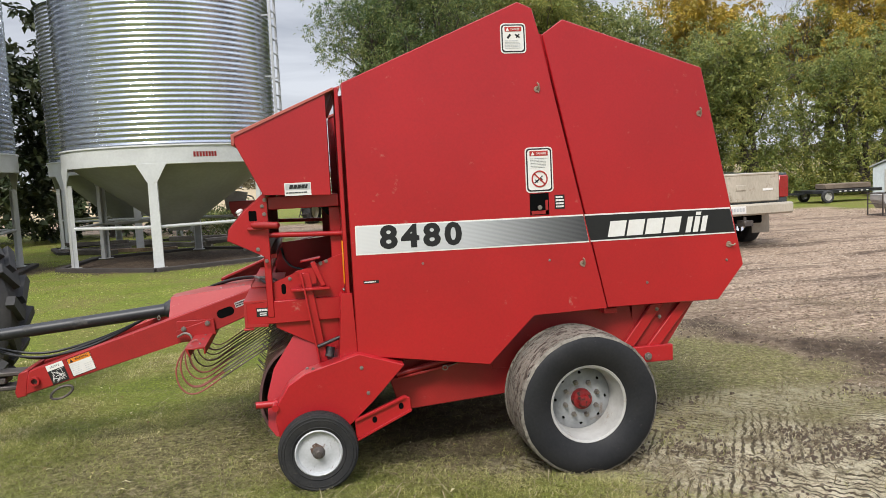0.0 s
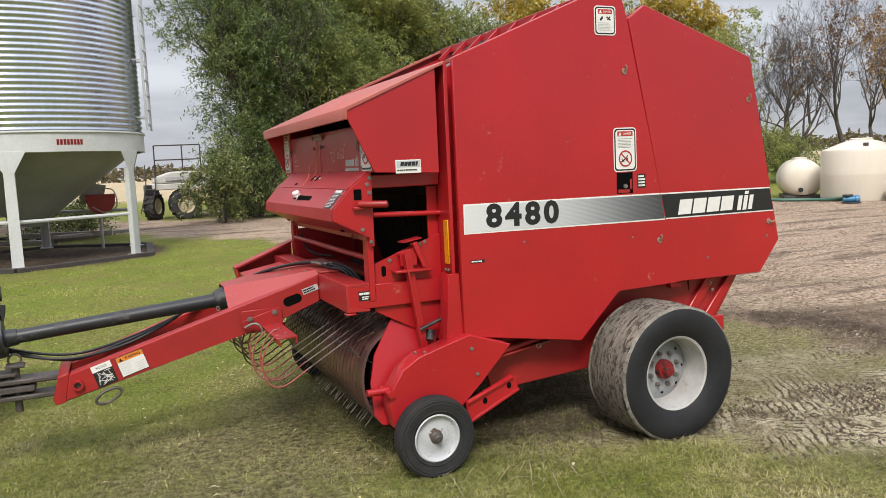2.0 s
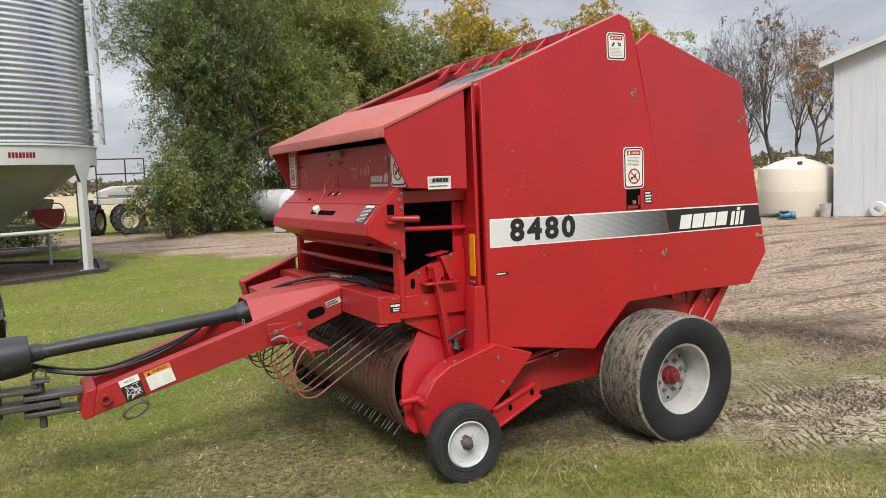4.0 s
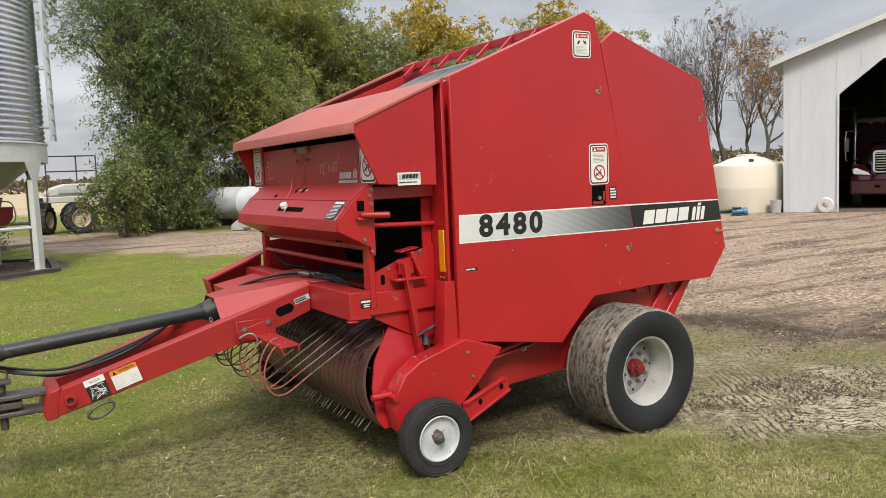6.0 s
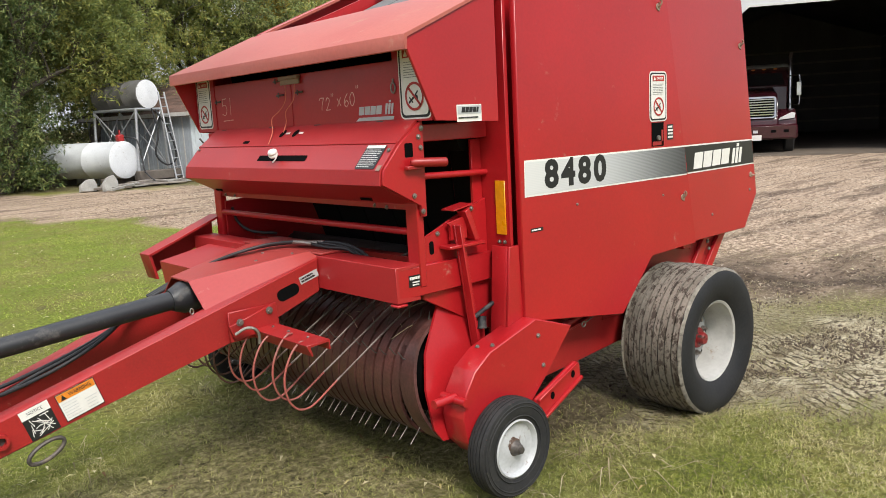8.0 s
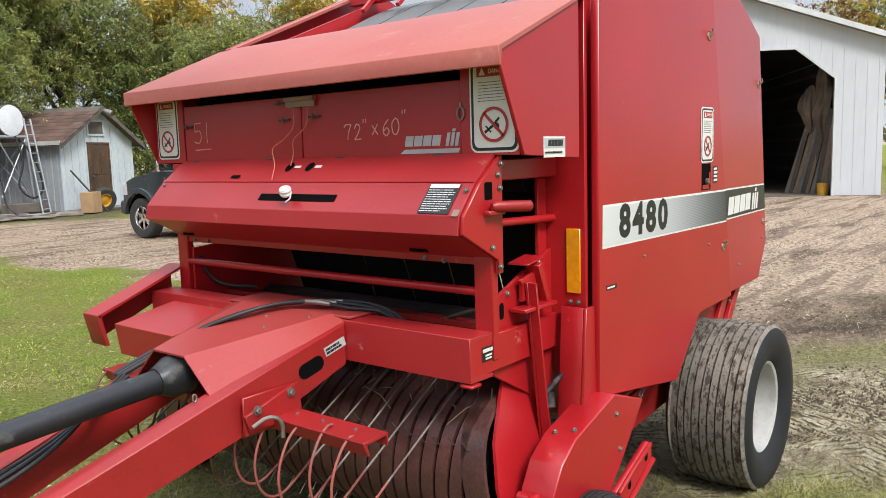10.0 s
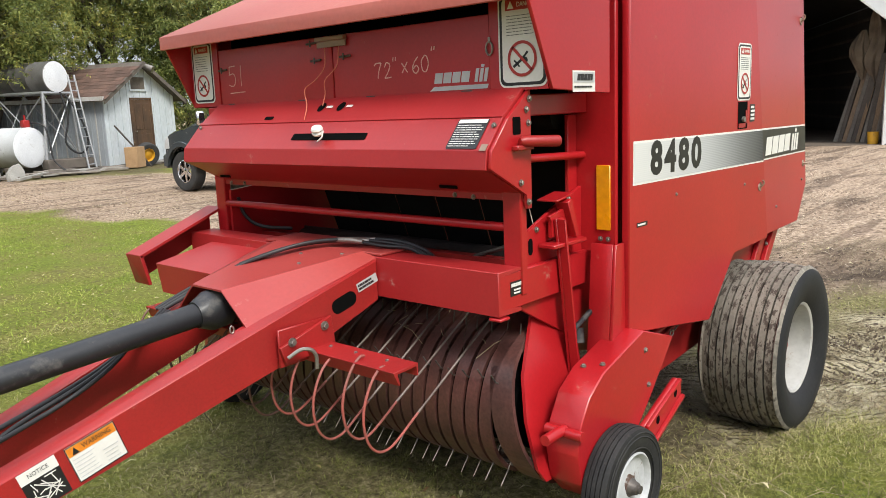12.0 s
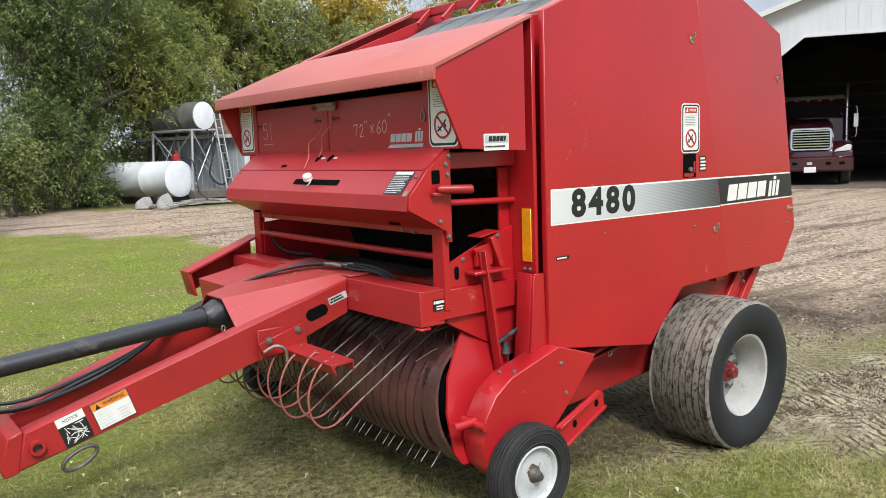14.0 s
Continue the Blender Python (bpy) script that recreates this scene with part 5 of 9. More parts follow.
# ---- decals and small parts of the baler ----
def flat(bm, pts, m, lift=0.0, thick=0.0008):
    """A thin flat shape in the pose m, whose plane is x to the right and y up."""
    n = len(bm.verts)
    prism(bm, pts, "z", lift, lift + thick)
    bm.verts.ensure_lookup_table()
    bmesh.ops.transform(bm, matrix=m, verts=bm.verts[n:])
    return bm


def decal(name, shapes, material, parent, m, lift=0.0):
    bm = bmesh.new()
    for pts in shapes:
        flat(bm, pts, m, lift)
    return part(name, bm, material, parent)


def rect(x0, y0, x1, y1):
    return [(x0, y0), (x1, y0), (x1, y1), (x0, y1)]


def ring_shapes(cx, cy, r0, r1, n=28):
    out = []
    for k in range(n):
        a, b = 2 * math.pi * k / n, 2 * math.pi * (k + 1) / n
        out.append([(cx + r0 * math.cos(a), cy + r0 * math.sin(a)), (cx + r1 * math.cos(a), cy + r1 * math.sin(a)),
                    (cx + r1 * math.cos(b), cy + r1 * math.sin(b)), (cx + r0 * math.cos(b), cy + r0 * math.sin(b))])
    return out


def stroke(a, b, w):
    a, b = Vector(a), Vector(b)
    n = (b - a).normalized().orthogonal() if False else Vector((-(b - a).y, (b - a).x)).normalized() * w / 2
    return [(a - n)[:], (b - n)[:], (b + n)[:], (a + n)[:]]


def text_bars(rng, x0, y0, x1, y1, rows, fill=0.62):
    """Unreadable small print as broken bars."""
    out = []
    h = (y1 - y0) / rows
    for i in range(rows):
        y = y1 - h * (i + 0.5)
        x = x0
        stop = x1 - (x1 - x0) * rng.uniform(0, 0.25)
        while x < stop:
            w = (x1 - x0) * rng.uniform(0.06, 0.2)
            out.append(rect(x, y - h * fill * 0.36, min(x + w, stop), y + h * fill * 0.36))
            x += w + (x1 - x0) * 0.025
    return out


def danger_sign(parent, m, w, h, seed, kind="ring"):
    rng = random.Random(seed)
    s = decal("safety_sign", [rounded(-w / 2, -h / 2, w / 2, h / 2, w * 0.13)], BLACK_DECAL, parent, m, 0.0008)
    tagged(s, "black-edged white safety sign with a red header")
    e = w * 0.055
    decal("sign_edge", [rounded(-w / 2 - 0.006, -h / 2 - 0.006, w / 2 + 0.006, h / 2 + 0.006, w * 0.15)], WHITE_DECAL, s, m, 0.0)
    decal("sign_field", [rounded(-w / 2 + e, -h / 2 + e, w / 2 - e, h / 2 - e, w * 0.11)], WHITE_DECAL, s, m, 0.0012)
    top = h / 2 - w * 0.10
    hh = w * 0.19
    decal("sign_header", [rect(-w * 0.36, top - hh, w * 0.36, top)], RED_DECAL, s, m, 0.0024)
    decal("sign_triangle", [[(-w * 0.31, top - hh * 0.85), (-w * 0.17, top - hh * 0.85), (-w * 0.24, top - hh * 0.12)]], WHITE_DECAL, s, m, 0.0036)
    words("DANGER", hh * 0.62, WHITE_DECAL, s, m @ Matrix.Translation((w * 0.09, top - hh * 0.53, 0.0036)), "sign_word", 0.004 * hh, 0.0004, squeeze=0.82)
    if kind == "ring":
        tb = top - hh - w * 0.07
        cy, r = -h / 2 + w * 0.47, w * 0.32
        decal("sign_text", text_bars(rng, -w * 0.34, cy + r + w * 0.08, w * 0.36, tb, 7, 0.34), PRINT_GREY, s, m, 0.0024)
        decal("sign_symbol", [stroke((-w * 0.2, cy - w * 0.14), (-w * 0.02, cy - w * 0.02), w * 0.05), stroke((-w * 0.02, cy - w * 0.02), (w * 0.12, cy + w * 0.12), w * 0.04),
                              stroke((-w * 0.18, cy - w * 0.02), (-w * 0.06, cy - w * 0.14), w * 0.03)] + ring_shapes(w * 0.06, cy - w * 0.03, 0.0, w * 0.06, 10), BLACK_DECAL, s, m, 0.0024)
        decal("sign_ring", ring_shapes(0, cy, r - w * 0.055, r) + [stroke((-r * 0.66, cy + r * 0.66), (r * 0.66, cy - r * 0.66), w * 0.055)], RED_DECAL, s, m, 0.0036)
    else:
        decal("sign_symbol", [stroke((-w * 0.25, w * 0.0), (-w * 0.12, w * 0.16), w * 0.09), stroke((w * 0.08, w * 0.16), (w * 0.28, w * 0.02), w * 0.06),
                              stroke((w * 0.12, w * 0.02), (w * 0.26, w * 0.17), w * 0.05)], BLACK_DECAL, s, m, 0.0024)
        decal("sign_text", text_bars(rng, -w * 0.36, -h * 0.38, w * 0.36, -h * 0.06, 6), SILVER_DECAL, s, m, 0.0024)
    return s


def brand_shapes(x0, y0, x1, y1, widths, slant=0.22):
    """A maker's mark as plain leaning blocks."""
    out = []
    tot = sum(widths) + 0.14 * (len(widths) - 1)
    x, k, h = x0, (x1 - x0) / tot, y1 - y0
    for w in widths:
        ww = w * k
        out.append([(x, y0), (x + ww, y0), (x + ww + slant * h, y0 + h), (x + slant * h, y0 + h)])
        x += ww + 0.14 * k
    return out


def emblem_shapes(x0, y0, x1, y1, slant=0.22):
    out = []
    w, h = (x1 - x0) / 4.0, y1 - y0
    for i, (a, b) in enumerate(((0, 0.78), (0, 0.78), (0, 0.78))):
        x = x0 + i * w * 1.45
        out.append([(x + slant * h * a, y0 + h * a), (x + w + slant * h * a, y0 + h * a), (x + w + slant * h * b, y0 + h * b), (x + slant * h * b, y0 + h * b)])
    x = x0 + w * 1.45
    out.append([(x + slant * h * 0.84, y0 + h * 0.84), (x + w + slant * h * 0.84, y0 + h * 0.84), (x + w + slant * h, y0 + h), (x + slant * h, y0 + h)])
    return out


def stripe_material():
    """Silver foil that is screen-printed darker and darker along its length."""
    m = bpy.data.materials.new("silver_to_black_stripe")
    m.use_nodes = True
    ns, ln = m.node_tree.nodes, m.node_tree.links
    geo = ns.new("ShaderNodeNewGeometry")
    sp = ns.new("ShaderNodeSeparateXYZ")
    ln.new(geo.outputs["Position"], sp.inputs[0])
    r = ns.new("ShaderNodeValToRGB")
    mr = ns.new("ShaderNodeMapRange")
    mr.inputs[1].default_value, mr.inputs[2].default_value = 0.26, 1.52
    ln.new(sp.outputs[0], mr.inputs[0])
    wv = ns.new("ShaderNodeMath")
    wv.operation = "SINE"
    ml = ns.new("ShaderNodeMath")
    ml.operation = "MULTIPLY"
    ml.inputs[1].default_value = 900
    ln.new(sp.outputs[2], ml.inputs[0])
    ln.new(ml.outputs[0], wv.inputs[0])
    ad = ns.new("ShaderNodeMath")
    ad.operation = "MULTIPLY_ADD"
    ad.inputs[1].default_value = 0.05
    ln.new(wv.outputs[0], ad.inputs[0])
    ln.new(mr.outputs[0], ad.inputs[2])
    el = r.color_ramp.elements
    el[0].position, el[0].color = 0.0, (0.62, 0.62, 0.61, 1)
    el[1].position, el[1].color = 1.0, (0.045, 0.045, 0.05, 1)
    el.new(0.45).color = (0.46, 0.47, 0.48, 1)
    el.new(0.8).color = (0.14, 0.145, 0.15, 1)
    ln.new(ad.outputs[0], r.inputs[0])
    b = ns["Principled BSDF"]
    ln.new(r.outputs[0], b.inputs["Base Color"])
    b.inputs["Roughness"].default_value = 0.4
    return m


side_panel = next(o for o in baler.children if o.name.startswith("side_panel"))
gate_panel = next(o for o in baler.children if o.name.startswith("tailgate_side"))
ON_SIDE = Matrix.Translation((0, SY - 0.0006, 0)) @ SIDE
GATE_TURN = math.degrees(math.atan(0.085 / 1.2))
ON_GATE = Matrix.Translation((1.3, SY + 0.0114, 0)) @ pose(0, 0, 0, 0, 0, GATE_TURN) @ SIDE @ Matrix.Translation((-1.3, 0, 0))
decal("stripe_edge", [[(0.255, 1.170), (1.517, 1.158), (1.487, 1.311), (0.258, 1.322)]], WHITE_DECAL, side_panel, ON_SIDE)
decal("stripe", [[(0.262, 1.178), (1.514, 1.166), (1.488, 1.303), (0.264, 1.314)]], stripe_material(), side_panel, ON_SIDE, 0.0012)
for k, digit in enumerate("8480"):
    words(digit, 0.160, BLACK_DECAL, side_panel, Matrix.Translation((0.428 + 0.1135 * k, SY - 0.0032, 1.2485 - 0.001 * k)) @ SIDE @ pose(0, 0, 0, 0, 0, -0.5), "model_digit", 0.0066, 0.0004, squeeze=1.12)
decal("stripe_edge", [[(1.535, 1.157), (2.437, 1.146), (2.404, 1.296), (1.504, 1.309)]], WHITE_DECAL, gate_panel, ON_GATE)
decal("stripe", [[(1.533, 1.165), (2.434, 1.154), (2.403, 1.288), (1.506, 1.301)]], BLACK_DECAL, gate_panel, ON_GATE, 0.0012)
decal("maker_mark", brand_shapes(1.638, 1.176, 2.075, 1.262, (1, 1, 1, 1)), WHITE_DECAL, gate_panel, ON_GATE, 0.0024)
decal("maker_emblem", emblem_shapes(2.115, 1.170, 2.245, 1.282), WHITE_DECAL, gate_panel, ON_GATE, 0.0024)
danger_sign(side_panel, ON_SIDE @ Matrix.Translation((1.250, 1.562, 0.001)), 0.140, 0.228, 1)
danger_sign(side_panel, ON_SIDE @ Matrix.Translation((1.137, 2.250, 0.001)), 0.125, 0.142, 2, "plain")
decal("inspection_slot", [rect(1.192, 1.322, 1.298, 1.437)], SHADE_BLACK, side_panel, ON_SIDE)
decal("slot_bracket", [rect(1.20, 1.326, 1.292, 1.345), rect(1.278, 1.326, 1.292, 1.40)], RED_WORN, side_panel, ON_SIDE, 0.001)
kn = bmesh.new()
tube(kn, [(1.245, SY - 0.012, 1.362), (1.245, SY + 0.002, 1.362)], 0.012, 10)
B("slot_knob", kn, STEEL, "", side_panel)
s = decal("instruction_label", [rect(1.330, 1.348, 1.386, 1.424)], BLACK_DECAL, side_panel, ON_SIDE)
decal("label_print", text_bars(random.Random(5), 1.336, 1.353, 1.382, 1.42, 4, 0.8), WHITE_DECAL, s, ON_SIDE, 0.0012)
s = decal("instruction_label", [rect(0.285, 1.020, 0.365, 1.036)], BLACK_DECAL, side_panel, ON_SIDE)
decal("label_print", text_bars(random.Random(6), 0.290, 1.023, 0.362, 1.033, 1, 0.9), WHITE_DECAL, s, ON_SIDE, 0.0012)
for x, z in ((0.60, 1.105), (1.29, 1.075)):
    bolt(baler, (x, SY, z), "-y", 0.6)
for x, z in ((1.87, 0.905), (2.375, 0.995)):
    bolt(baler, (x, gate_y(x), z), "-y", 0.7)


def panel_latch(x, z, y, parent, turn=0):
    bm = bmesh.new()
    lathe(bm, [(0.0, -0.006), (0.02, -0.006), (0.022, -0.003), (0.022, 0.0)], (0, 0, 0), "y", 16)
    tube(bm, curve_pts([(0, -0.004, 0), (0.004, -0.022, 0.012), (0.006, -0.026, 0.03), (-0.004, -0.022, 0.042)], 4), 0.0062, 8)
    tube(bm, [(0.012, -0.004, 0.03), (0.02, -0.004, 0.0), (0.008, -0.004, -0.025)], 0.005, 6)
    bmesh.ops.transform(bm, matrix=Matrix.Translation((x, y, z)) @ pose(0, 0, 0, 0, turn, 0) @ Matrix.Scale(0.75, 4), verts=bm.verts)
    B("panel_latch", bm, PALE_PLATE, "weathered pale metal latch", parent)


panel_latch(1.255, 1.985, SY, side_panel)
panel_latch(2.215, 1.832, gate_y(2.21), gate_panel)
panel_latch(1.475, 1.045, SY, side_panel)
panel_latch(2.39, 1.085, gate_y(2.39), gate_panel, 90)

# hood and twine box
ON_HOOD = Matrix.Translation((0, 4.0542, 0)) @ SIDE
s = decal("dealer_label", [rect(-0.083, 1.493, 0.050, 1.558)], WHITE_DECAL, hood_near, ON_HOOD)
decal("label_band", [rect(-0.078, 1.522, 0.046, 1.553)], SILVER_DECAL, s, ON_HOOD, 0.0012)
decal("label_print", brand_shapes(-0.06, 1.528, 0.03, 1.548, (1, 1, 1, 1, 0.6)) + text_bars(random.Random(7), -0.076, 1.503, 0.04, 1.514, 1, 0.7), BLACK_DECAL, s, ON_HOOD, 0.0024)
ON_FRONT = Matrix.Translation((-0.1968, 0, 0)) @ FRONT
danger_sign(baler, ON_FRONT @ Matrix.Translation((-4.158, 1.655, 0)), 0.168, 0.272, 3)
danger_sign(baler, ON_FRONT @ Matrix.Translation((-5.905, 1.655, 0)), 0.150, 0.255, 4)
ON_DOOR = Matrix.Translation((-0.1926, 0, 0)) @ FRONT
doors = [o for o in baler.children if o.name.startswith("twine_box_door")]
decal("maker_mark", brand_shapes(-4.525, 1.540, -4.375, 1.574, (1, 1, 1, 1)) + emblem_shapes(-4.352, 1.538, -4.300, 1.592) + [[(-4.545, 1.516), (-4.30, 1.516), (-4.294, 1.530), (-4.525, 1.530)]], SILVER_DECAL, doors[0], ON_DOOR)


def chalk(strokes, name, parent):
    bm = bmesh.new()
    for st_ in strokes:
        pts = curve_pts([(x, y, 0) for x, y in st_], 5) if len(st_) > 2 else [Vector((*p, 0)) for p in st_]
        for a, b in zip(pts, pts[1:]):
            flat(bm, stroke(a[:2], b[:2], 0.0043), ON_DOOR, 0.001, 0.0005)
    return part(name, bm, CHALK, parent)


def at_ch(strokes, x, y, k):
    return [[(x + px * k, y + py * k) for px, py in s] for s in strokes]


D5 = [[(0.6, 1.0), (0.12, 0.98)], [(0.12, 0.98), (0.08, 0.58)], [(0.08, 0.58), (0.45, 0.62), (0.6, 0.32), (0.4, 0.02), (0.0, 0.08)]]
D1 = [[(0.2, 1.0), (0.18, 0.0)]]
D7 = [[(-0.05, 0.82), (0.12, 0.97), (0.6, 0.98)], [(0.6, 0.98), (0.35, 0.45), (0.25, 0.0)]]
D2 = [[(0.0, 0.72), (0.2, 1.0), (0.5, 0.85), (0.35, 0.45), (0.0, 0.02)], [(0.0, 0.02), (0.6, 0.05)]]
D6 = [[(0.5, 1.0), (0.12, 0.6), (0.05, 0.2), (0.3, 0.0), (0.55, 0.25), (0.35, 0.48), (0.1, 0.3)]]
D0 = [[(0.3, 1.0), (0.02, 0.65), (0.1, 0.1), (0.4, 0.02), (0.6, 0.45), (0.5, 0.88), (0.3, 1.0)]]
DX = [[(0.0, 0.7), (0.5, 0.1)], [(0.5, 0.75), (0.02, 0.08)]]
DQ = [[(0.0, 1.2), (-0.04, 0.95)], [(0.22, 1.22), (0.18, 0.97)]]
K = 0.054
for mark, x, y, k, door in ((D5, -5.715, 1.585, 0.085, 1), (D1, -5.64, 1.585, 0.085, 1), ([[(-5.71, 1.557), (-5.60, 1.560)]], 0, 0, 1, 1), (D7, -4.805, 1.572, K, 0), (D2, -4.757, 1.570, K, 0),
                            (DQ[:1], -4.712, 1.575, K, 0), (DQ[1:], -4.712, 1.575, K, 0), (DX, -4.672, 1.580, K, 0), (D6, -4.622, 1.580, K, 0), (D0, -4.580, 1.583, K, 0), (DQ[:1], -4.530, 1.598, K, 0), (DQ[1:], -4.530, 1.598, K, 0)):
    chalk(at_ch(mark, x, y, k), "chalk_mark", doors[door])
# latch between the doors, its pins and the loose twine
bm = bmesh.new()
box(bm, (-0.215, 4.945, 1.722), (-0.193, 5.105, 1.738), 0.002)
box(bm, (-0.205, 4.945, 1.700), (-0.198, 5.105, 1.722), 0.001)
B("door_latch", bm, PALE_PLATE, "pale bent metal door latch")
for y, z in ((5.12, 1.655), (4.955, 1.66), (5.14, 1.72), (5.745, 1.655)):
    bm = bmesh.new()
    tube(bm, [(-0.20, y + 0.03, z), (-0.20, y - 0.03, z + 0.002)], 0.0045, 6)
    tube(bm, [(-0.208, y, z + 0.012), (-0.208, y, z - 0.012)], 0.0035, 6)
    B("door_pin", bm, DARK_STEEL)
bm = bmesh.new()
tube(bm, [(-0.20 + 0.0, 4.283 + 0.013 * math.cos(t), 1.637 + 0.02 * math.sin(t)) for t in np.linspace(0, 6.283, 17)], 0.0035, 6, False)
box(bm, (-0.2, 4.280, 1.656), (-0.194, 4.288, 1.672))
B("pull_ring", bm, STEEL, "steel pull ring")
for y in (5.70, 5.22, 4.83, 4.38):
    bm = bmesh.new()
    tube(bm, [(-0.196, y - 0.022, 1.507), (-0.196, y + 0.022, 1.507)], 0.006, 8)
    B("door_hinge", bm, DARK_STEEL)
for pts in ([(-0.205, 5.06, 1.70), (-0.21, 5.06, 1.63), (-0.215, 5.11, 1.585), (-0.23, 5.16, 1.55), (-0.25, 5.13, 1.49), (-0.30, 5.09, 1.435)],
            [(-0.205, 4.98, 1.70), (-0.21, 4.99, 1.63), (-0.212, 5.06, 1.58), (-0.215, 5.06, 1.53), (-0.24, 5.05, 1.485)]):
    bm = bmesh.new()
    tube(bm, curve_pts(pts, 5), 0.0021, 5)
    B("loose_twine", bm, TWINE, "loose orange baler twine")
# cover details


def on_upper(y, d, out=0.002):
    a, b = Vector((-0.196, 0, 1.513)), Vector((-0.300, 0, 1.428))
    p = a + (b - a).normalized() * d
    n = Vector((-0.633, 0, 0.774))
    return Matrix.Translation((p.x + n.x * out, y, p.z + n.z * out)) @ FRONT @ pose(0, 0, 0, -50.7, 0, 0)


for y in (5.055, 4.945):
    decal("round_hole", [[(0.018 * math.cos(t), 0.024 * math.sin(t)) for t in np.linspace(0, 6.1, 14)]], SHADE_BLACK, cover, on_upper(y, 0.055))
    decal("arrow_mark", [rect(0.028, -0.006, 0.062, 0.006)], WHITE_DECAL, cover, on_upper(y, 0.055))
decal("oval_slot", [rounded(-0.028, -0.009, 0.028, 0.009, 0.008)], SHADE_BLACK, cover, on_upper(5.33, 0.108))
m_lab = Matrix.Translation(on_cover(4.262, 0.066, 0.002)) @ SLOPE
s = decal("instruction_plate", [rounded(-0.060, -0.057, 0.060, 0.057, 0.006)], BLACK_DECAL, cover, m_lab)
tagged(s, "black instruction plate with fine white print")
decal("plate_print", text_bars(random.Random(9), -0.054, -0.052, 0.053, 0.036, 10, 0.42) + [rect(-0.056, 0.040, 0.056, 0.054)], WHITE_DECAL, s, m_lab, 0.0012)
decal("small_sticker", [rect(-0.012, -0.012, 0.012, 0.012)], PALE_PLATE, cover, Matrix.Translation(on_cover(4.175, 0.118, 0.002)) @ SLOPE)
bm = bmesh.new()
lathe(bm, [(0.0, -0.028), (0.03, -0.028), (0.036, -0.016), (0.030, -0.004), (0.036, 0.006), (0.030, 0.018), (0.012, 0.024), (0.0, 0.024)], (0, 0, 0), "z", 18)
bmesh.ops.transform(bm, matrix=Matrix.Translation((-0.378, 4.925, 1.40)) @ pose(0, 0, 0, 15, -25, 0) @ Matrix.Scale(0.62, 4), verts=bm.verts)
tube(bm, curve_pts([(-0.372, 4.905, 1.395), (-0.38, 4.90, 1.375), (-0.385, 4.92, 1.36)], 4), 0.003, 6)
B("twine_spool", bm, WHITE_DECAL, "white twine wound on a small spool")
decal("lever_slot", [rounded(-0.275, 1.372, -0.235, 1.425, 0.006)], SHADE_BLACK, baler, Matrix.Translation((0, 4.1444, 0)) @ SIDE)
for y, d in ((4.175, 0.035), (5.77, 0.02)):
    p = on_cover(y, d, 0.002)
    bolt(baler, p, "-x", 0.8)
for x, z in ((-0.19, 1.478), (-0.205, 1.446), (-0.196, 1.405)):
    bolt(baler, (x, 4.144, z), "-y", 0.9)
for x, z in ((-0.24, 1.225), (-0.20, 1.162)):
    bolt(baler, (x, 4.144, z), "-y", 0.9)
for y, z in ((4.36, 1.168), (4.44, 1.172), (5.64, 1.17), (5.74, 1.17)):
    bolt(baler, (-0.206, y, z), "-x", 0.8)
for y in (4.42, 5.70):
    decal("vent_slit", [rounded(-0.04, -0.006, 0.04, 0.006, 0.005)], SHADE_BLACK, cover, Matrix.Translation((-0.262, y, 1.2046)) @ FRONT @ pose(0, 0, 0, 25.5, 0, 0))
bm = bmesh.new()
tube(bm, [(-0.262, 4.128, 1.352), (-0.25, 4.123, 1.352), (-0.13, 4.078, 1.347), (-0.124, 4.075, 1.347)], [0.010, 0.017, 0.018, 0.012], 14)
box(bm, (-0.285, 4.118, 1.325), (-0.20, 4.143, 1.34), 0.003)
B("crank_handle", bm, RED_WORN, "worn red crank handle")

# near side: reflector, strut, levers, labels
bm = bmesh.new()
box(bm, (0.188, 4.078, 1.020), (0.1945, 4.132, 1.245), 0.002)
B("amber_reflector", bm, AMBER, "amber reflector strip")
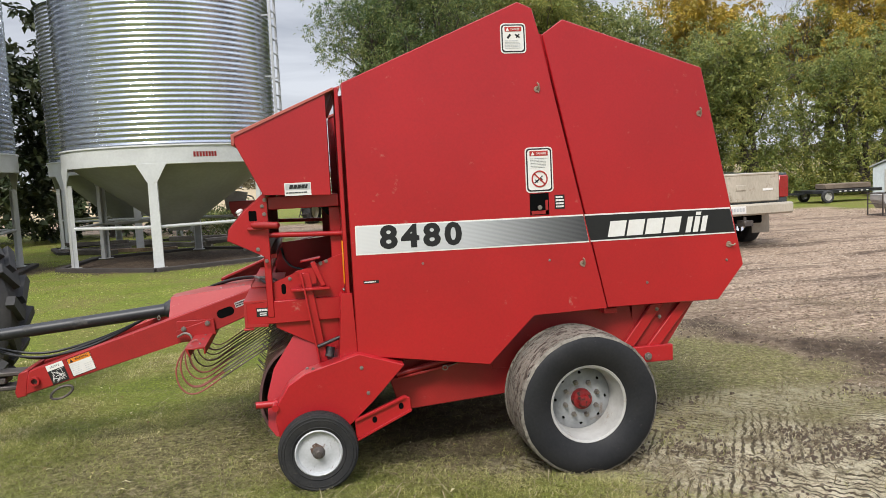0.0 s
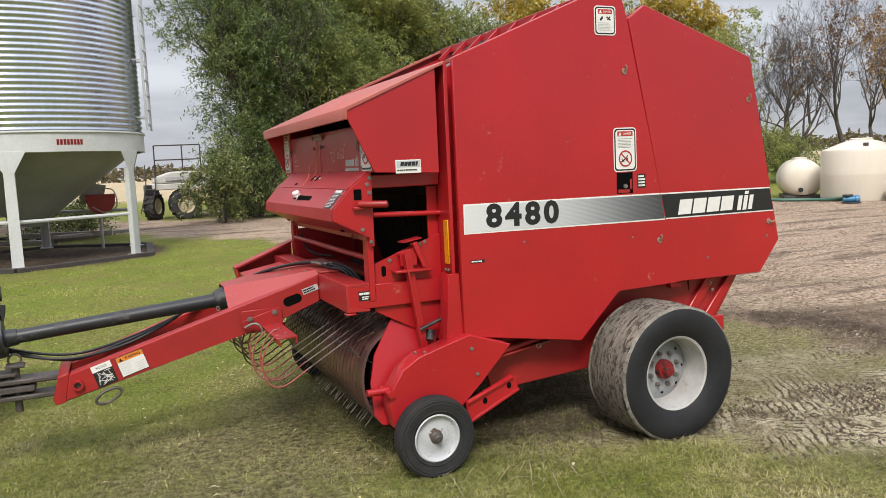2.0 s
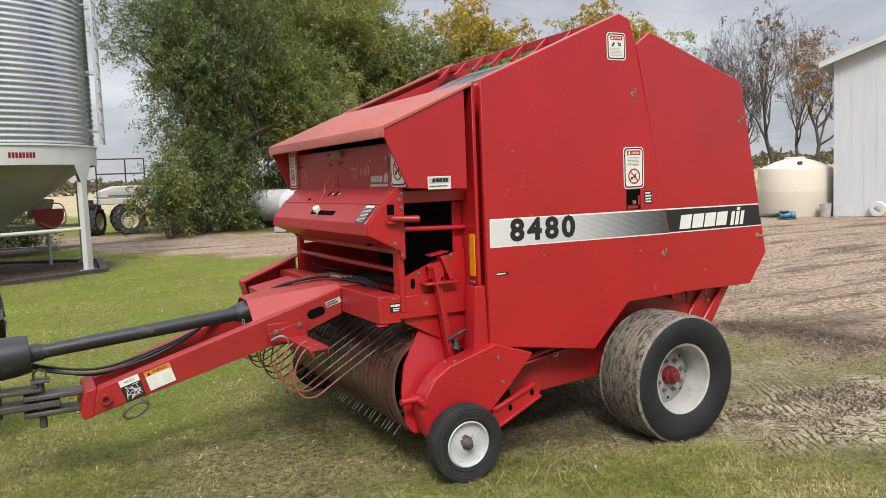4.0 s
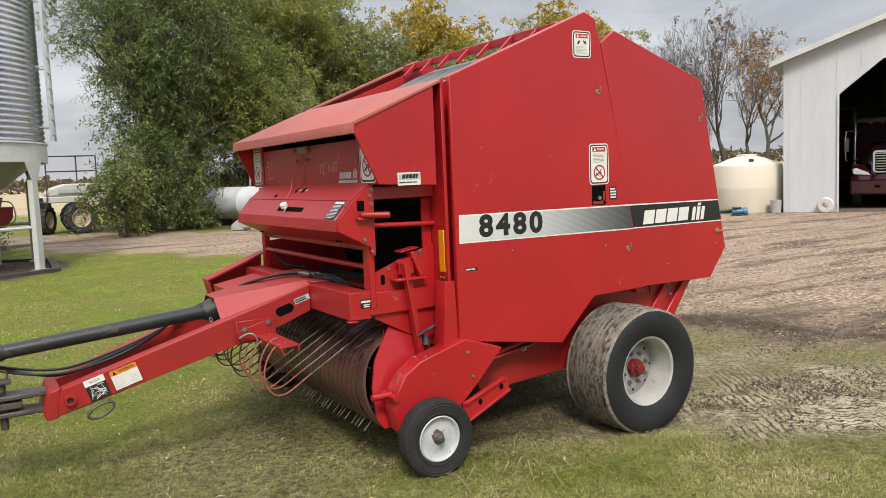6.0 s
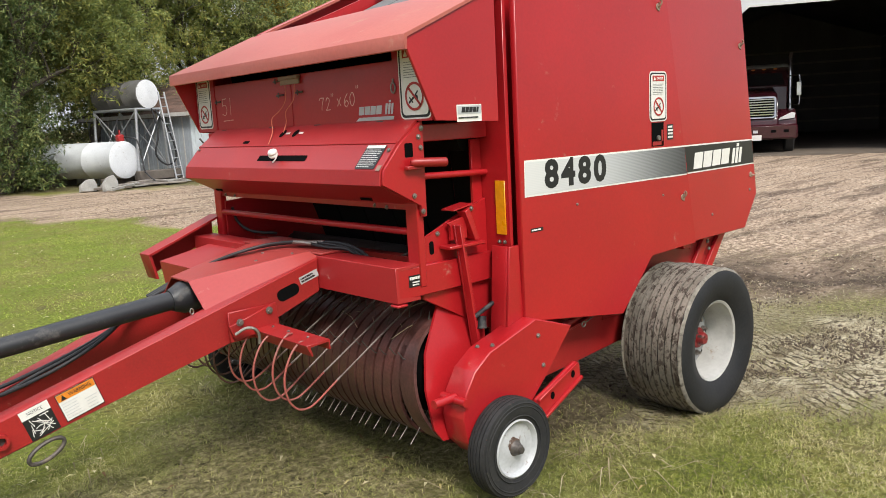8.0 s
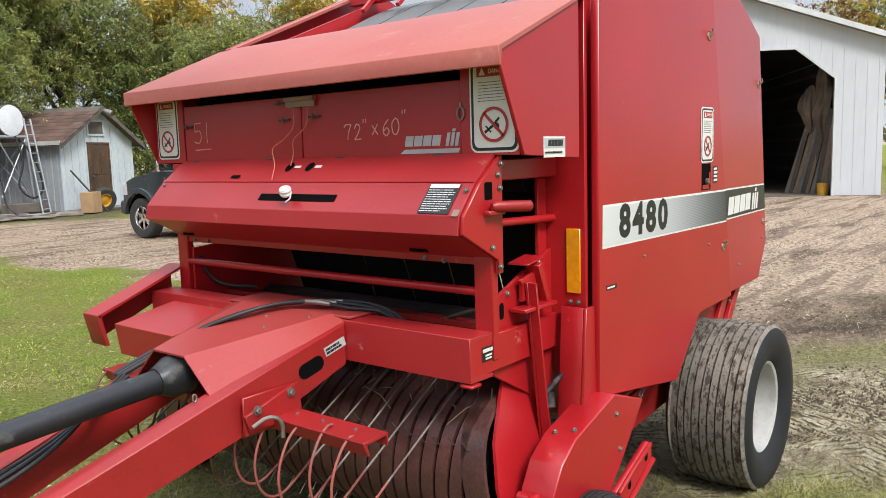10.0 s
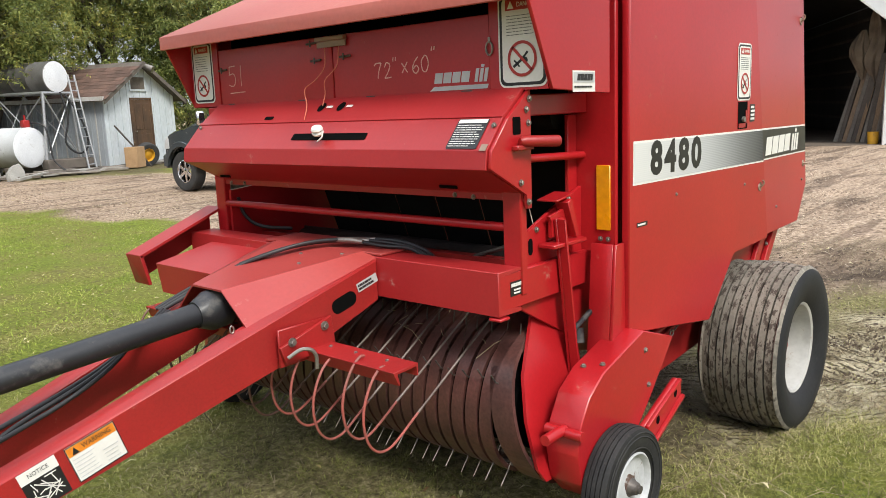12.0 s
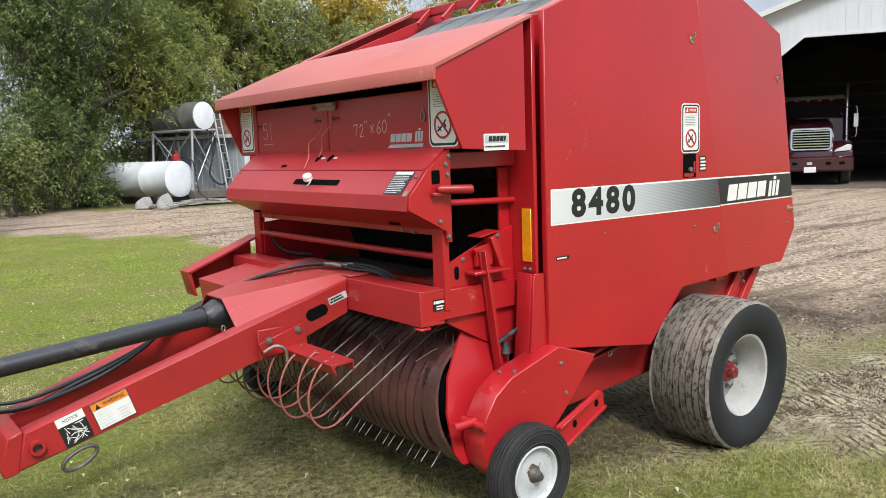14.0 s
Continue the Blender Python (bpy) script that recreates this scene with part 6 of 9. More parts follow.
for near in (True, False):
    def Yp(y, near=near):
        return y if near else far_y(y)
    bm = bmesh.new()
    prism(bm, [(0.165, 0.975), (0.224, 0.975), (0.232, 0.70), (0.242, 0.60), (0.130, 0.555), (0.150, 0.75)], "y", Yp(4.042), Yp(4.054), 0.002)
    prism(bm, [(0.165, 0.975), (0.175, 0.975), (0.142, 0.56), (0.130, 0.555), (0.150, 0.75)], "y", Yp(4.055), Yp(4.14), 0.001)
    B("panel_strut", bm, RED)
    bm = bmesh.new()
    prism(bm, [(-0.035, 1.085), (0.012, 1.085), (0.092, 0.535), (0.045, 0.525)], "y", Yp(4.150), Yp(4.162), 0.002)
    prism(bm, [(-0.035, 1.085), (-0.026, 1.085), (0.054, 0.527), (0.045, 0.525)], "y", Yp(4.118), Yp(4.1495), 0.001)
    B("lift_lever", bm, RED)
    bm = bmesh.new()
    box(bm, (-0.085, Yp(4.125), 0.992), (0.115, Yp(4.190), 1.006), 0.003)
    prism(bm, [(-0.045, 1.022), (0.05, 1.022), (0.045, 1.10), (0.06, 1.115), (-0.06, 1.095), (-0.04, 1.08)], "y", Yp(4.165), Yp(4.178), 0.002)
    B("lever_bracket", bm, RED)
    bm = bmesh.new()
    prism(bm, [(0.02, 1.135), (0.045, 1.145), (0.095, 1.015), (0.07, 1.01)], "y", Yp(4.14), Yp(4.193), 0.002)
    prism(bm, [(-0.03, 1.146), (0.075, 1.163), (0.075, 1.157), (-0.03, 1.140)], "y", Yp(4.15), Yp(4.23), 0.001)
    B("stop_bracket", bm, RED)
for x, z in ((0.075, 1.125), (0.105, 1.135), (-0.09, 1.055)):
    bolt(baler, (x, 4.194, z), "-y", 0.9)
for y in (4.085, 4.115):
    bolt(baler, (0.188, y, 0.99), "-x", 0.8)
decal("oval_slot", [rounded(-0.137, 0.975, -0.113, 1.03, 0.012)], SHADE_BLACK, baler, Matrix.Translation((0, 4.1934, 0)) @ SIDE)
ON_RAIL = Matrix.Translation((0, 4.1694, 0)) @ SIDE
s = decal("instruction_label", [rect(-0.272, 0.868, -0.205, 0.915)], BLACK_DECAL, baler, ON_RAIL)
decal("label_print", text_bars(random.Random(11), -0.268, 0.895, -0.209, 0.912, 1, 0.9) + text_bars(random.Random(12), -0.255, 0.872, -0.215, 0.892, 2, 0.8), WHITE_DECAL, s, ON_RAIL, 0.0012)
# chain case details
case_near = [o for o in baler.children if o.name.startswith("chain_case")][0]
for x, z in ((0.245, 0.595), (0.272, 0.46), (-0.02, 0.245)):
    bolt(baler, (x, 3.972, z), "-y", 0.9)
for x, z, r in ((0.115, 0.325, 0.018), (0.245, 0.345, 0.0)):
    if r:
        decal("round_hole", [[(x + r * 0.8 * math.cos(t), z + r * math.sin(t)) for t in np.linspace(0, 6.1, 16)]], SHADE_BLACK, case_near, Matrix.Translation((0, 3.9714, 0)) @ SIDE)
arm_near = [o for o in baler.children if o.name.startswith("gauge_wheel_arm")][0]
for x, z in ((0.295, 0.325), (0.435, 0.383)):
    decal("round_hole", [[(x + 0.013 * math.cos(t), z + 0.017 * math.sin(t)) for t in np.linspace(0, 6.1, 16)]], SHADE_BLACK, arm_near, Matrix.Translation((0, 3.9444, 0)) @ SIDE)
for x, z, y in ((-0.03, 0.592, 4.055), (0.0, 0.600, 4.0)):
    bolt(baler, (x, y, z + 0.003), "z", 0.9)
bm = bmesh.new()
tube(bm, [(0.03, 4.135, 0.69), (0.16, 4.135, 0.735)], 0.0095, 10)
tube(bm, [(0.09, 4.15, 0.63), (0.10, 4.16, 0.68)], 0.024, 12)
B("link_rod", bm, BLACK_PLASTIC)

# underframe between the pickup and the wheels
for near in (True, False):
    def Yp(y, near=near):
        return y if near else far_y(y)
    bm = bmesh.new()
    prism(bm, [(0.38, 0.56), (1.15, 0.60), (1.25, 0.335), (0.46, 0.285)], "y", Yp(4.19), Yp(4.226), 0.004)
    B("underframe_plate", bm, RED_WORN)
    bm = bmesh.new()
    tube(bm, [(0.44, Yp(4.12), 0.505), (0.80, Yp(4.12), 0.575)], 0.016, 10)
    box(bm, (0.42, Yp(4.10), 0.50), (0.82, Yp(4.17), 0.512), 0.002, Matrix.Translation((0.62, 0, 0.54)) @ pose(0, 0, 0, 0, -9, 0) @ Matrix.Translation((-0.62, 0, -0.53)))
    B("draft_link", bm, RED_WORN)
    bm = bmesh.new()
    prism(bm, [(1.05, 0.785), (1.80, 0.785), (1.86, 0.47), (0.98, 0.47)], "y", Yp(4.185), Yp(4.20), 0.002)
    B("wheel_arch_plate", bm, RED_WORN)
    for name, a, b, w in (("tail_brace", (1.965, 0.765), (1.78, 0.53), 0.075), ("tail_brace", (2.15, 0.775), (1.935, 0.52), 0.075)):
        bm = bmesh.new()
        prism(bm, [(a[0] - w / 2, a[1]), (a[0] + w / 2, a[1]), (b[0] + w / 2, b[1]), (b[0] - w / 2, b[1])], "y", Yp(4.16), Yp(4.184), 0.003)
        B(name, bm, RED)
    bm = bmesh.new()
    prism(bm, [(1.82, 0.785), (2.22, 0.785), (2.02, 0.50), (1.82, 0.50)], "y", Yp(4.187), Yp(4.20), 0.002)
    B("tail_plate", bm, RED_WORN)
    bm = bmesh.new()
    box(bm, (1.70, Yp(4.13), 0.435), (2.04, Yp(4.159), 0.530), 0.004)
    B("tail_foot", bm, RED)
    bm = bmesh.new()
    box(bm, (1.62, Yp(4.11), 0.742), (1.70, Yp(4.158), 0.772), 0.003)
    B("gate_lock_lug", bm, RED)
bolt(baler, (1.885, 4.13, 0.472), "-y", 2.0)
for x, z in ((1.96, 0.735), (1.975, 0.69)):
    bolt(baler, (x, 4.16, z), "-y", 1.0)
bm = bmesh.new()
loop = [(0.70 + 0.014 * math.cos(t), 4.085, 0.527 + 0.012 * math.sin(t)) for t in np.linspace(0, 6.283, 13)]
tube(bm, loop, 0.0035, 6, False)
tube(bm, [(0.71, 4.085, 0.53), (0.82, 4.085, 0.565)], 0.0035, 6)
B("hitch_clip", bm, STEEL, "bright wire hitch clip")

# tongue details
BT = math.degrees(math.atan2(0.405, 1.295))


def on_beam(x, up=0.0, out=0.0):
    """A place on the outer face of the near tongue beam: metres along from the rear, and up from its middle."""
    z = 0.545 + (x + 1.63) * 0.405 / 1.295 - 0.073
    return Matrix.Translation((x, beam_y(x) - 0.0008 - out, z + up)) @ pose(0, 0, 0, 0, 0, math.degrees(math.atan(-0.108))) @ SIDE @ pose(0, 0, 0, 0, 0, BT)


ON_WARN = on_beam(-1.328, 0.004) @ Matrix.Diagonal((0.80, 0.95, 1, 1))
ON_NOTE = on_beam(-1.466, 0.004) @ Matrix.Diagonal((0.84, 0.95, 1, 1))
s = decal("warning_label", [rect(-0.088, -0.058, 0.088, 0.058)], WHITE_DECAL, near_beam, ON_WARN)
tagged(s, "white warning label with an orange header")
decal("label_edge", [rect(-0.088, 0.055, 0.088, 0.058), rect(-0.088, -0.058, 0.088, -0.055), rect(-0.088, -0.055, -0.085, 0.055), rect(0.085, -0.055, 0.088, 0.055)], BLACK_DECAL, s, ON_WARN, 0.0012)
decal("label_header", [rect(-0.084, 0.026, 0.084, 0.054)], ORANGE_DECAL, s, ON_WARN, 0.0012)
decal("label_triangle", [[(-0.07, 0.029), (-0.046, 0.029), (-0.058, 0.051)]], BLACK_DECAL, s, ON_WARN, 0.0024)
words("WARNING", 0.021, BLACK_DECAL, s, ON_WARN @ Matrix.Translation((0.018, 0.040, 0.0024)), "label_word", 0.0003, 0.0003)
decal("label_print", text_bars(random.Random(13), -0.078, -0.05, 0.0, 0.02, 6, 0.2) + text_bars(random.Random(14), 0.02, -0.05, 0.075, 0.0, 4, 0.2), SILVER_DECAL, s, ON_WARN, 0.0024)
s = decal("notice_label", [rect(-0.060, -0.062, 0.060, 0.062)], BLACK_DECAL, near_beam, ON_NOTE)
tagged(s, "scratched black and white notice label")
decal("label_header", [rect(-0.060, 0.026, 0.060, 0.062)], WHITE_DECAL, s, ON_NOTE, 0.0012)
words("NOTICE", 0.018, BLACK_DECAL, s, ON_NOTE @ Matrix.Translation((0, 0.044, 0.0024)), "label_word", 0.0, 0.0003)
decal("label_print", [stroke((random.Random(k).uniform(-0.05, 0.05), random.Random(k + 50).uniform(-0.055, 0.02)), (random.Random(k + 99).uniform(-0.05, 0.05), random.Random(k + 150).uniform(-0.055, 0.02)), 0.003) for k in range(16)], WHITE_DECAL, s, ON_NOTE, 0.0012)
decal("oval_opening", [rounded(-0.052, -0.026, 0.052, 0.026, 0.025, 6)], SHADE_BLACK, near_beam, on_beam(-0.485, -0.008))
s = decal("serial_plate", [rect(-0.045, -0.016, 0.045, 0.016)], SILVER_DECAL, near_beam, on_beam(-0.385, 0.012))
decal("plate_print", text_bars(random.Random(15), -0.04, -0.012, 0.04, 0.012, 2, 0.9), BLACK_DECAL, s, on_beam(-0.385, 0.012), 0.0012)
bm = bmesh.new()
lathe(bm, [(0.017, 0.01), (0.017, -0.025), (0.027, -0.025), (0.028, 0.01)], (-1.595, beam_y(-1.6), 0.487), "y", 20)
B("pivot_bush", bm, RED_WORN)
bm = bmesh.new()
lathe(bm, [(0.0, -0.003), (0.017, -0.003)], (-1.595, beam_y(-1.6), 0.487), "y", 16)
B("bush_bore", bm, DARK_STEEL)
bm = bmesh.new()
rg = [(-1.455 + 0.062 * math.cos(t), 4.826, 0.408 + 0.032 * math.sin(t) + 0.020 * math.cos(t)) for t in np.linspace(0, 6.283, 25)]
tube(bm, rg, 0.0078, 8, False)
B("chain_loop", bm, DARK_STEEL, "oval steel safety-chain loop")
bm = bmesh.new()
box(bm, (-0.765, 4.715, 0.665), (-0.565, 4.724, 0.79), 0.003)
prism(bm, [(-0.77, 0.735), (-0.555, 0.795), (-0.545, 0.70), (-0.60, 0.685), (-0.75, 0.675)], "y", 4.700, 4.714, 0.002)
B("guard_bracket", bm, RED_WORN)
for x, z in ((-0.725, 0.745), (-0.59, 0.768)):
    bolt(baler, (x, 4.700, z), "-y", 1.35)
bm = bmesh.new()
prism(bm, [(-0.668, 0.704), (-0.562, 0.708), (-0.562, 0.668), (-0.569, 0.668), (-0.569, 0.701), (-0.654, 0.697), (-0.640, 0.660), (-0.648, 0.658)], "y", 4.305, 5.74, 0.0015)
B("windguard_bar", bm, RED_WORN, "worn red angle bar that carries the wind-guard tines")
for y in (4.40, 4.54, 4.66):
    bolt(baler, (-0.60, y, 0.704), "z", 0.7)
bm = bmesh.new()
tube(bm, curve_pts([(-0.76, 4.68, 0.705), (-0.72, 4.665, 0.725), (-0.69, 4.65, 0.72), (-0.675, 4.645, 0.695), (-0.675, 4.645, 0.655)], 5), 0.0065, 8)
B("bar_pin", bm, STEEL, "bent steel pin")
bm = bmesh.new()
tube(bm, [(-0.875 + 0.007 * math.cos(t), 4.80, 0.806 + 0.012 * math.sin(t)) for t in np.linspace(0, 6.283, 13)], 0.0028, 6, False)
B("lifting_eye", bm, STEEL)
rod = bmesh.new()
tube(rod, curve_pts([(-0.634, 0, 0.702), (-0.655, 0, 0.702), (-0.69, 0, 0.672), (-0.722, 0, 0.615), (-0.733, 0, 0.555), (-0.720, 0, 0.49), (-0.685, 0, 0.448), (-0.642, 0, 0.439), (-0.595, 0, 0.455), (-0.50, 0, 0.512)], 5), 0.0044, 7)
rod_me = mesh_of(rod, "windguard_tine", RUST_ROD, (0, 0, 0))
rod = bmesh.new()
tube(rod, [(-0.50, 0, 0.512), (-0.45, 0, 0.540), (-0.32, 0, 0.615), (-0.18, 0, 0.695), (0.05, 0, 0.82)], [0.0044, 0.0042, 0.004, 0.0038, 0.003], 7)
shank_me = mesh_of(rod, "tine_shank", GREY_ROD, (0, 0, 0))
rod_pink = rod_me.copy()
rod_pink.materials.clear()
rod_pink.materials.append(PINK_ROD)
for i in range(13):
    at_rod = Matrix.Translation((0.0, 4.375 + i * 0.112, 0)) @ pose(0, 0, 0, 0, 1.2 * math.sin(i * 2.1), 0.8 * math.sin(i * 1.3))
    tine = shared("windguard_tine", rod_pink if i < 5 else rod_me, baler, at_rod, "bent wire wind-guard tine" if i == 0 else "")
    shank = new("tine_shank", shank_me)
    shank.parent = tine
# hitch: drawbar, clevis pins
bm = bmesh.new()
box(bm, (-2.55, 4.955, 0.455), (-1.80, 5.085, 0.490), 0.006)
B("drawbar", bm, DARK_STEEL, "dark steel drawbar")
bm = bmesh.new()
box(bm, (-2.20, 4.965, 0.540), (-1.88, 5.075, 0.562), 0.005)
tube(bm, [(-2.08, 5.02, 0.42), (-2.08, 5.02, 0.585)], 0.016, 10)
B("hitch_strap", bm, DARK_STEEL)
bm = bmesh.new()
tube(bm, [(-1.885, 5.0, 0.35), (-1.885, 5.0, 0.60)], 0.019, 12)
box(bm, (-1.93, 4.96, 0.585), (-1.84, 5.04, 0.602), 0.004)
tube(bm, [(-1.885 + 0.03 * math.cos(t), 5.0, 0.625 + 0.028 * math.sin(t)) for t in np.linspace(-0.6, 3.7, 12)], 0.006, 6)
B("hitch_pin", bm, DARK_STEEL, "steel hitch pin with a ring handle")
# hoses
for k in range(3):
    o = 0.021 * k
    w = 0.006 * math.sin(2.3 * k + 1)
    bm = bmesh.new()
    tube(bm, curve_pts([(-0.86, 5.25 + o, 0.80), (-0.74, 5.20 + o, 0.86), (-0.62 + 0.5 * o, 5.135 + 0.5 * o, 0.925), (-0.50 + o, 5.06 + 0.5 * o, 0.968), (-0.385 + 1.3 * o, 5.0 + 0.6 * o, 0.985 + w), (-0.30 + 1.5 * o, 4.90, 0.990 + w),
                        (-0.25 + 1.6 * o, 4.76, 0.982 - w), (-0.205 + 1.3 * o, 4.65, 0.962 + w), (-0.17 + o, 4.59, 0.905), (-0.15 + o, 4.56, 0.83)], 5), 0.0075, 9)
    B("hydraulic_hose", bm, RUBBER_HOSE, "black hydraulic hose")
    sag = (0.0, 0.020, 0.045)[k]
    w2 = (0.0, 0.016, -0.012)[k]
    bm = bmesh.new()
    tube(bm, curve_pts([(-2.65, 5.17 + o, 1.04), (-2.35, 5.165 + o, 0.915), (-2.08, 5.11 + o, 0.755), (-1.88, 5.09, 0.655 - 0.5 * sag), (-1.62, 5.06 - 0.02 * k, 0.605 - 0.6 * sag - w2), (-1.385, 5.095 - 0.014 * k, 0.635 - 0.5 * sag), (-1.17, 5.10 - 0.010 * k, 0.70 - 0.3 * sag), (-1.0, 5.135 + 0.3 * o, 0.765), (-0.86, 5.20 + o, 0.805)], 5), 0.0075, 9)
    B("hydraulic_hose", bm, RUBBER_HOSE, "black hydraulic hose")
    bm = bmesh.new()
    tube(bm, [(-0.315 + 1.5 * o, 4.93, 0.990 + w), (-0.292 + 1.55 * o, 4.87, 0.990 + w), (-0.277 + 1.55 * o, 4.83, 0.989)], [0.009, 0.0105, 0.009], 8)
    B("hose_coupling", bm, STEEL, "steel hose coupling")
for x, y in ((-0.38, 4.83), (-0.43, 5.0), (-0.52, 4.90)):
    bolt(baler, (x, y, 0.962 - (-0.33 - x) * 0.12), "z", 0.9)
# far-side shields in front of the crossbar
bm = bmesh.new()
prism(bm, [(-0.615, 0.895), (-0.20, 1.055), (-0.20, 0.93), (-0.585, 0.765)], "y", 5.955, 5.967, 0.001)
prism(bm, [(-0.615, 0.897), (-0.20, 1.057), (-0.20, 1.045), (-0.610, 0.885)], "y", 5.845, 5.9545, 0.001)
prism(bm, [(-0.615, 0.895), (-0.600, 0.895), (-0.572, 0.765), (-0.587, 0.765)], "y", 5.845, 5.9545, 0.001)
B("side_shield", bm, RED_FADED, "folded red side shield")
bm = bmesh.new()
prism(bm, [(-0.605, 0.875), (-0.25, 0.940), (-0.25, 0.927), (-0.602, 0.862)], "y", 5.33, 5.735, 0.001)
prism(bm, [(-0.605, 0.875), (-0.593, 0.875), (-0.575, 0.750), (-0.587, 0.750)], "y", 5.33, 5.735, 0.001)
B("belt_shield", bm, RED_FADED, "sloping red shield plate")
bm = bmesh.new()
prism(bm, [(-0.27, 0.937), (-0.22, 0.952), (-0.22, 0.937), (-0.27, 0.922)], "y", 5.30, 5.835, 0.001)
B("shield_rail", bm, RED_FADED)
bm = bmesh.new()
tube(bm, curve_pts([(-0.17, 5.755, 1.10), (-0.15, 5.745, 1.02), (-0.10, 5.70, 0.965), (0.0, 5.60, 0.945)], 5), 0.008, 8)
B("wiring_loom", bm, RUBBER_HOSE)
bm = bmesh.new()
prism(bm, [(-0.20, 1.135), (0.20, 1.165), (0.20, 0.60), (-0.20, 0.80)], "y", 5.765, 5.780)
B("far_inner_plate", bm, RED)
bm = bmesh.new()
prism(bm, [(-0.05, 0.93), (0.10, 0.905), (0.10, 0.885), (-0.05, 0.91)], "y", 4.30, 5.78)
B("twine_arm", bm, RED_WORN)
for a, b in (((-0.02, 4.36, 0.975), (0.0, 4.66, 0.874)), ((-0.02, 4.36, 0.928), (0.0, 4.60, 0.860))):
    bm = bmesh.new()
    tube(bm, [a, b], 0.008, 8)
    B("twine_tube", bm, DARK_STEEL, "slim steel twine tube")

# ---- grain bins ----
def corrugated(bm, c, r, z0, z1, pitch=0.105, depth=0.012, n=64):
    prof = []
    k = int((z1 - z0) / (pitch / 6))
    for i in range(k + 1):
        z = z0 + (z1 - z0) * i / k
        prof.append((r + depth * math.sin(2 * math.pi * (z - z0) / pitch), z))
    return lathe(bm, prof, c, "z", n)


def grain_bin(c, r, top, turn, legs=6, hop=0.72, ladder=None, label=""):
    cx, cy = c
    b = thing("grain_bin", (cx, cy, 0), label or "galvanised corrugated grain bin on a pale hopper stand", "grain bin")
    part("bin_wall", corrugated(bmesh.new(), (cx, cy, 0), r - 0.02, 2.45, top), GALV, b, "shiny corrugated galvanised wall", 60)
    part("bin_roof", lathe(bmesh.new(), [(r + 0.05, top - 0.02), (r + 0.02, top), (0.3, top + r * 0.5), (0.0, top + r * 0.52)], (cx, cy, 0), "z", 64), GALV_DULL, b)
    part("skirt", lathe(bmesh.new(), [(r + 0.03, 2.46), (r + 0.035, 2.43), (r + 0.005, 2.425), (r + 0.005, 2.08), (r - 0.05, 2.07), (r - 0.05, 2.40)], (cx, cy, 0), "z", 72), BIN_WHITE, b, "pale painted steel skirt ring")
    part("hopper", lathe(bmesh.new(), [(r - 0.03, 2.40), (r - 0.04, 2.20), (0.24, hop), (0.22, hop - 0.06), (0.0, hop - 0.06)], (cx, cy, 0), "z", 64), BIN_GREY, b, "grey conical hopper")
    for k in range(legs):
        a = radians(turn + 360 / legs * k)
        m = Matrix.Translation((cx + r * math.cos(a), cy + r * math.sin(a), 0)) @ Matrix.Rotation(a, 4, "Z")
        lb = bmesh.new()
        prism(lb, [(-0.10, 0.05), (0.10, 0.05), (0.085, 1.72), (0.30, 2.10), (-0.30, 2.10), (-0.085, 1.72)], "x", 0.0, 0.012, 0.002)
        box(lb, (-0.09, -0.085, 0.05), (0.0, -0.072, 1.75))
        box(lb, (-0.09, 0.072, 0.05), (0.0, 0.085, 1.75))
        box(lb, (-0.14, -0.13, 0.03), (0.08, 0.13, 0.05))
        bmesh.ops.transform(lb, matrix=m, verts=lb.verts)
        part("leg", lb, BIN_WHITE, b)
        a2 = radians(turn + 360 / legs * (k + 1))
        br = bmesh.new()
        pa = Vector((cx + (r - 0.05) * math.cos(a), cy + (r - 0.05) * math.sin(a), 0.85))
        pb = Vector((cx + (r - 0.05) * math.cos(a2), cy + (r - 0.05) * math.sin(a2), 0.85))
        tube(br, [pa, pb], 0.035, 8)
        part("brace", br, BIN_WHITE, b)
        sk = bmesh.new()
        ra = r + 0.28
        pa = Vector((cx + ra * math.cos(a), cy + ra * math.sin(a), 0.04))
        pb = Vector((cx + ra * math.cos(a2), cy + ra * math.sin(a2), 0.04))
        d = (pb - pa)
        mm = Matrix.Translation(pa) @ d.to_track_quat("X", "Z").to_matrix().to_4x4()
        box(sk, (0, -0.075, -0.09), (d.length, 0.075, 0.03), 0.01, mm)
        part("skid_timber", sk, SKID_BLACK, b, "weathered dark skid timber")
    if ladder is not None:
        a = radians(ladder)
        m = Matrix.Translation((cx + (r + 0.16) * math.cos(a), cy + (r + 0.16) * math.sin(a), 0)) @ Matrix.Rotation(a, 4, "Z")
        ld = bmesh.new()
        for s in (-0.2, 0.2):
            box(ld, (-0.02, s - 0.012, 2.5), (0.03, s + 0.012, top))
        z = 2.6
        while z < top:
            box(ld, (-0.005, -0.19, z), (0.015, 0.19, z + 0.025))
            z += 0.3
        for z in (2.75, 3.9, 5.2):
            box(ld, (-0.18, -0.21, z), (0.02, -0.19, z + 0.03))
            box(ld, (-0.18, 0.19, z), (0.02, 0.21, z + 0.03))
        bmesh.ops.transform(ld, matrix=m, verts=ld.verts)
        part("ladder", ld, GALV_DULL, b, "galvanised bin ladder")
    return b


bin_a = grain_bin((-2.75, 18.4), 2.28, 7.6, -92.5, ladder=-14)
grain_bin((-8.05, 17.4), 2.28, 7.6, -23.0, ladder=-30)
grain_bin((-4.96, 23.7), 1.9, 6.6, -70.0, hop=0.72, label="smaller galvanised grain bin behind the others")

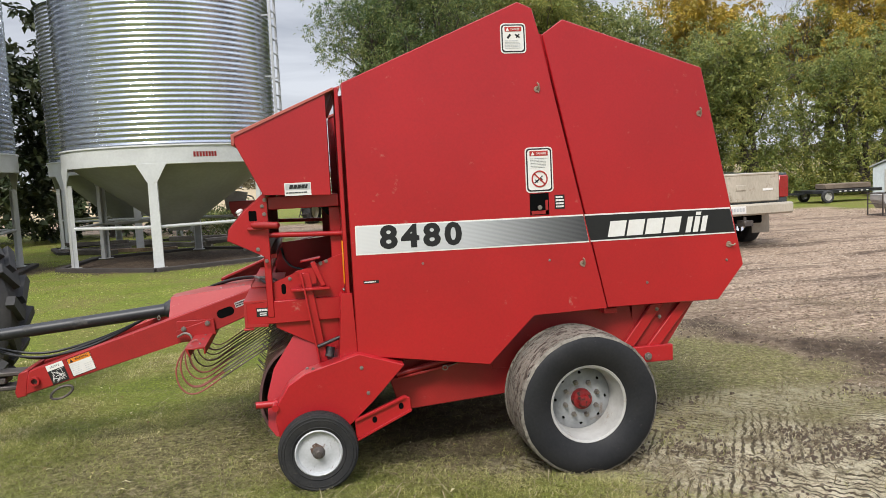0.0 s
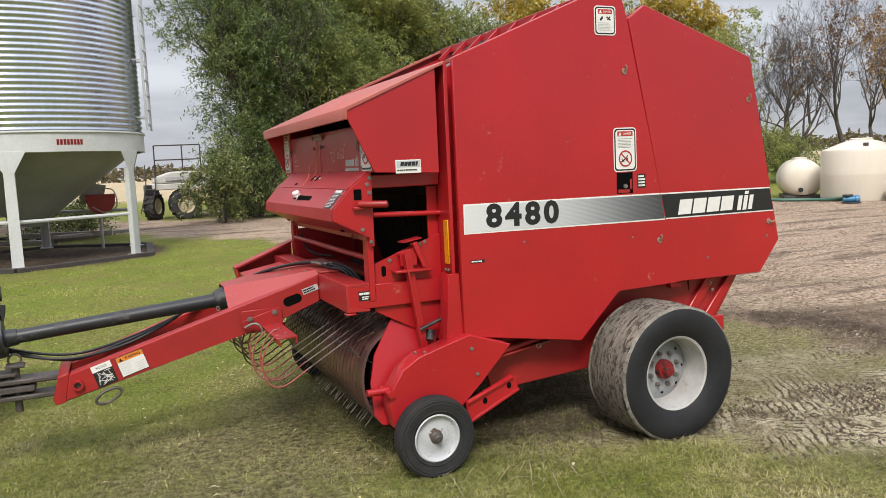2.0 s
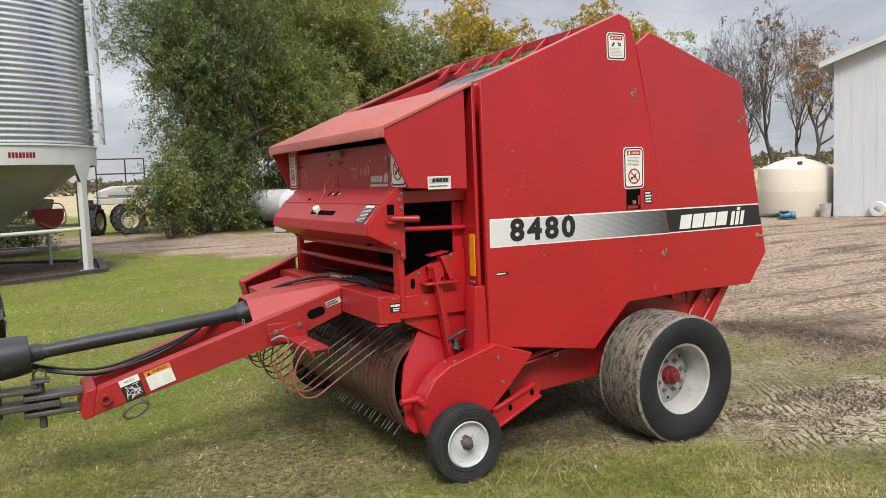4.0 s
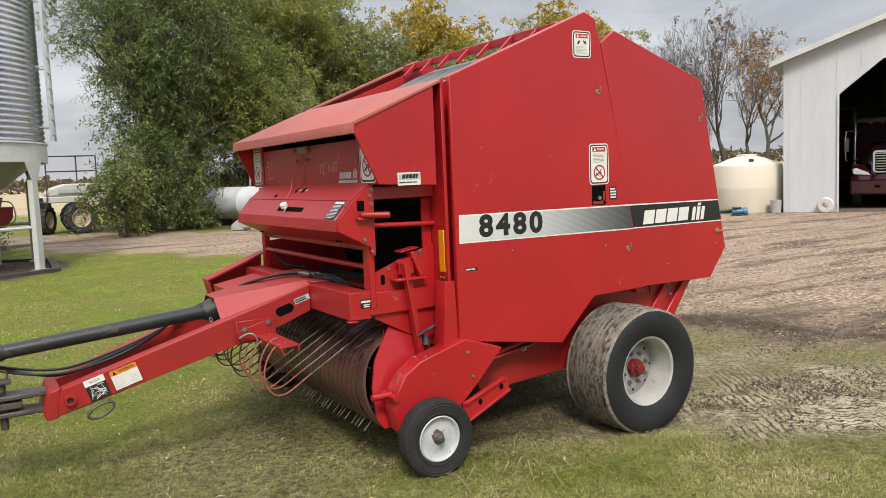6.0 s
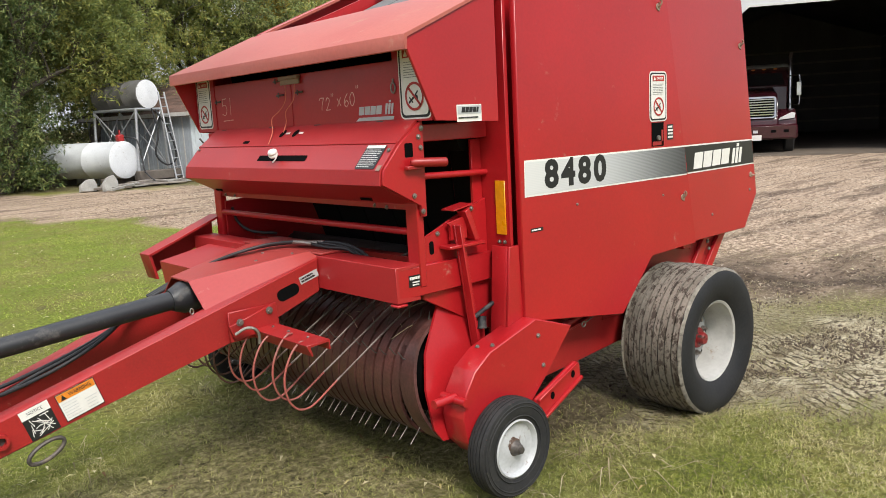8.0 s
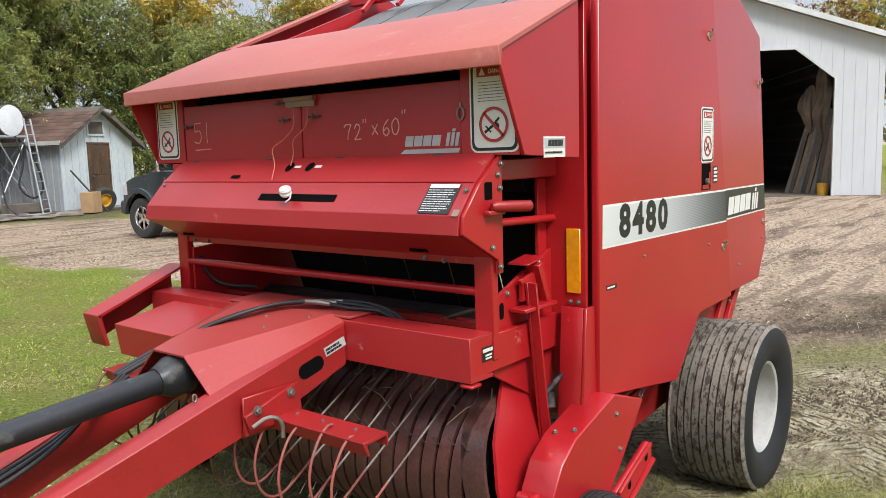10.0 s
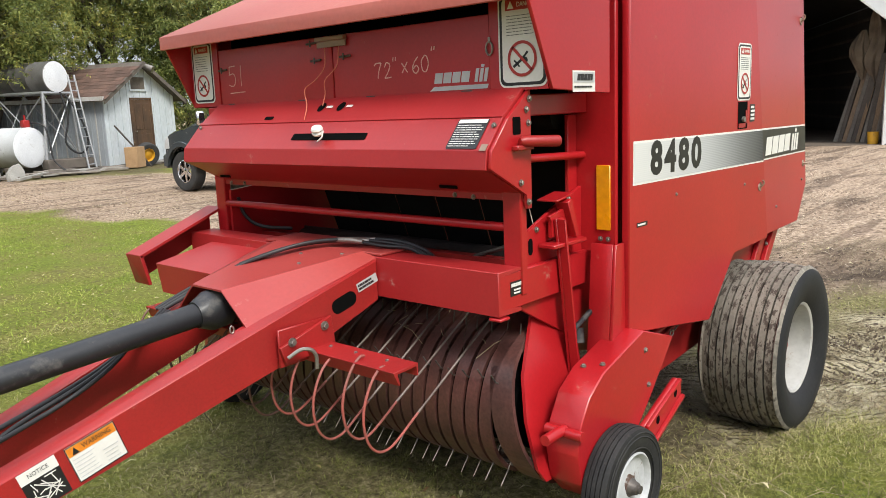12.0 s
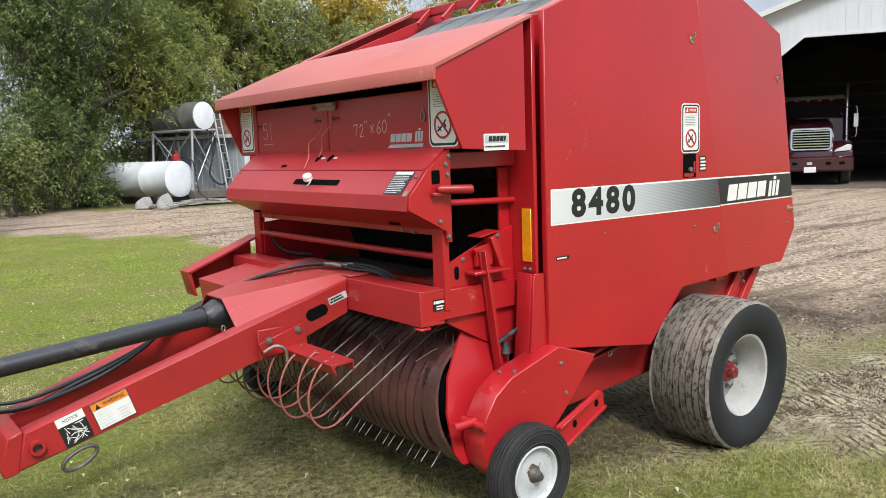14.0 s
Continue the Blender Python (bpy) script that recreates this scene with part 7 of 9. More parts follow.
# ---- machine shop ----
SL, SU, SN = Vector((18.3, 14.85, 0)), Vector((0.4816, -0.8764, 0)), Vector((0.8764, 0.4816, 0))
SHOP_M = Matrix(((SU.x, SN.x, 0, SL.x), (SU.y, SN.y, 0, SL.y), (0, 0, 1, 0), (0, 0, 0, 1)))   # u along the gable, v into the shop
SHOP_W, SHOP_D, EAVE, PEAK = 9.14, 18.0, 4.3, 5.88
shop = tagged(thing("machine_shop", SL, "white steel-clad machine shop with an open chamfered doorway", "farm building"))


def shop_part(name, bm, mat, label=""):
    bmesh.ops.transform(bm, matrix=SHOP_M, verts=bm.verts)
    return part(name, bm, mat, shop, label)


def roof_z(u):
    return EAVE + (PEAK - EAVE) * (1 - abs(u - SHOP_W / 2) / (SHOP_W / 2))


DOOR = [(1.41, 0.0), (1.41, 3.29), (2.48, 4.17), (6.78, 4.14), (7.85, 3.29), (7.85, 0.0)]


def door_top(u):
    if u <= 1.41 or u >= 7.85:
        return 0.0
    if u < 2.48:
        return 3.29 + (u - 1.41) / 1.07 * 0.88
    if u < 6.78:
        return 4.155
    return 3.29 + (7.85 - u) / 1.07 * 0.86


g = bmesh.new()
STEP = SHOP_W / 60
cuts = sorted({round(i * STEP, 4) for i in range(61)} | {1.41, 2.48, 6.78, 7.85, SHOP_W / 2})
for u0, u1 in zip(cuts, cuts[1:]):
    mid = (u0 + u1) / 2
    in_door = 1.41 < mid < 7.85
    lo0, lo1 = (door_top(max(u0, 1.4101)), door_top(min(u1, 7.8499))) if in_door else (0.0, 0.0)
    prism(g, [(u0, lo0), (u1, lo1), (u1, roof_z(u1)), (u0, roof_z(u0))], "y", 0.0, 0.12)
shop_part("gable_wall", g, SIDING, "white vertical steel siding")
rib = bmesh.new()
box(rib, (-0.011, -0.007, 0), (0.011, -0.0005, 1))
rib_me = mesh_of(rib, "siding_rib", SIDING, (0, 0, 0))
u = 0.15
while u < SHOP_W:
    lo, hi = door_top(u), roof_z(u) - 0.05
    shared("siding_rib", rib_me, shop, SHOP_M @ Matrix.Translation((u, 0, lo)) @ Matrix.Diagonal((1, 1, hi - lo, 1)))
    u += 0.305
for u0 in (0.0, SHOP_W - 0.12):
    b = bmesh.new()
    box(b, (u0, 0.121, 0), (u0 + 0.12, SHOP_D, EAVE))
    shop_part("side_wall", b, SIDING)
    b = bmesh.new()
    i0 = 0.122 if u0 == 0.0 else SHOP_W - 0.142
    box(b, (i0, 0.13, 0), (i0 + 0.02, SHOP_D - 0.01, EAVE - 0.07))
    shop_part("wall_lining", b, SHADED_TIN)
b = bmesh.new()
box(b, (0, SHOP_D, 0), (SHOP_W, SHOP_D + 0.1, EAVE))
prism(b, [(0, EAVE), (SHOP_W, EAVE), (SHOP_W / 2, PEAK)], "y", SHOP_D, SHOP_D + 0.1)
shop_part("back_wall", b, SHADED_TIN)
for s in (0, 1):
    b = bmesh.new()
    e0, e1 = (-0.35, SHOP_W / 2) if s == 0 else (SHOP_W / 2, SHOP_W + 0.35)
    z = lambda q: EAVE + (PEAK - EAVE) * (1 - abs(q - SHOP_W / 2) / (SHOP_W / 2))
    prism(b, [(e0, z(e0) + 0.01), (e1, z(e1) + 0.01), (e1, z(e1) + 0.10), (e0, z(e0) + 0.10)], "y", -0.30, SHOP_D + 0.2)
    shop_part("roof", b, GALV_DULL, "grey steel roof")
    # added dark sheet below the roof, its colour holding the shade inside
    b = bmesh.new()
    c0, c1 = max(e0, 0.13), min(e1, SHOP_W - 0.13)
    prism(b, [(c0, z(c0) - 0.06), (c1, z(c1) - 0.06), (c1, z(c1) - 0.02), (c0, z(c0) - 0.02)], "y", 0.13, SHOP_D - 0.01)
    shop_part("roof_shade_sheet", b, SHADED_TIN, "dark sheet added under the roof for the shade inside")
    b = bmesh.new()
    prism(b, [(e0, z(e0) - 0.03), (e1, z(e1) - 0.03), (e1, z(e1) + 0.12), (e0, z(e0) + 0.12)], "y", -0.33, -0.302)
    shop_part("barge_board", b, TRIM)
for (u0, z0), (u1, z1) in zip(DOOR, DOOR[1:]):
    b = bmesh.new()
    tube(b, [(u0, -0.03, z0), (u1, -0.03, z1)], 0.035, 4)
    shop_part("door_trim", b, TRIM)
for k in range(7):
    b = bmesh.new()
    z = 0.5 + 0.55 * k
    box(b, (0.125, 17.9, z), (SHOP_W - 0.125, 17.99, z + 0.09))
    shop_part("girt", b, TIMBER_GREY)
    b = bmesh.new()
    box(b, (SHOP_W - 0.20, 0.3, z), (SHOP_W - 0.125, 17.8, z + 0.09))
    shop_part("girt", b, TIMBER_GREY)
fl = bmesh.new()
box(fl, (0.13, 0.0, -0.05), (SHOP_W - 0.13, SHOP_D, 0.012))
shop_part("shop_floor", fl, surf("packed_earth", (0.16, 0.125, 0.095), (0.10, 0.08, 0.062), rough=0.95, scale=1, fine=30, grain=0.3))

# ---- vehicles and things round the yard ----
SLATE = surf("slate_truck_paint", (0.035, 0.045, 0.052), (0.05, 0.058, 0.062), rough=0.25, scale=1.5, coat=0.6, dirt=(0.22, 0.19, 0.15), dirt_amount=0.22, dirt_scale=4)
BEIGE = surf("dusty_beige_paint", (0.46, 0.41, 0.33), (0.36, 0.32, 0.25), rough=0.5, scale=2, dirt=(0.22, 0.17, 0.12), dirt_amount=0.35, dirt_scale=5, stretch=(1, 1, 0.3))
MAROON = surf("maroon_truck_paint", (0.045, 0.006, 0.011), (0.034, 0.005, 0.009), rough=0.2, scale=2, coat=0.7)
CHROME = surf("chrome", (0.78, 0.78, 0.79), rough=0.12, metal=1.0, scale=4, grain=0.03)
GLASS_DARK = surf("dark_window_glass", (0.012, 0.014, 0.016), rough=0.06, scale=2, grain=0.02, spec=0.7)
TAIL_RED = surf("tail_lamp_red", (0.30, 0.012, 0.012), rough=0.2, coat=0.5)
LAMP_CLEAR = surf("headlamp_lens", (0.66, 0.67, 0.68), rough=0.12, coat=0.6)
TYRE_PLAIN = surf("vehicle_tyre", (0.028, 0.028, 0.03), (0.045, 0.044, 0.042), rough=0.8, scale=6, bump=0.1, dirt=(0.14, 0.115, 0.09), dirt_amount=0.25, dirt_scale=9)
POLY = surf("cream_polythene", (0.69, 0.63, 0.52), (0.63, 0.57, 0.46), rough=0.4, scale=1.5, grain=0.03, dirt=(0.48, 0.34, 0.20), dirt_amount=0.12, dirt_scale=1.6, dirt_soft=0.25, stretch=(1, 1, 0.3))
TANK_WHITE = surf("flaking_white_tank_paint", (0.74, 0.76, 0.79), (0.64, 0.66, 0.69), rough=0.5, scale=2.5, dirt=(0.20, 0.14, 0.10), dirt_amount=0.26, dirt_scale=7)
SHED_TIN = surf("grey_shed_tin", (0.36, 0.39, 0.42), (0.29, 0.315, 0.34), rough=0.5, metal=0.2, scale=1.2, stretch=(1, 1, 0.2))
SHED_WHITE = surf("pale_blue_white_boards", (0.55, 0.60, 0.64), (0.46, 0.50, 0.53), rough=0.7, scale=2, dirt=(0.33, 0.32, 0.30), dirt_amount=0.25, dirt_scale=5, stretch=(1, 1, 0.2))
SHINGLE = surf("brown_shingle", (0.13, 0.075, 0.055), (0.09, 0.055, 0.042), rough=0.9, scale=3, fine=30, grain=0.25, per_piece=0.25)
OLD_DOOR = surf("worn_brown_door", (0.115, 0.06, 0.03), (0.05, 0.03, 0.018), rough=0.7, scale=4, dirt=(0.3, 0.2, 0.11), dirt_amount=0.3, dirt_scale=9, stretch=(1, 1, 0.3))
CARDBOARD = surf("tan_box", (0.42, 0.27, 0.14), (0.34, 0.21, 0.11), rough=0.85, scale=5)
YELLOW = surf("yellow_paint", (0.62, 0.33, 0.02), (0.5, 0.26, 0.02), rough=0.5, scale=6, dirt=(0.15, 0.08, 0.04), dirt_amount=0.3)
BLUE = surf("blue_pump_paint", (0.05, 0.20, 0.36), rough=0.45, scale=8, dirt=(0.2, 0.17, 0.13), dirt_amount=0.2)
GREEN_HOSE = surf("green_hose", (0.05, 0.14, 0.10), rough=0.5, scale=8)
SLAB = surf("pale_broken_slab", (0.34, 0.33, 0.30), (0.25, 0.24, 0.22), rough=0.9, scale=4, fine=40, grain=0.15, bump=0.4, bump_scale=12)
SPRAYER_WHITE = surf("sprayer_white", (0.60, 0.59, 0.55), (0.52, 0.51, 0.47), rough=0.4, scale=1.2, dirt=(0.35, 0.30, 0.22), dirt_amount=0.25, dirt_scale=2)
CREAM_RIM = surf("cream_rim", (0.60, 0.53, 0.38), rough=0.45, scale=4)
TARP = surf("grey_brown_canvas", (0.20, 0.155, 0.11), (0.12, 0.092, 0.066), rough=0.9, scale=3, bump=0.5, bump_scale=5)


def P(name, bm, mat, parent, m=None, label="", angle=40.0):
    if m is not None:
        bmesh.ops.transform(bm, matrix=m, verts=bm.verts)
    return part(name, bm, mat, parent, label, angle)


def road_wheel(parent, m, r, w, rim_mat, rim=0.6, spokes=0, lugs=0, name="wheel"):
    """A wheel round the local y axis; m is its pose. Its outer side is -y."""
    bm = bmesh.new()
    h = w / 2
    lathe(bm, [(r * rim, -h * 0.8), (r * 0.8, -h), (r * 0.94, -h * 0.95), (r, -h * 0.75), (r, h * 0.75), (r * 0.94, h * 0.95), (r * 0.8, h), (r * rim, h * 0.8)], (0, 0, 0), "y", 40)
    lug_at = []
    for k in range(lugs):
        for s in (-1, 1):
            a = 2 * math.pi * (k + 0.25 * (s + 1)) / lugs
            lm = pose(0, 0, 0, 0, math.degrees(a), 0) @ Matrix.Translation((0, s * h * 0.45, r)) @ pose(0, 0, 0, 0, 0, 38 * s)
            lug_at.append(lm)
    tyre = P("tyre", bm, TYRE_PLAIN, parent, m)
    if lug_at:
        lug_bm = bmesh.new()
        box(lug_bm, (-r * 0.05, -h * 0.55, -0.02), (r * 0.05, h * 0.55, r * 0.055))
        lug_me = mesh_of(lug_bm, "tread_lug", TYRE_PLAIN, (0, 0, 0))
        for lm in lug_at:
            shared("tread_lug", lug_me, tyre, m @ lm)
    bm = bmesh.new()
    lathe(bm, [(r * rim * 1.02, -h * 0.82), (r * rim * 0.97, -h * 0.86), (r * rim * 0.9, -h * 0.6), (r * rim * 0.86, -h * 0.1), (r * rim * 0.86, h * 0.7)], (0, 0, 0), "y", 32)
    if not spokes:
        lathe(bm, [(r * rim * 0.88, -h * 0.2), (r * rim * 0.6, -h * 0.35), (r * rim * 0.3, -h * 0.5), (0, -h * 0.52)], (0, 0, 0), "y", 24)
    P("rim", bm, rim_mat, tyre, m)
    for k in range(spokes):
        bm = bmesh.new()
        sm = pose(0, 0, 0, 0, 360 / spokes * k, 0)
        prism(bm, [(-r * 0.09, 0), (r * 0.09, 0), (r * 0.065, r * rim * 0.92), (-r * 0.065, r * rim * 0.92)], "y", -h * 0.62, -h * 0.4, r * 0.01)
        P("spoke", bm, rim_mat, tyre, m @ sm)
    if spokes:
        bm = bmesh.new()
        lathe(bm, [(r * 0.15, -h * 0.35), (r * 0.15, -h * 0.66), (0, -h * 0.7)], (0, 0, 0), "y", 16)
        P("hub", bm, rim_mat, tyre, m)
    return tyre


def pickup_truck(at, turn):
    """Local axes: +y ahead, origin under the middle of the rear bumper."""
    m = Matrix.Translation((*at, 0)) @ pose(0, 0, 0, 0, 0, turn)
    t = thing("pickup_truck", (*at, 0), "dark slate pickup truck with a dusty beige tailgate", "pickup truck")
    bm = bmesh.new()
    prism(bm, [(0.12, 0.62), (0.12, 1.32), (2.35, 1.36), (2.35, 0.55), (1.75, 0.55), (1.62, 0.88), (1.35, 1.02), (1.05, 1.02), (0.8, 0.88), (0.68, 0.62)], "x", -1.0, 1.0, 0.02)
    P("cargo_box", bm, SLATE, t, m)
    bm = bmesh.new()
    prism(bm, [(2.36, 0.50), (2.36, 1.36), (3.95, 1.34), (4.10, 1.27), (4.85, 1.21), (5.08, 1.13), (5.20, 0.98), (5.22, 0.62), (5.13, 0.60), (5.06, 0.78), (4.92, 0.92), (4.62, 0.98), (4.32, 0.92), (4.18, 0.78), (4.12, 0.50)], "x", -0.97, 0.97, 0.03)
    body = P("body", bm, SLATE, t, m)
    bm = bmesh.new()
    prism(bm, [(2.38, 1.35), (2.55, 1.90), (3.40, 1.92), (4.05, 1.34)], "x", -0.86, 0.86, 0.03)
    P("cab_roof", bm, SLATE, t, m)
    bm = bmesh.new()
    prism(bm, [(3.95, 1.30), (4.0, 1.40), (4.75, 1.335), (5.05, 1.22), (5.12, 1.10), (4.0, 1.10)], "x", -0.62, 0.62, 0.04)
    P("bonnet", bm, SLATE, t, m)
    for s in (-1, 1):
        bm = bmesh.new()
        prism(bm, [(2.62, 1.40), (2.70, 1.82), (3.35, 1.84), (3.88, 1.40)], "x", s * 0.862, s * 0.872)
        P("side_window", bm, GLASS_DARK, t, m)
        bm = bmesh.new()
        box(bm, (s * 1.02, 3.72, 1.32), (s * 1.20, 3.82, 1.58), 0.03)
        box(bm, (s * 0.95, 3.75, 1.36), (s * 1.03, 3.79, 1.40))
        P("door_mirror", bm, CHROME, t, m)
        bm = bmesh.new()
        prism(bm, [(5.04, 0.86), (5.20, 0.85), (5.17, 1.02), (5.08, 1.09), (5.05, 1.07)], "x", s * 0.972, s * 0.982)
        P("headlamp", bm, LAMP_CLEAR, t, m)
        bm = bmesh.new()
        box(bm, (s * 0.80, 0.095, 0.88), (s * 1.012, 0.20, 1.28), 0.02)
        P("tail_lamp", bm, TAIL_RED, t, m)
        for y in (1.20, 4.62):
            wm = m @ Matrix.Translation((s * 0.86, y, 0.40)) @ pose(0, 0, 0, 0, 0, 90 if s > 0 else -90)
            road_wheel(t, wm, 0.40, 0.27, CHROME, 0.56, spokes=6)
        bm = bmesh.new()
        rise = [radians(8 + 164 * k / 16) for k in range(17)]
        ring = [(4.62 + 0.555 * math.cos(a), 0.42 + 0.585 * math.sin(a)) for a in rise] + [(4.62 + 0.465 * math.cos(a), 0.42 + 0.49 * math.sin(a)) for a in rise[::-1]]
        prism(bm, ring, "x", s * 0.955, s * 1.035, 0.01)
        P("fender_flare", bm, SLATE, t, m)
    bm = bmesh.new()
    box(bm, (-0.80, 0.085, 0.83), (0.80, 0.14, 1.33), 0.015)
    box(bm, (-0.80, 0.075, 1.30), (0.80, 0.16, 1.345), 0.012)
    gate = P("tailgate", bm, BEIGE, t, m, "dusty beige tailgate")
    bm = bmesh.new()
    box(bm, (-0.10, 0.070, 1.04), (0.10, 0.084, 1.14), 0.008)
    P("emblem", bm, BEIGE, gate, m)
    bm = bmesh.new()
    box(bm, (0.45, 0.078, 1.02), (0.66, 0.084, 1.06))
    P("maker_bar", bm, WHITE_DECAL, gate, m)
    bm = bmesh.new()
    box(bm, (-1.0, -0.06, 0.60), (1.0, 0.10, 0.80), 0.03)
    bumper = P("rear_bumper", bm, BEIGE, t, m, "dusty pale rear bumper")
    bm = bmesh.new()
    box(bm, (-0.36, -0.068, 0.64), (0.0, -0.061, 0.77), 0.004)
    P("number_plate", bm, WHITE_DECAL, bumper, m)
    bm = bmesh.new()
    for k in range(5):
        box(bm, (-0.32 + k * 0.06, -0.073, 0.68), (-0.28 + k * 0.06, -0.0685, 0.74))
    P("plate_bars", bm, SILVER_DECAL, bumper, m)
    bm = bmesh.new()
    box(bm, (-0.09, -0.14, 0.42), (0.09, 0.1, 0.52), 0.01)
    tube(bm, [(-0.06, -0.1, 0.52), (-0.06, -0.1, 0.58)], 0.025, 10)
    P("tow_hitch", bm, DARK_STEEL, t, m)
    bm = bmesh.new()
    box(bm, (-0.98, 5.14, 0.46), (0.98, 5.31, 0.74), 0.04)
    P("front_bumper", bm, SLATE, t, m)
    for s in (-1, 1):
        bm = bmesh.new()
        box(bm, (s * 0.62, 0.62, 0.22), (s * 1.0, 0.64, 0.60), 0.004)
        P("mud_flap", bm, BEIGE, t, m)
    bm = bmesh.new()
    box(bm, (-0.68, 0.4, 0.42), (0.68, 5.1, 0.62), 0.02)
    P("chassis", bm, SHADE_BLACK, t, m)
    return t


pickup_truck((7.65, 12.65), 5.0)


def highway_truck():
    """Local axes as the shop's: u across, v inwards; the front faces out of the doorway."""
    c = 2.79
    M = SHOP_M @ Matrix.Translation((c, 1.5, 0))
    o = SHOP_M @ Vector((c, 1.5, 0))
    t = thing("highway_truck", o, "maroon highway truck parked nose-out in the shop", "truck")
    bm = bmesh.new()
    prism(bm, [(0.0, 0.45), (0.0, 1.02), (0.10, 1.10), (0.18, 1.62), (0.30, 1.78), (1.9, 2.0), (1.9, 0.5)], "x", -0.60, 0.60, 0.05)
    P("bonnet", bm, MAROON, t, M)
    for s in (-1, 1):
        bm = bmesh.new()
        prism(bm, [(0.0, 0.42), (0.02, 0.98), (0.12, 1.12), (0.55, 1.30), (1.2, 1.25), (1.45, 1.0), (1.5, 0.6), (1.32, 0.6), (1.15, 0.9), (0.8, 1.02), (0.5, 0.9), (0.35, 0.6), (0.32, 0.42)], "x", s * 0.605, s * 1.12, 0.03)
        P("wing", bm, MAROON, t, M)
        bm = bmesh.new()
        prism(bm, [(0.62, 0.98), (1.06, 1.02), (1.08, 1.17), (0.98, 1.20), (0.66, 1.05)], "y", -0.02, 0.04, 0.01)
        if s < 0:
            for v in bm.verts:
                v.co.x = -v.co.x
        P("headlamp", bm, LAMP_CLEAR, t, M)
        wm = M @ Matrix.Translation((s * 0.97, 0.83, 0.50)) @ pose(0, 0, 0, 0, 0, 90 * s)
        road_wheel(t, wm, 0.50, 0.28, CHROME, 0.56)
        bm = bmesh.new()
        tube(bm, [(s * 1.10, 2.15, 0.9), (s * 1.10, 2.15, 2.85), (s * 1.12, 2.25, 3.02)], 0.065, 14)
        P("exhaust_stack", bm, CHROME, t, M)
        bm = bmesh.new()
        tube(bm, curve_pts([(s * 1.0, 1.85, 1.45), (s * 1.28, 1.7, 1.40), (s * 1.34, 1.7, 1.55), (s * 1.34, 1.7, 2.25), (s * 1.26, 1.75, 2.32), (s * 1.0, 1.9, 2.30)], 4), 0.018, 8)
        box(bm, (s * 1.24, 1.68, 1.68), (s * 1.40, 1.74, 2.12), 0.02)
        P("mirror", bm, CHROME, t, M)
    bm = bmesh.new()
    prism(bm, [(1.85, 0.6), (1.85, 2.0), (2.15, 2.52), (2.3, 2.62), (3.6, 2.72), (3.6, 0.6)], "x", -1.02, 1.02, 0.05)
    P("cab", bm, MAROON, t, M)
    bm = bmesh.new()
    prism(bm, [(2.1, 2.60), (2.3, 2.68), (3.6, 2.78), (3.6, 2.72), (2.3, 2.62)], "x", -1.05, 1.05, 0.01)
    P("sun_visor", bm, RIM, t, M)
    bm = bmesh.new()
    prism(bm, [(-0.92, 2.05), (0.92, 2.05), (0.84, 2.44), (-0.84, 2.44)], "y", 0, 0.015)
    bmesh.ops.transform(bm, matrix=Matrix.Translation((0, 1.848, 0)) @ Matrix(((1, 0, 0, 0), (0, 1, 0.577, -1.155), (0, 0, 1, 0), (0, 0, 0, 1))), verts=bm.verts)
    P("windscreen", bm, GLASS_DARK, t, M)
    bm = bmesh.new()
    prism(bm, rounded(-0.56, 1.04, 0.56, 1.70, 0.10), "y", 0.02, 0.10, 0.01)
    bmesh.ops.transform(bm, matrix=Matrix(((1, 0, 0, 0), (0, 1, 0.12, -0.20), (0, 0, 1, 0), (0, 0, 0, 1))), verts=bm.verts)
    gr = P("grille_surround", bm, CHROME, t, M)
    bm = bmesh.new()
    prism(bm, rounded(-0.50, 1.09, 0.50, 1.64, 0.07), "y", 0.008, 0.018)
    bmesh.ops.transform(bm, matrix=Matrix(((1, 0, 0, 0), (0, 1, 0.12, -0.20), (0, 0, 1, 0), (0, 0, 0, 1))), verts=bm.verts)
    P("grille_back", bm, SHADE_BLACK, gr, M)
    for k in range(7):
        z = 1.14 + k * 0.075
        bm = bmesh.new()
        box(bm, (-0.49, z * 0.12 - 0.212, z), (0.49, z * 0.12 - 0.197, z + 0.03))
        P("grille_slat", bm, CHROME, gr, M)
    bm = bmesh.new()
    box(bm, (-1.14, -0.22, 0.42), (1.14, 0.0, 0.86), 0.05)
    bp = P("front_bumper", bm, MAROON, t, M)
    bm = bmesh.new()
    box(bm, (-0.18, -0.232, 0.40), (0.14, -0.222, 0.56))
    P("number_plate", bm, WHITE_DECAL, bp, M)
    for x in (-0.5, -0.1, 0.4, 0.75):
        bm = bmesh.new()
        box(bm, (x, -0.228, 0.62), (x + 0.14, -0.221, 0.70))
        P("bumper_vent", bm, SILVER_DECAL if x in (-0.1,) else SHADE_BLACK, bp, M)
    for k in range(5):
        bm = bmesh.new()
        box(bm, (-0.72 + k * 0.33, 2.06, 2.545), (-0.62 + k * 0.33, 2.13, 2.585), 0.008)
        P("roof_marker_lamp", bm, ORANGE_DECAL, t, M)
    bm = bmesh.new()
    box(bm, (-0.45, 0.3, 0.35), (0.45, 9.0, 0.6))
    P("chassis", bm, SHADE_BLACK, t, M)
    bm = bmesh.new()
    box(bm, (-1.22, 4.3, 0.9), (1.22, 9.5, 2.6), 0.03)
    P("grain_body", bm, MAROON, t, M)


highway_truck()
# canvas and boards just inside the doorway
rng = random.Random(3)
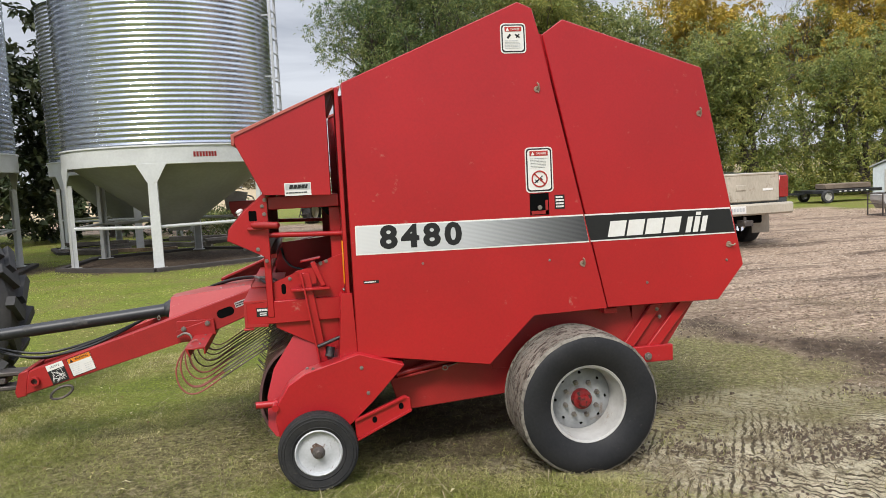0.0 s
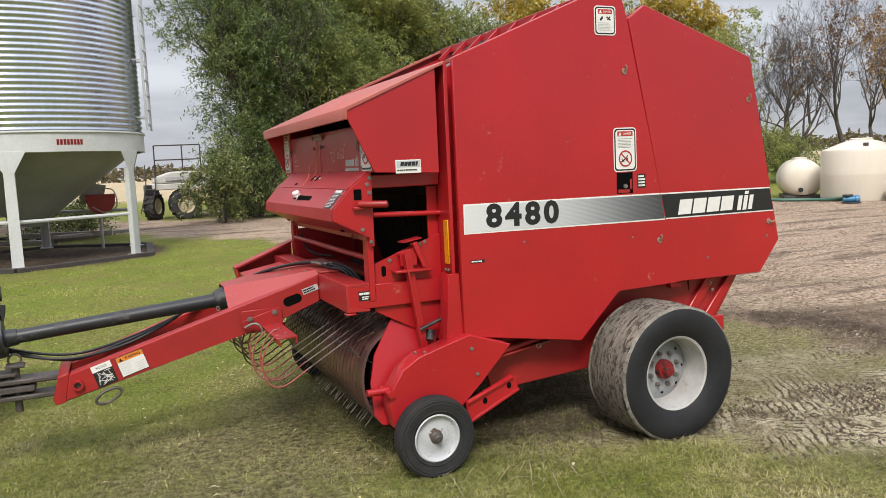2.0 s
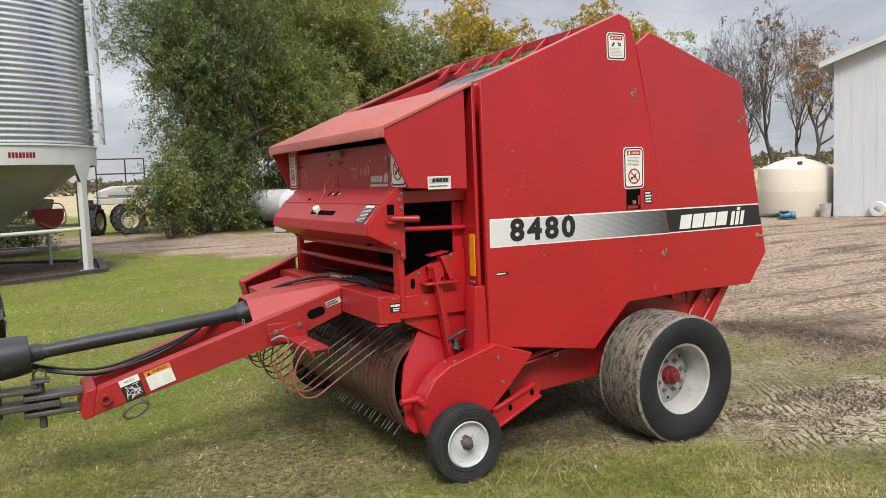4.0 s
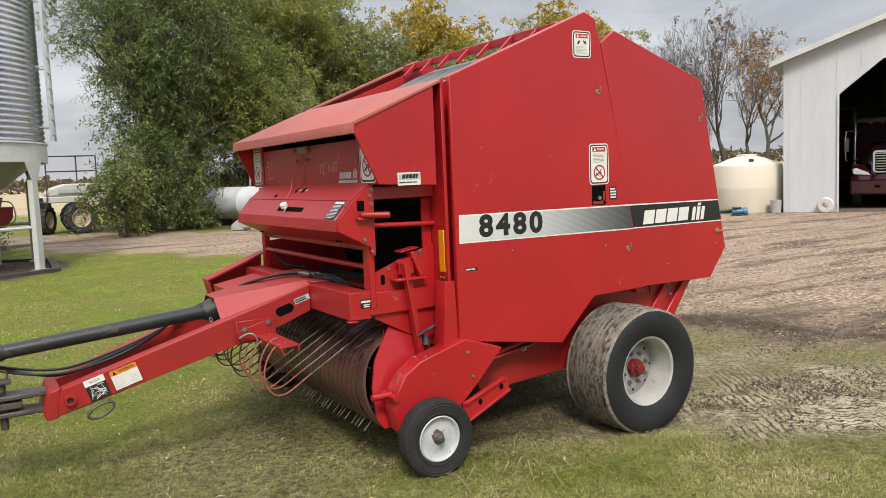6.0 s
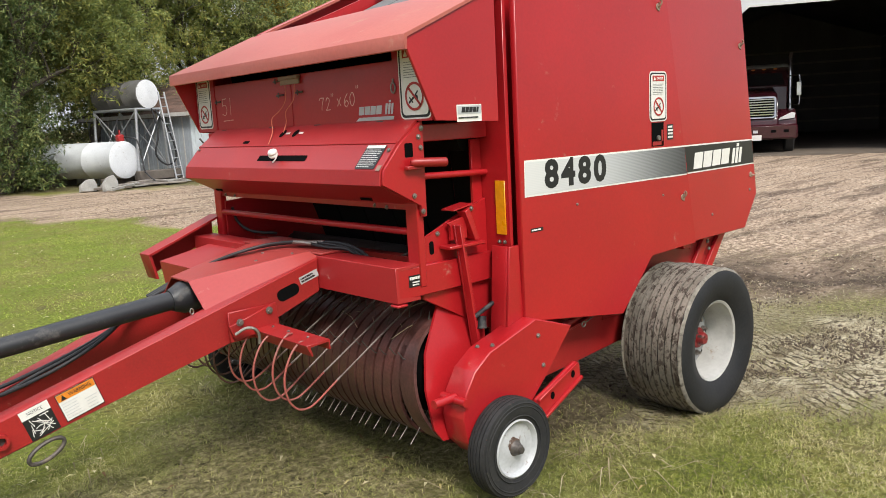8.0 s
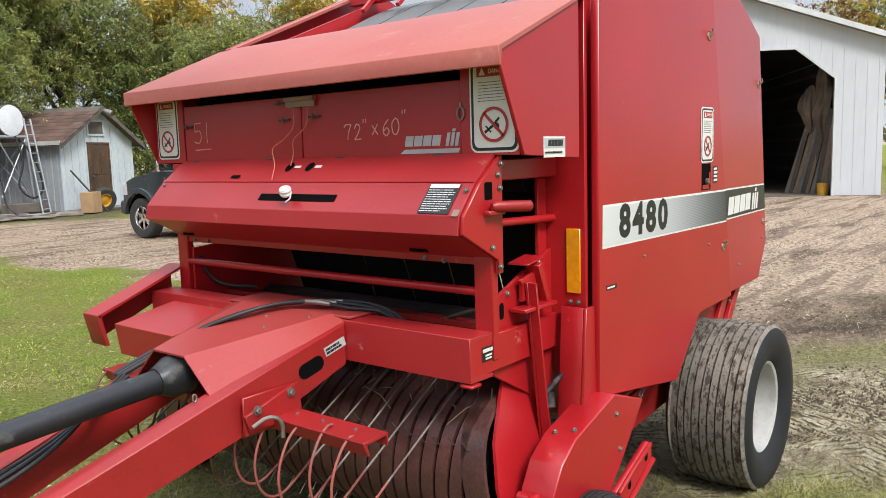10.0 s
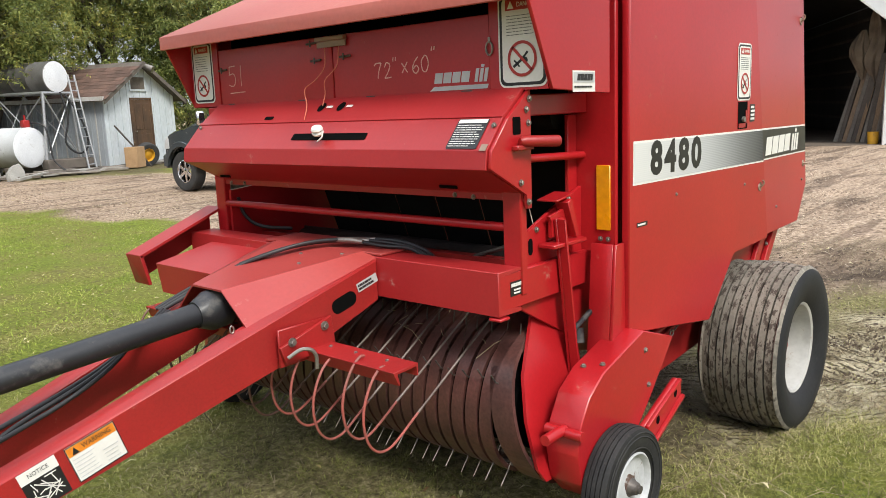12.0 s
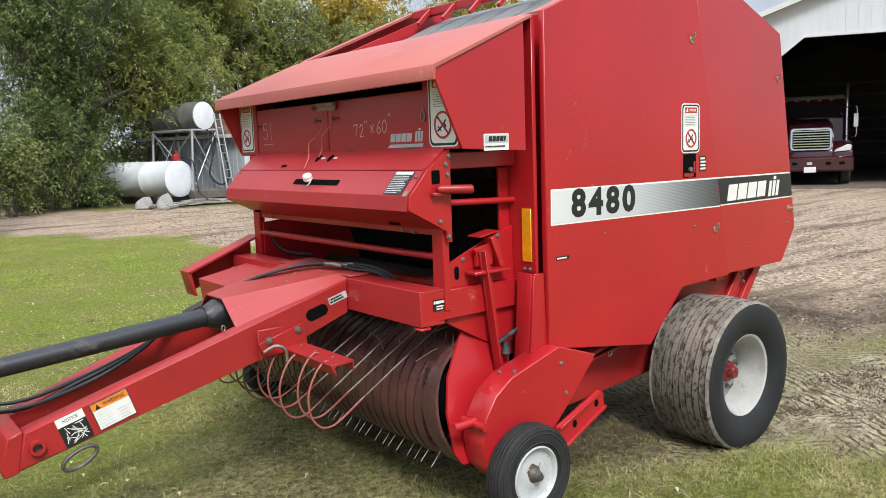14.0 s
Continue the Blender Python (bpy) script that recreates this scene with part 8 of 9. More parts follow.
for k in range(10):
    u, v = 7.02 + 0.095 * k, 1.75 - 0.10 * k
    w, tall_ = rng.uniform(0.09, 0.21), rng.uniform(1.9, 2.6)
    b = bmesh.new()
    prism(b, [(0, 0), (w, 0), (w, tall_), (0, tall_)], "y", 0, 0.03, 0.003)
    bmesh.ops.transform(b, matrix=SHOP_M @ Matrix.Translation((u, v, 0.014)) @ pose(0, 0, 0, rng.uniform(2, 5), rng.uniform(11, 17) - 0.7 * k, rng.uniform(-14, 14)), verts=b.verts)
    solid("leaning_board", b, (TIMBER_GREY, TIMBER_DARK, OLD_BOARD)[k % 3], SHOP_M @ Vector((u, v, 0)), "old board leaning against the shop wall", "board", "boards leaning in the shop")
bm = bmesh.new()
for cu, cv, r, lo, hi, ph in ((7.62, 1.45, 0.25, 1.80, 3.20, 0.0), (7.93, 1.25, 0.25, 1.60, 3.75, 2.0)):
    prof = []
    for i in range(19):
        q = i / 18
        swell = math.sin(math.pi * min(1, 0.10 + 0.86 * q)) ** 0.6 * (1.0 - 0.30 * (q - 0.45) ** 2) * (0.55 + 0.45 * min(1, q * 3.5))
        prof.append((r * swell, lo + (hi - lo) * q))
    first = len(bm.verts)
    lathe(bm, prof, (cu, cv, 0), "z", 40)
    bm.verts.ensure_lookup_table()
    for v in bm.verts[first:]:
        a = math.atan2(v.co.y - cv, v.co.x - cu)
        k = 1 + 0.22 * math.sin(a * 4 + v.co.z * 1.7 + ph) + 0.12 * math.sin(a * 9 - v.co.z * 3.1 + ph) + 0.10 * math.sin(v.co.z * 5.3 + ph)
        v.co.x, v.co.y = cu + (v.co.x - cu) * k + 0.05 * math.sin(v.co.z * 4 + ph), cv + (v.co.y - cv) * k
bmesh.ops.transform(bm, matrix=SHOP_M, verts=bm.verts)
solid("hanging_canvas", bm, TARP, SHOP_M @ Vector((7.4, 1.4, 1.7)), "bundled grey-brown canvas hung from the shop wall", "canvas")
bm = bmesh.new()
lathe(bm, [(0.0, 0.0), (0.13, 0.0), (0.15, 0.34), (0.0, 0.33)], SHOP_M @ Vector((7.70, 0.35, 0.012)), "z", 20)
solid("yellow_pail", bm, YELLOW, SHOP_M @ Vector((7.70, 0.35, 0)), "yellow plastic pail inside the shop doorway", "pail")
bm = bmesh.new()
lathe(bm, [(0.095, -0.06), (0.20, -0.06), (0.21, -0.045), (0.21, 0.045), (0.20, 0.06), (0.095, 0.06)], (0, 0, 0), "y", 32, True)
bmesh.ops.transform(bm, matrix=SHOP_M @ Matrix.Translation((1.12, -0.17, 0.22)) @ pose(0, 0, 0, 8, 0, -12), verts=bm.verts)
solid("hose_reel", bm, WHITE_DECAL, SHOP_M @ Vector((1.12, -0.22, 0)), "white plastic-wrapped coil leaning on the shop wall", "coil")

# ---- poly tanks, pump, pail, hoses ----
def upright_tank(at, r, h):
    t = thing("water_tank", (*at, 0), "large cream upright poly water tank with a low domed top", "water tank")
    bm = bmesh.new()
    lathe(bm, [(r * 0.98, 0.0), (r, 0.05), (r, h * 0.5), (r * 1.004, h * 0.52), (r, h * 0.54), (r, h * 0.94), (r * 0.97, h), (r * 0.5, h + 0.20), (0.26, h + 0.27)], (*at, 0), "z", 64)
    P("tank_body", bm, POLY, t)
    bm = bmesh.new()
    lathe(bm, [(0.30, h + 0.24), (0.30, h + 0.30), (0.26, h + 0.32), (0.0, h + 0.32)], (*at, 0), "z", 32)
    P("lid", bm, POLY, t)
    bm = bmesh.new()
    tube(bm, [(at[0] - 0.5, at[1] - 0.55, h + 0.08), (at[0] - 0.5, at[1] - 0.55, h + 0.18)], 0.07, 14)
    P("vent", bm, DARK_STEEL, t)


upright_tank((18.42, 16.20), 1.03, 1.42)


def leg_tank(at, turn):
    m = Matrix.Translation((*at, 0)) @ pose(0, 0, 0, 0, 0, turn)
    t = thing("poly_tank", (*at, 0), "cream horizontal poly tank with rust-coloured stains", "water tank")
    bm = bmesh.new()
    lathe(bm, [(0.0, -0.95), (0.30, -0.93), (0.48, -0.85), (0.58, -0.7), (0.60, -0.3), (0.575, -0.28), (0.575, -0.2), (0.60, -0.18), (0.60, 0.7), (0.48, 0.85), (0.3, 0.93), (0.0, 0.95)], (0, 0, 0.60), "y", 48)
    for v in bm.verts:
        v.co.z = max(v.co.z, 0.10)
    P("tank_body", bm, POLY, t, m)
    bm = bmesh.new()
    lathe(bm, [(0.22, 1.15), (0.22, 1.24), (0.0, 1.26)], (0, 0, 0), "z", 24)
    P("lid", bm, POLY, t, m)
    bm = bmesh.new()
    box(bm, (-0.50, -0.8, 0.0), (0.50, 0.8, 0.11), 0.01)
    P("cradle", bm, DARK_STEEL, t, m)
    bm = bmesh.new()
    tube(bm, [(-0.1, -0.93, 0.28), (-0.1, -1.03, 0.28)], 0.07, 14)
    P("outlet", bm, BLACK_PLASTIC, t, m)


leg_tank((18.6, 18.5), -40.0)
for k in range(3):
    bm = bmesh.new()
    tube(bm, curve_pts([(15.8 + 0.3 * k, 18.6 - 0.1 * k, 0.05), (16.6, 17.7 - 0.12 * k, 0.06), (17.2, 17.0 - 0.1 * k, 0.05), (17.3, 16.2 - 0.15 * k, 0.07), (17.05, 15.5, 0.16)], 5), 0.04, 8)
    solid("suction_hose", bm, GREEN_HOSE, (17.0, 17.0, 0), "dark green suction hose lying by the tanks", "hose", "hoses by the tanks")
pm = thing("water_pump", (16.9, 15.25, 0), "small blue motor pump standing on the yard", "pump")
bm = bmesh.new()
tube(bm, [(16.66, 15.45, 0.17), (16.98, 15.17, 0.17)], 0.12, 18)
P("motor", bm, BLUE, pm)
bm = bmesh.new()
tube(bm, [(16.98, 15.17, 0.17), (17.1, 15.07, 0.17)], 0.16, 18)
P("volute", bm, BLUE, pm)
bm = bmesh.new()
box(bm, (16.62, 15.0, 0.0), (17.12, 15.5, 0.05), 0.005)
box(bm, (16.6, 15.2, 0.29), (16.95, 15.45, 0.36), 0.02)
P("base", bm, DARK_STEEL, pm)
bm = bmesh.new()
lathe(bm, [(0.0, 0.0), (0.13, 0.0), (0.155, 0.36), (0.165, 0.36), (0.165, 0.38), (0.14, 0.38), (0.12, 0.05)], (18.05, 14.92, 0), "z", 24)
solid("white_pail", bm, RIM, (18.05, 14.92, 0), "white plastic pail by the shop corner", "pail")
py = thing("yellow_engine", (16.1, 18.9, 0), "small yellow engine at the end of the hoses", "engine")
bm = bmesh.new()
box(bm, (15.85, 18.7, 0.02), (16.35, 19.1, 0.32), 0.03)
P("housing", bm, YELLOW, py)
bm = bmesh.new()
tube(bm, [(16.2, 18.8, 0.3), (16.2, 18.8, 0.5)], 0.07, 12)
P("filter", bm, BLACK_PLASTIC, py)

# hopper tote in a frame
tt = thing("hopper_tote", (14.7, 17.8, 0), "white cone-bottom hopper in a black steel frame", "hopper")
bm = bmesh.new()
prism(bm, [(14.32, 0.86), (15.08, 0.86), (15.08, 0.62), (14.80, 0.28), (14.60, 0.28), (14.32, 0.62)], "y", 17.42, 18.18, 0.02)
P("hopper", bm, RIM, tt)
for x, y in ((14.28, 17.38), (15.12, 17.38), (15.12, 18.22), (14.28, 18.22)):
    bm = bmesh.new()
    box(bm, (x - 0.02, y - 0.02, 0), (x + 0.02, y + 0.02, 0.92))
    P("frame_post", bm, DARK_STEEL, tt)
for z in (0.03, 0.48, 0.90):
    bm = bmesh.new()
    for a, b in (((14.28, 17.38), (15.12, 17.38)), ((15.12, 17.38), (15.12, 18.22)), ((15.12, 18.22), (14.28, 18.22)), ((14.28, 18.22), (14.28, 17.38))):
        tube(bm, [(*a, z), (*b, z)], 0.018, 6)
    P("frame_rail", bm, DARK_STEEL, tt)

# flat trailer and small hut beyond
tr = thing("flat_trailer", (18.4, 24.3, 0), "black flat-deck trailer with white wheels", "trailer")
bm = bmesh.new()
box(bm, (17.0, 23.6, 0.55), (21.4, 25.4, 0.72), 0.01)
box(bm, (16.0, 24.4, 0.50), (17.0, 24.6, 0.62))
P("deck", bm, BLACK_PLASTIC, tr)
for x in (17.75,):
    for y, s in ((23.42, 1), (25.58, -1)):
        road_wheel(tr, Matrix.Translation((x, y, 0.36)) @ pose(0, 0, 0, 0, 0, 0 if s > 0 else 180), 0.36, 0.22, RIM, 0.6)
bm = bmesh.new()
box(bm, (18.2, 24.2, 0.73), (21.2, 25.2, 1.05), 0.05)
P("covered_load", bm, TARP, tr, None, "tarpaulin-covered load")
for k in range(6):
    bm = bmesh.new()
    box(bm, (18.6 + 0.35 * k, 23.585, 0.60), (18.75 + 0.35 * k, 23.598, 0.66))
    P("side_marker", bm, WHITE_DECAL, tr)
hut = thing("small_hut", (22.0, 25.6, 0), "small grey and white hut at the edge of the trees", "hut")
bm = bmesh.new()
prism(bm, [(-0.85, 0), (0.85, 0), (0.85, 1.75), (0.0, 2.1), (-0.85, 1.75)], "y", 0.0, 1.9)
HM = Matrix.Translation((21.3, 24.6, 0)) @ pose(0, 0, 0, 0, 0, -48)
P("hut_wall", bm, SHED_WHITE, hut, HM)
bm = bmesh.new()
prism(bm, [(-1.0, 1.72), (0, 2.16), (1.0, 1.72), (1.0, 1.80), (0, 2.24), (-1.0, 1.80)], "y", -0.15, 2.05)
P("hut_roof", bm, GALV_DULL, hut, HM)
bm = bmesh.new()
box(bm, (-0.25, -0.02, 0.1), (0.35, -0.002, 1.6))
P("hut_door", bm, RIM, hut, HM)
bm = bmesh.new()
box(bm, (0.9, 0.1, 0), (1.7, 1.2, 1.75), 0.01)
P("annex", bm, RIM, hut, HM)

# ---- fuel corner and small shed ----
AX = Vector((0.34, -0.94, 0)).normalized()


def drum(name, parent, front, r, length, mat, label):
    """A lying cylinder with dished ends; front is the middle of the end that faces the yard."""
    m = Matrix.Translation(front) @ Matrix.Rotation(math.atan2(AX.y, AX.x) + math.pi / 2, 4, "Z")
    bm = bmesh.new()
    lathe(bm, [(0, -0.01), (r * 0.6, 0.0), (r * 0.97, 0.02), (r, 0.03), (r, 0.05), (r * 0.99, 0.06), (r * 0.99, length * 0.33), (r * 1.006, length * 0.335), (r * 0.99, length * 0.34), (r * 0.99, length * 0.66),
               (r * 1.006, length * 0.665), (r * 0.99, length * 0.67), (r * 0.99, length - 0.05), (r, length - 0.04), (r, length - 0.02), (0, length)], (0, 0, 0), "y", 44)
    return P(name, bm, mat, parent, m, label)


ft = thing("fuel_tank", (6.7, 27.4, 0), "white flaking fuel tank lying on timber blocks", "fuel tank")
drum("tank_shell", ft, Vector((7.02, 26.5, 0.80)), 0.575, 3.9, TANK_WHITE, "white-painted steel tank shell")
for d in (0.4, 3.2):
    c = Vector((7.02, 26.5, 0)) - AX * d
    bm = bmesh.new()
    box(bm, (-0.55, -0.12, 0.0), (0.55, 0.12, 0.26), 0.015, Matrix.Translation(c) @ pose(0, 0, 0, 0, 0, 20))
    P("support_block", bm, TIMBER_DARK, ft)
bm = bmesh.new()
box(bm, (6.92, 26.62, 1.36), (7.12, 26.86, 1.58), 0.03)
tube(bm, [(7.02, 26.74, 1.3), (7.02, 26.74, 1.72)], 0.03, 10)
P("hand_pump", bm, RED_WORN, ft, None, "red hand pump")
bm = bmesh.new()
tube(bm, curve_pts([(7.1, 26.6, 1.5), (7.35, 26.3, 1.4), (7.42, 26.2, 0.9), (7.45, 26.1, 0.4), (7.7, 25.9, 0.06)], 6), 0.025, 8)
P("pump_hose", bm, RUBBER_HOSE, ft)
# the trees' shade on the tank body is put into this grey
SHADED_TANK = surf("tree_shaded_tank_paint", (0.16, 0.16, 0.155), (0.11, 0.105, 0.10), rough=0.6, scale=3, fine=30, grain=0.15, dirt=(0.2, 0.13, 0.08), dirt_amount=0.25)
ot = thing("overhead_tank", (7.9, 27.8, 0), "overhead fuel tank with tree shade in its grey, on a braced pipe stand", "fuel tank")
drum("tank_shell", ot, Vector((8.05, 26.75, 2.80)), 0.46, 2.1, SHADED_TANK, "steel overhead tank, its grey holding the tree shade")
bm = bmesh.new()
lathe(bm, [(0, -0.016), (0.27, -0.006), (0.445, 0.012)], (0, 0, 0), "y", 40)
P("tank_end", bm, TANK_WHITE, ot, Matrix.Translation((8.05, 26.75, 2.80)) @ Matrix.Rotation(math.atan2(AX.y, AX.x) + math.pi / 2, 4, "Z"), "white painted tank end")
SIDEV = Vector((-AX.y, AX.x, 0))
corner = {}
for i, (d, s) in enumerate(((0.05, -0.5), (0.05, 0.5), (1.95, -0.5), (1.95, 0.5))):
    c = Vector((8.05, 26.75, 0)) - AX * d + SIDEV * s * 1.0
    corner[i] = c
    bm = bmesh.new()
    tube(bm, [c + SIDEV * s * 0.3, Vector((c.x, c.y, 2.36))], 0.045, 10)
    P("stand_leg", bm, GALV_DULL, ot)
for a, b in ((0, 1), (2, 3), (0, 2), (1, 3)):
    bm = bmesh.new()
    tube(bm, [corner[a] + Vector((0, 0, 2.34)), corner[b] + Vector((0, 0, 2.34))], 0.04, 8)
    P("stand_rail", bm, GALV_DULL, ot)
    for p, q in ((a, b), (b, a)):
        bm = bmesh.new()
        tube(bm, [corner[p] + Vector((0, 0, 2.3)), corner[q] + Vector((0, 0, 0.6))], 0.022, 6)
        P("stand_brace", bm, GALV_DULL, ot)
bm = bmesh.new()
tube(bm, curve_pts([(8.1, 26.7, 2.36), (8.2, 26.6, 1.6), (8.05, 26.6, 0.9), (8.35, 26.5, 0.55), (8.62, 26.4, 0.8), (8.5, 26.45, 1.6), (8.2, 26.65, 2.3)], 6), 0.03, 8)
P("fuel_hose", bm, RUBBER_HOSE, ot)
ld = thing("ladder", (8.75, 26.35, 0), "aluminium ladder leaning on the tank stand", "ladder")
la, lb = Vector((8.58, 26.18, 0.05)), Vector((8.40, 26.55, 2.85))
sv = Vector((0.17, 0.12, 0))
for s in (-1, 1):
    bm = bmesh.new()
    tube(bm, [la + sv * s, lb + sv * s * 0.8], 0.028, 6)
    P("rail", bm, GALV_DULL, ld)
for k in range(10):
    c = la + (lb - la) * (k + 0.6) / 10.3
    bm = bmesh.new()
    tube(bm, [c - sv, c + sv], 0.018, 6)
    P("rung", bm, GALV_DULL, ld)
# the shed: u along its gable, v back
SHD = Matrix(((0.922, -0.387, 0, 9.12), (0.387, 0.922, 0, 26.2), (0, 0, 1, 0), (0, 0, 0, 1)))
shed = thing("garden_shed", (9.12, 26.2, 0), "weathered white and grey shed with a brown door and shingle roof", "shed")
GW, GE, GP, GD = 3.3, 2.20, 3.22, 4.6


def gz(u):
    return GE + (GP - GE) * (1 - abs(u - GW / 2) / (GW / 2))


board_n = 22
for k in range(board_n):
    u0, u1 = GW * k / board_n, GW * (k + 1) / board_n - 0.008
    bm = bmesh.new()
    prism(bm, [(u0, 0.12), (u1, 0.12), (u1, gz(u1)), (u0, gz(u0))], "y", -0.012 * (k % 2), 0.03)
    P("board", bm, SHED_WHITE, shed, SHD)
bm = bmesh.new()
box(bm, (0.0, 0.031, 0.1), (0.05, GD, GE))
box(bm, (GW - 0.05, 0.031, 0.1), (GW, GD, GE))
box(bm, (0.05, GD - 0.05, 0.1), (GW - 0.05, GD, GE))
P("side_wall", bm, SHED_TIN, shed, SHD, "grey ribbed tin side wall")
for k in range(22):
    bm = bmesh.new()
    v = 0.12 + k * 0.205
    box(bm, (-0.022, v, 0.12), (-0.0005, v + 0.035, GE - 0.02))
    P("tin_rib", bm, RIM if k % 2 else SHED_TIN, shed, SHD)
for s in (0, 1):
    bm = bmesh.new()
    e0, e1 = (-0.28, GW / 2) if s == 0 else (GW / 2, GW + 0.28)
    prism(bm, [(e0, gz(e0) + 0.01), (e1, gz(e1) + 0.01), (e1, gz(e1) + 0.06), (e0, gz(e0) + 0.06)], "y", -0.28, GD + 0.2)
    P("roof_deck", bm, TIMBER_DARK, shed, SHD)
    bm = bmesh.new()
    prism(bm, [(e0, gz(e0) - 0.07), (e1, gz(e1) - 0.07), (e1, gz(e1) + 0.07), (e0, gz(e0) + 0.07)], "y", -0.30, -0.281)
    P("barge_board", bm, TIMBER_DARK, shed, SHD)
sl = math.degrees(math.atan2(GP - GE, GW / 2))
sh = bmesh.new()
box(sh, (0, 0, 0), (0.235, 0.30, 0.012))
sh_me = mesh_of(sh, "shingle", SHINGLE, (0, 0, 0))
for r_ in range(9):
    for c_ in range(16):
        u = -0.28 + 0.215 * r_ * math.cos(radians(sl))
        z = gz(-0.28) + 0.07 + 0.215 * r_ * math.sin(radians(sl)) + 0.004
        shared("shingle", sh_me, shed, SHD @ Matrix.Translation((u, -0.28 + 0.305 * c_ + 0.12 * (r_ % 2) - 0.06, z)) @ pose(0, 0, 0, 0, -sl + 1.5, 0))
bm = bmesh.new()
box(bm, (-0.30, -0.25, GE - 0.13), (-0.24, GD + 0.1, GE - 0.01))
P("gutter", bm, RIM, shed, SHD)
bm = bmesh.new()
box(bm, (1.12, -0.05, 0.30), (1.18, 0.0, 2.16))
box(bm, (2.06, -0.05, 0.30), (2.12, 0.0, 2.16))
box(bm, (1.18, -0.05, 2.10), (2.06, 0.0, 2.16))
P("door_frame", bm, OLD_DOOR, shed, SHD)
bm = bmesh.new()
box(bm, (1.19, -0.04, 0.32), (2.05, -0.014, 2.09))
door = P("door", bm, OLD_DOOR, shed, SHD, "worn brown panel door")
for z0, z1 in ((0.42, 1.02), (1.16, 1.98)):
    for u0, u1 in ((1.28, 1.58), (1.66, 1.96)):
        bm = bmesh.new()
        box(bm, (u0, -0.052, z0), (u1, -0.041, z1), 0.008)
        P("door_panel", bm, OLD_DOOR, door, SHD)
bm = bmesh.new()
tube(bm, [(1.26, -0.04, 1.1), (1.26, -0.09, 1.1)], 0.025, 10)
P("door_knob", bm, STEEL, door, SHD)
bm = bmesh.new()
box(bm, (1.22, -0.03, 2.42), (1.88, -0.014, 2.80))
P("gable_vent", bm, TIMBER_DARK, shed, SHD)
bm = bmesh.new()
for a, b in (((1.16, 2.36), (1.94, 2.42)), ((1.16, 2.80), (1.94, 2.86)), ((1.16, 2.42), (1.22, 2.80)), ((1.88, 2.42), (1.94, 2.80))):
    box(bm, (a[0], -0.045, a[1]), (b[0], -0.014, b[1]))
P("vent_frame", bm, SHED_WHITE, shed, SHD)
bm = bmesh.new()
tube(bm, [(1.78, -0.5, 3.02), (1.72, -0.3, 3.12), (1.7, -0.1, 3.15)], [0.12, 0.09, 0.03], 12)
P("yard_lamp", bm, STEEL, shed, SHD, "unlit grey yard lamp at the gable")
bm = bmesh.new()
box(bm, (-0.1, -0.05, 0.0), (GW + 0.05, GD, 0.115))
P("skid", bm, TIMBER_DARK, shed, SHD)
# things before the shed
wt = thing("old_tyre", SHD @ Vector((1.25, -0.42, 0)), "worn tyre on a yellow rim leaning by the shed door", "tyre")
road_wheel(wt, SHD @ Matrix.Translation((1.25, -0.38, 0.37)) @ pose(0, 0, 0, 14, 0, -22), 0.38, 0.24, YELLOW, 0.55)
bm = bmesh.new()
box(bm, (-0.26, -0.2, 0), (0.26, 0.2, 0.62), 0.008, SHD @ Matrix.Translation((0.48, -0.55, 0.03)) @ pose(0, 0, 0, 0, 0, 12))
solid("tan_box", bm, CARDBOARD, SHD @ Vector((0.48, -0.55, 0)), "tan carton standing before the shed", "box")
bm = bmesh.new()
tube(bm, [SHD @ Vector((0.95, -0.75, 0.02)), SHD @ Vector((0.10, -0.22, 1.32))], 0.028, 8)
solid("leaning_pipe", bm, DARK_STEEL, SHD @ Vector((0.95, -0.75, 0)), "dark steel pipe leaning on the shed corner", "pipe")
rng = random.Random(8)
for k in range(26):
    x, y = 5.8 + 5.9 * rng.random(), 0
    y = 24.7 + 0.42 * (x - 5.8) + rng.uniform(-0.25, 1.0)
    L_, W_, H_ = rng.uniform(0.6, 2.2), rng.uniform(0.1, 0.3), rng.uniform(0.03, 0.09)
    bm = bmesh.new()
    box(bm, (-L_ / 2, -W_ / 2, 0), (L_ / 2, W_ / 2, H_), 0.005, Matrix.Translation((x, y, 0.02 + 0.05 * rng.random())) @ pose(0, 0, 0, rng.uniform(-3, 3), rng.uniform(-2, 2), rng.uniform(-30, 50)))
    solid("scrap_plank", bm, rng.choice([TIMBER_GREY, TIMBER_GREY, TIMBER_DARK, SLAB]), (x, y, 0), "weathered scrap board lying before the shed", "board", "scrap boards before the shed")
bm = bmesh.new()
box(bm, (7.35, 26.3, 0.12), (8.7, 26.75, 0.42), 0.03, None)
solid("black_skid", bm, TIMBER_DARK, (8.0, 26.5, 0), "dark timber skid under the tank stand", "timber")
for x, y, w, h, tilt in ((5.35, 25.0, 0.55, 0.40, 18), (5.90, 24.75, 0.52, 0.45, -14)):
    bm = bmesh.new()
    prism(bm, [(-w / 2, 0.0), (w * 0.35, 0.0), (w / 2, h * 0.5), (w * 0.4, h), (-w * 0.05, h * 0.92), (-w * 0.42, h * 0.55)], "y", -0.08, 0.08, 0.02)
    bmesh.ops.transform(bm, matrix=Matrix.Translation((x, y, 0.0)) @ pose(0, 0, 0, -22, tilt * 0.3, 15), verts=bm.verts)
    solid("stone_slab", bm, SLAB, (x, y, 0), "pale broken concrete slab leaning by the fuel tank", "slab", "broken slabs")

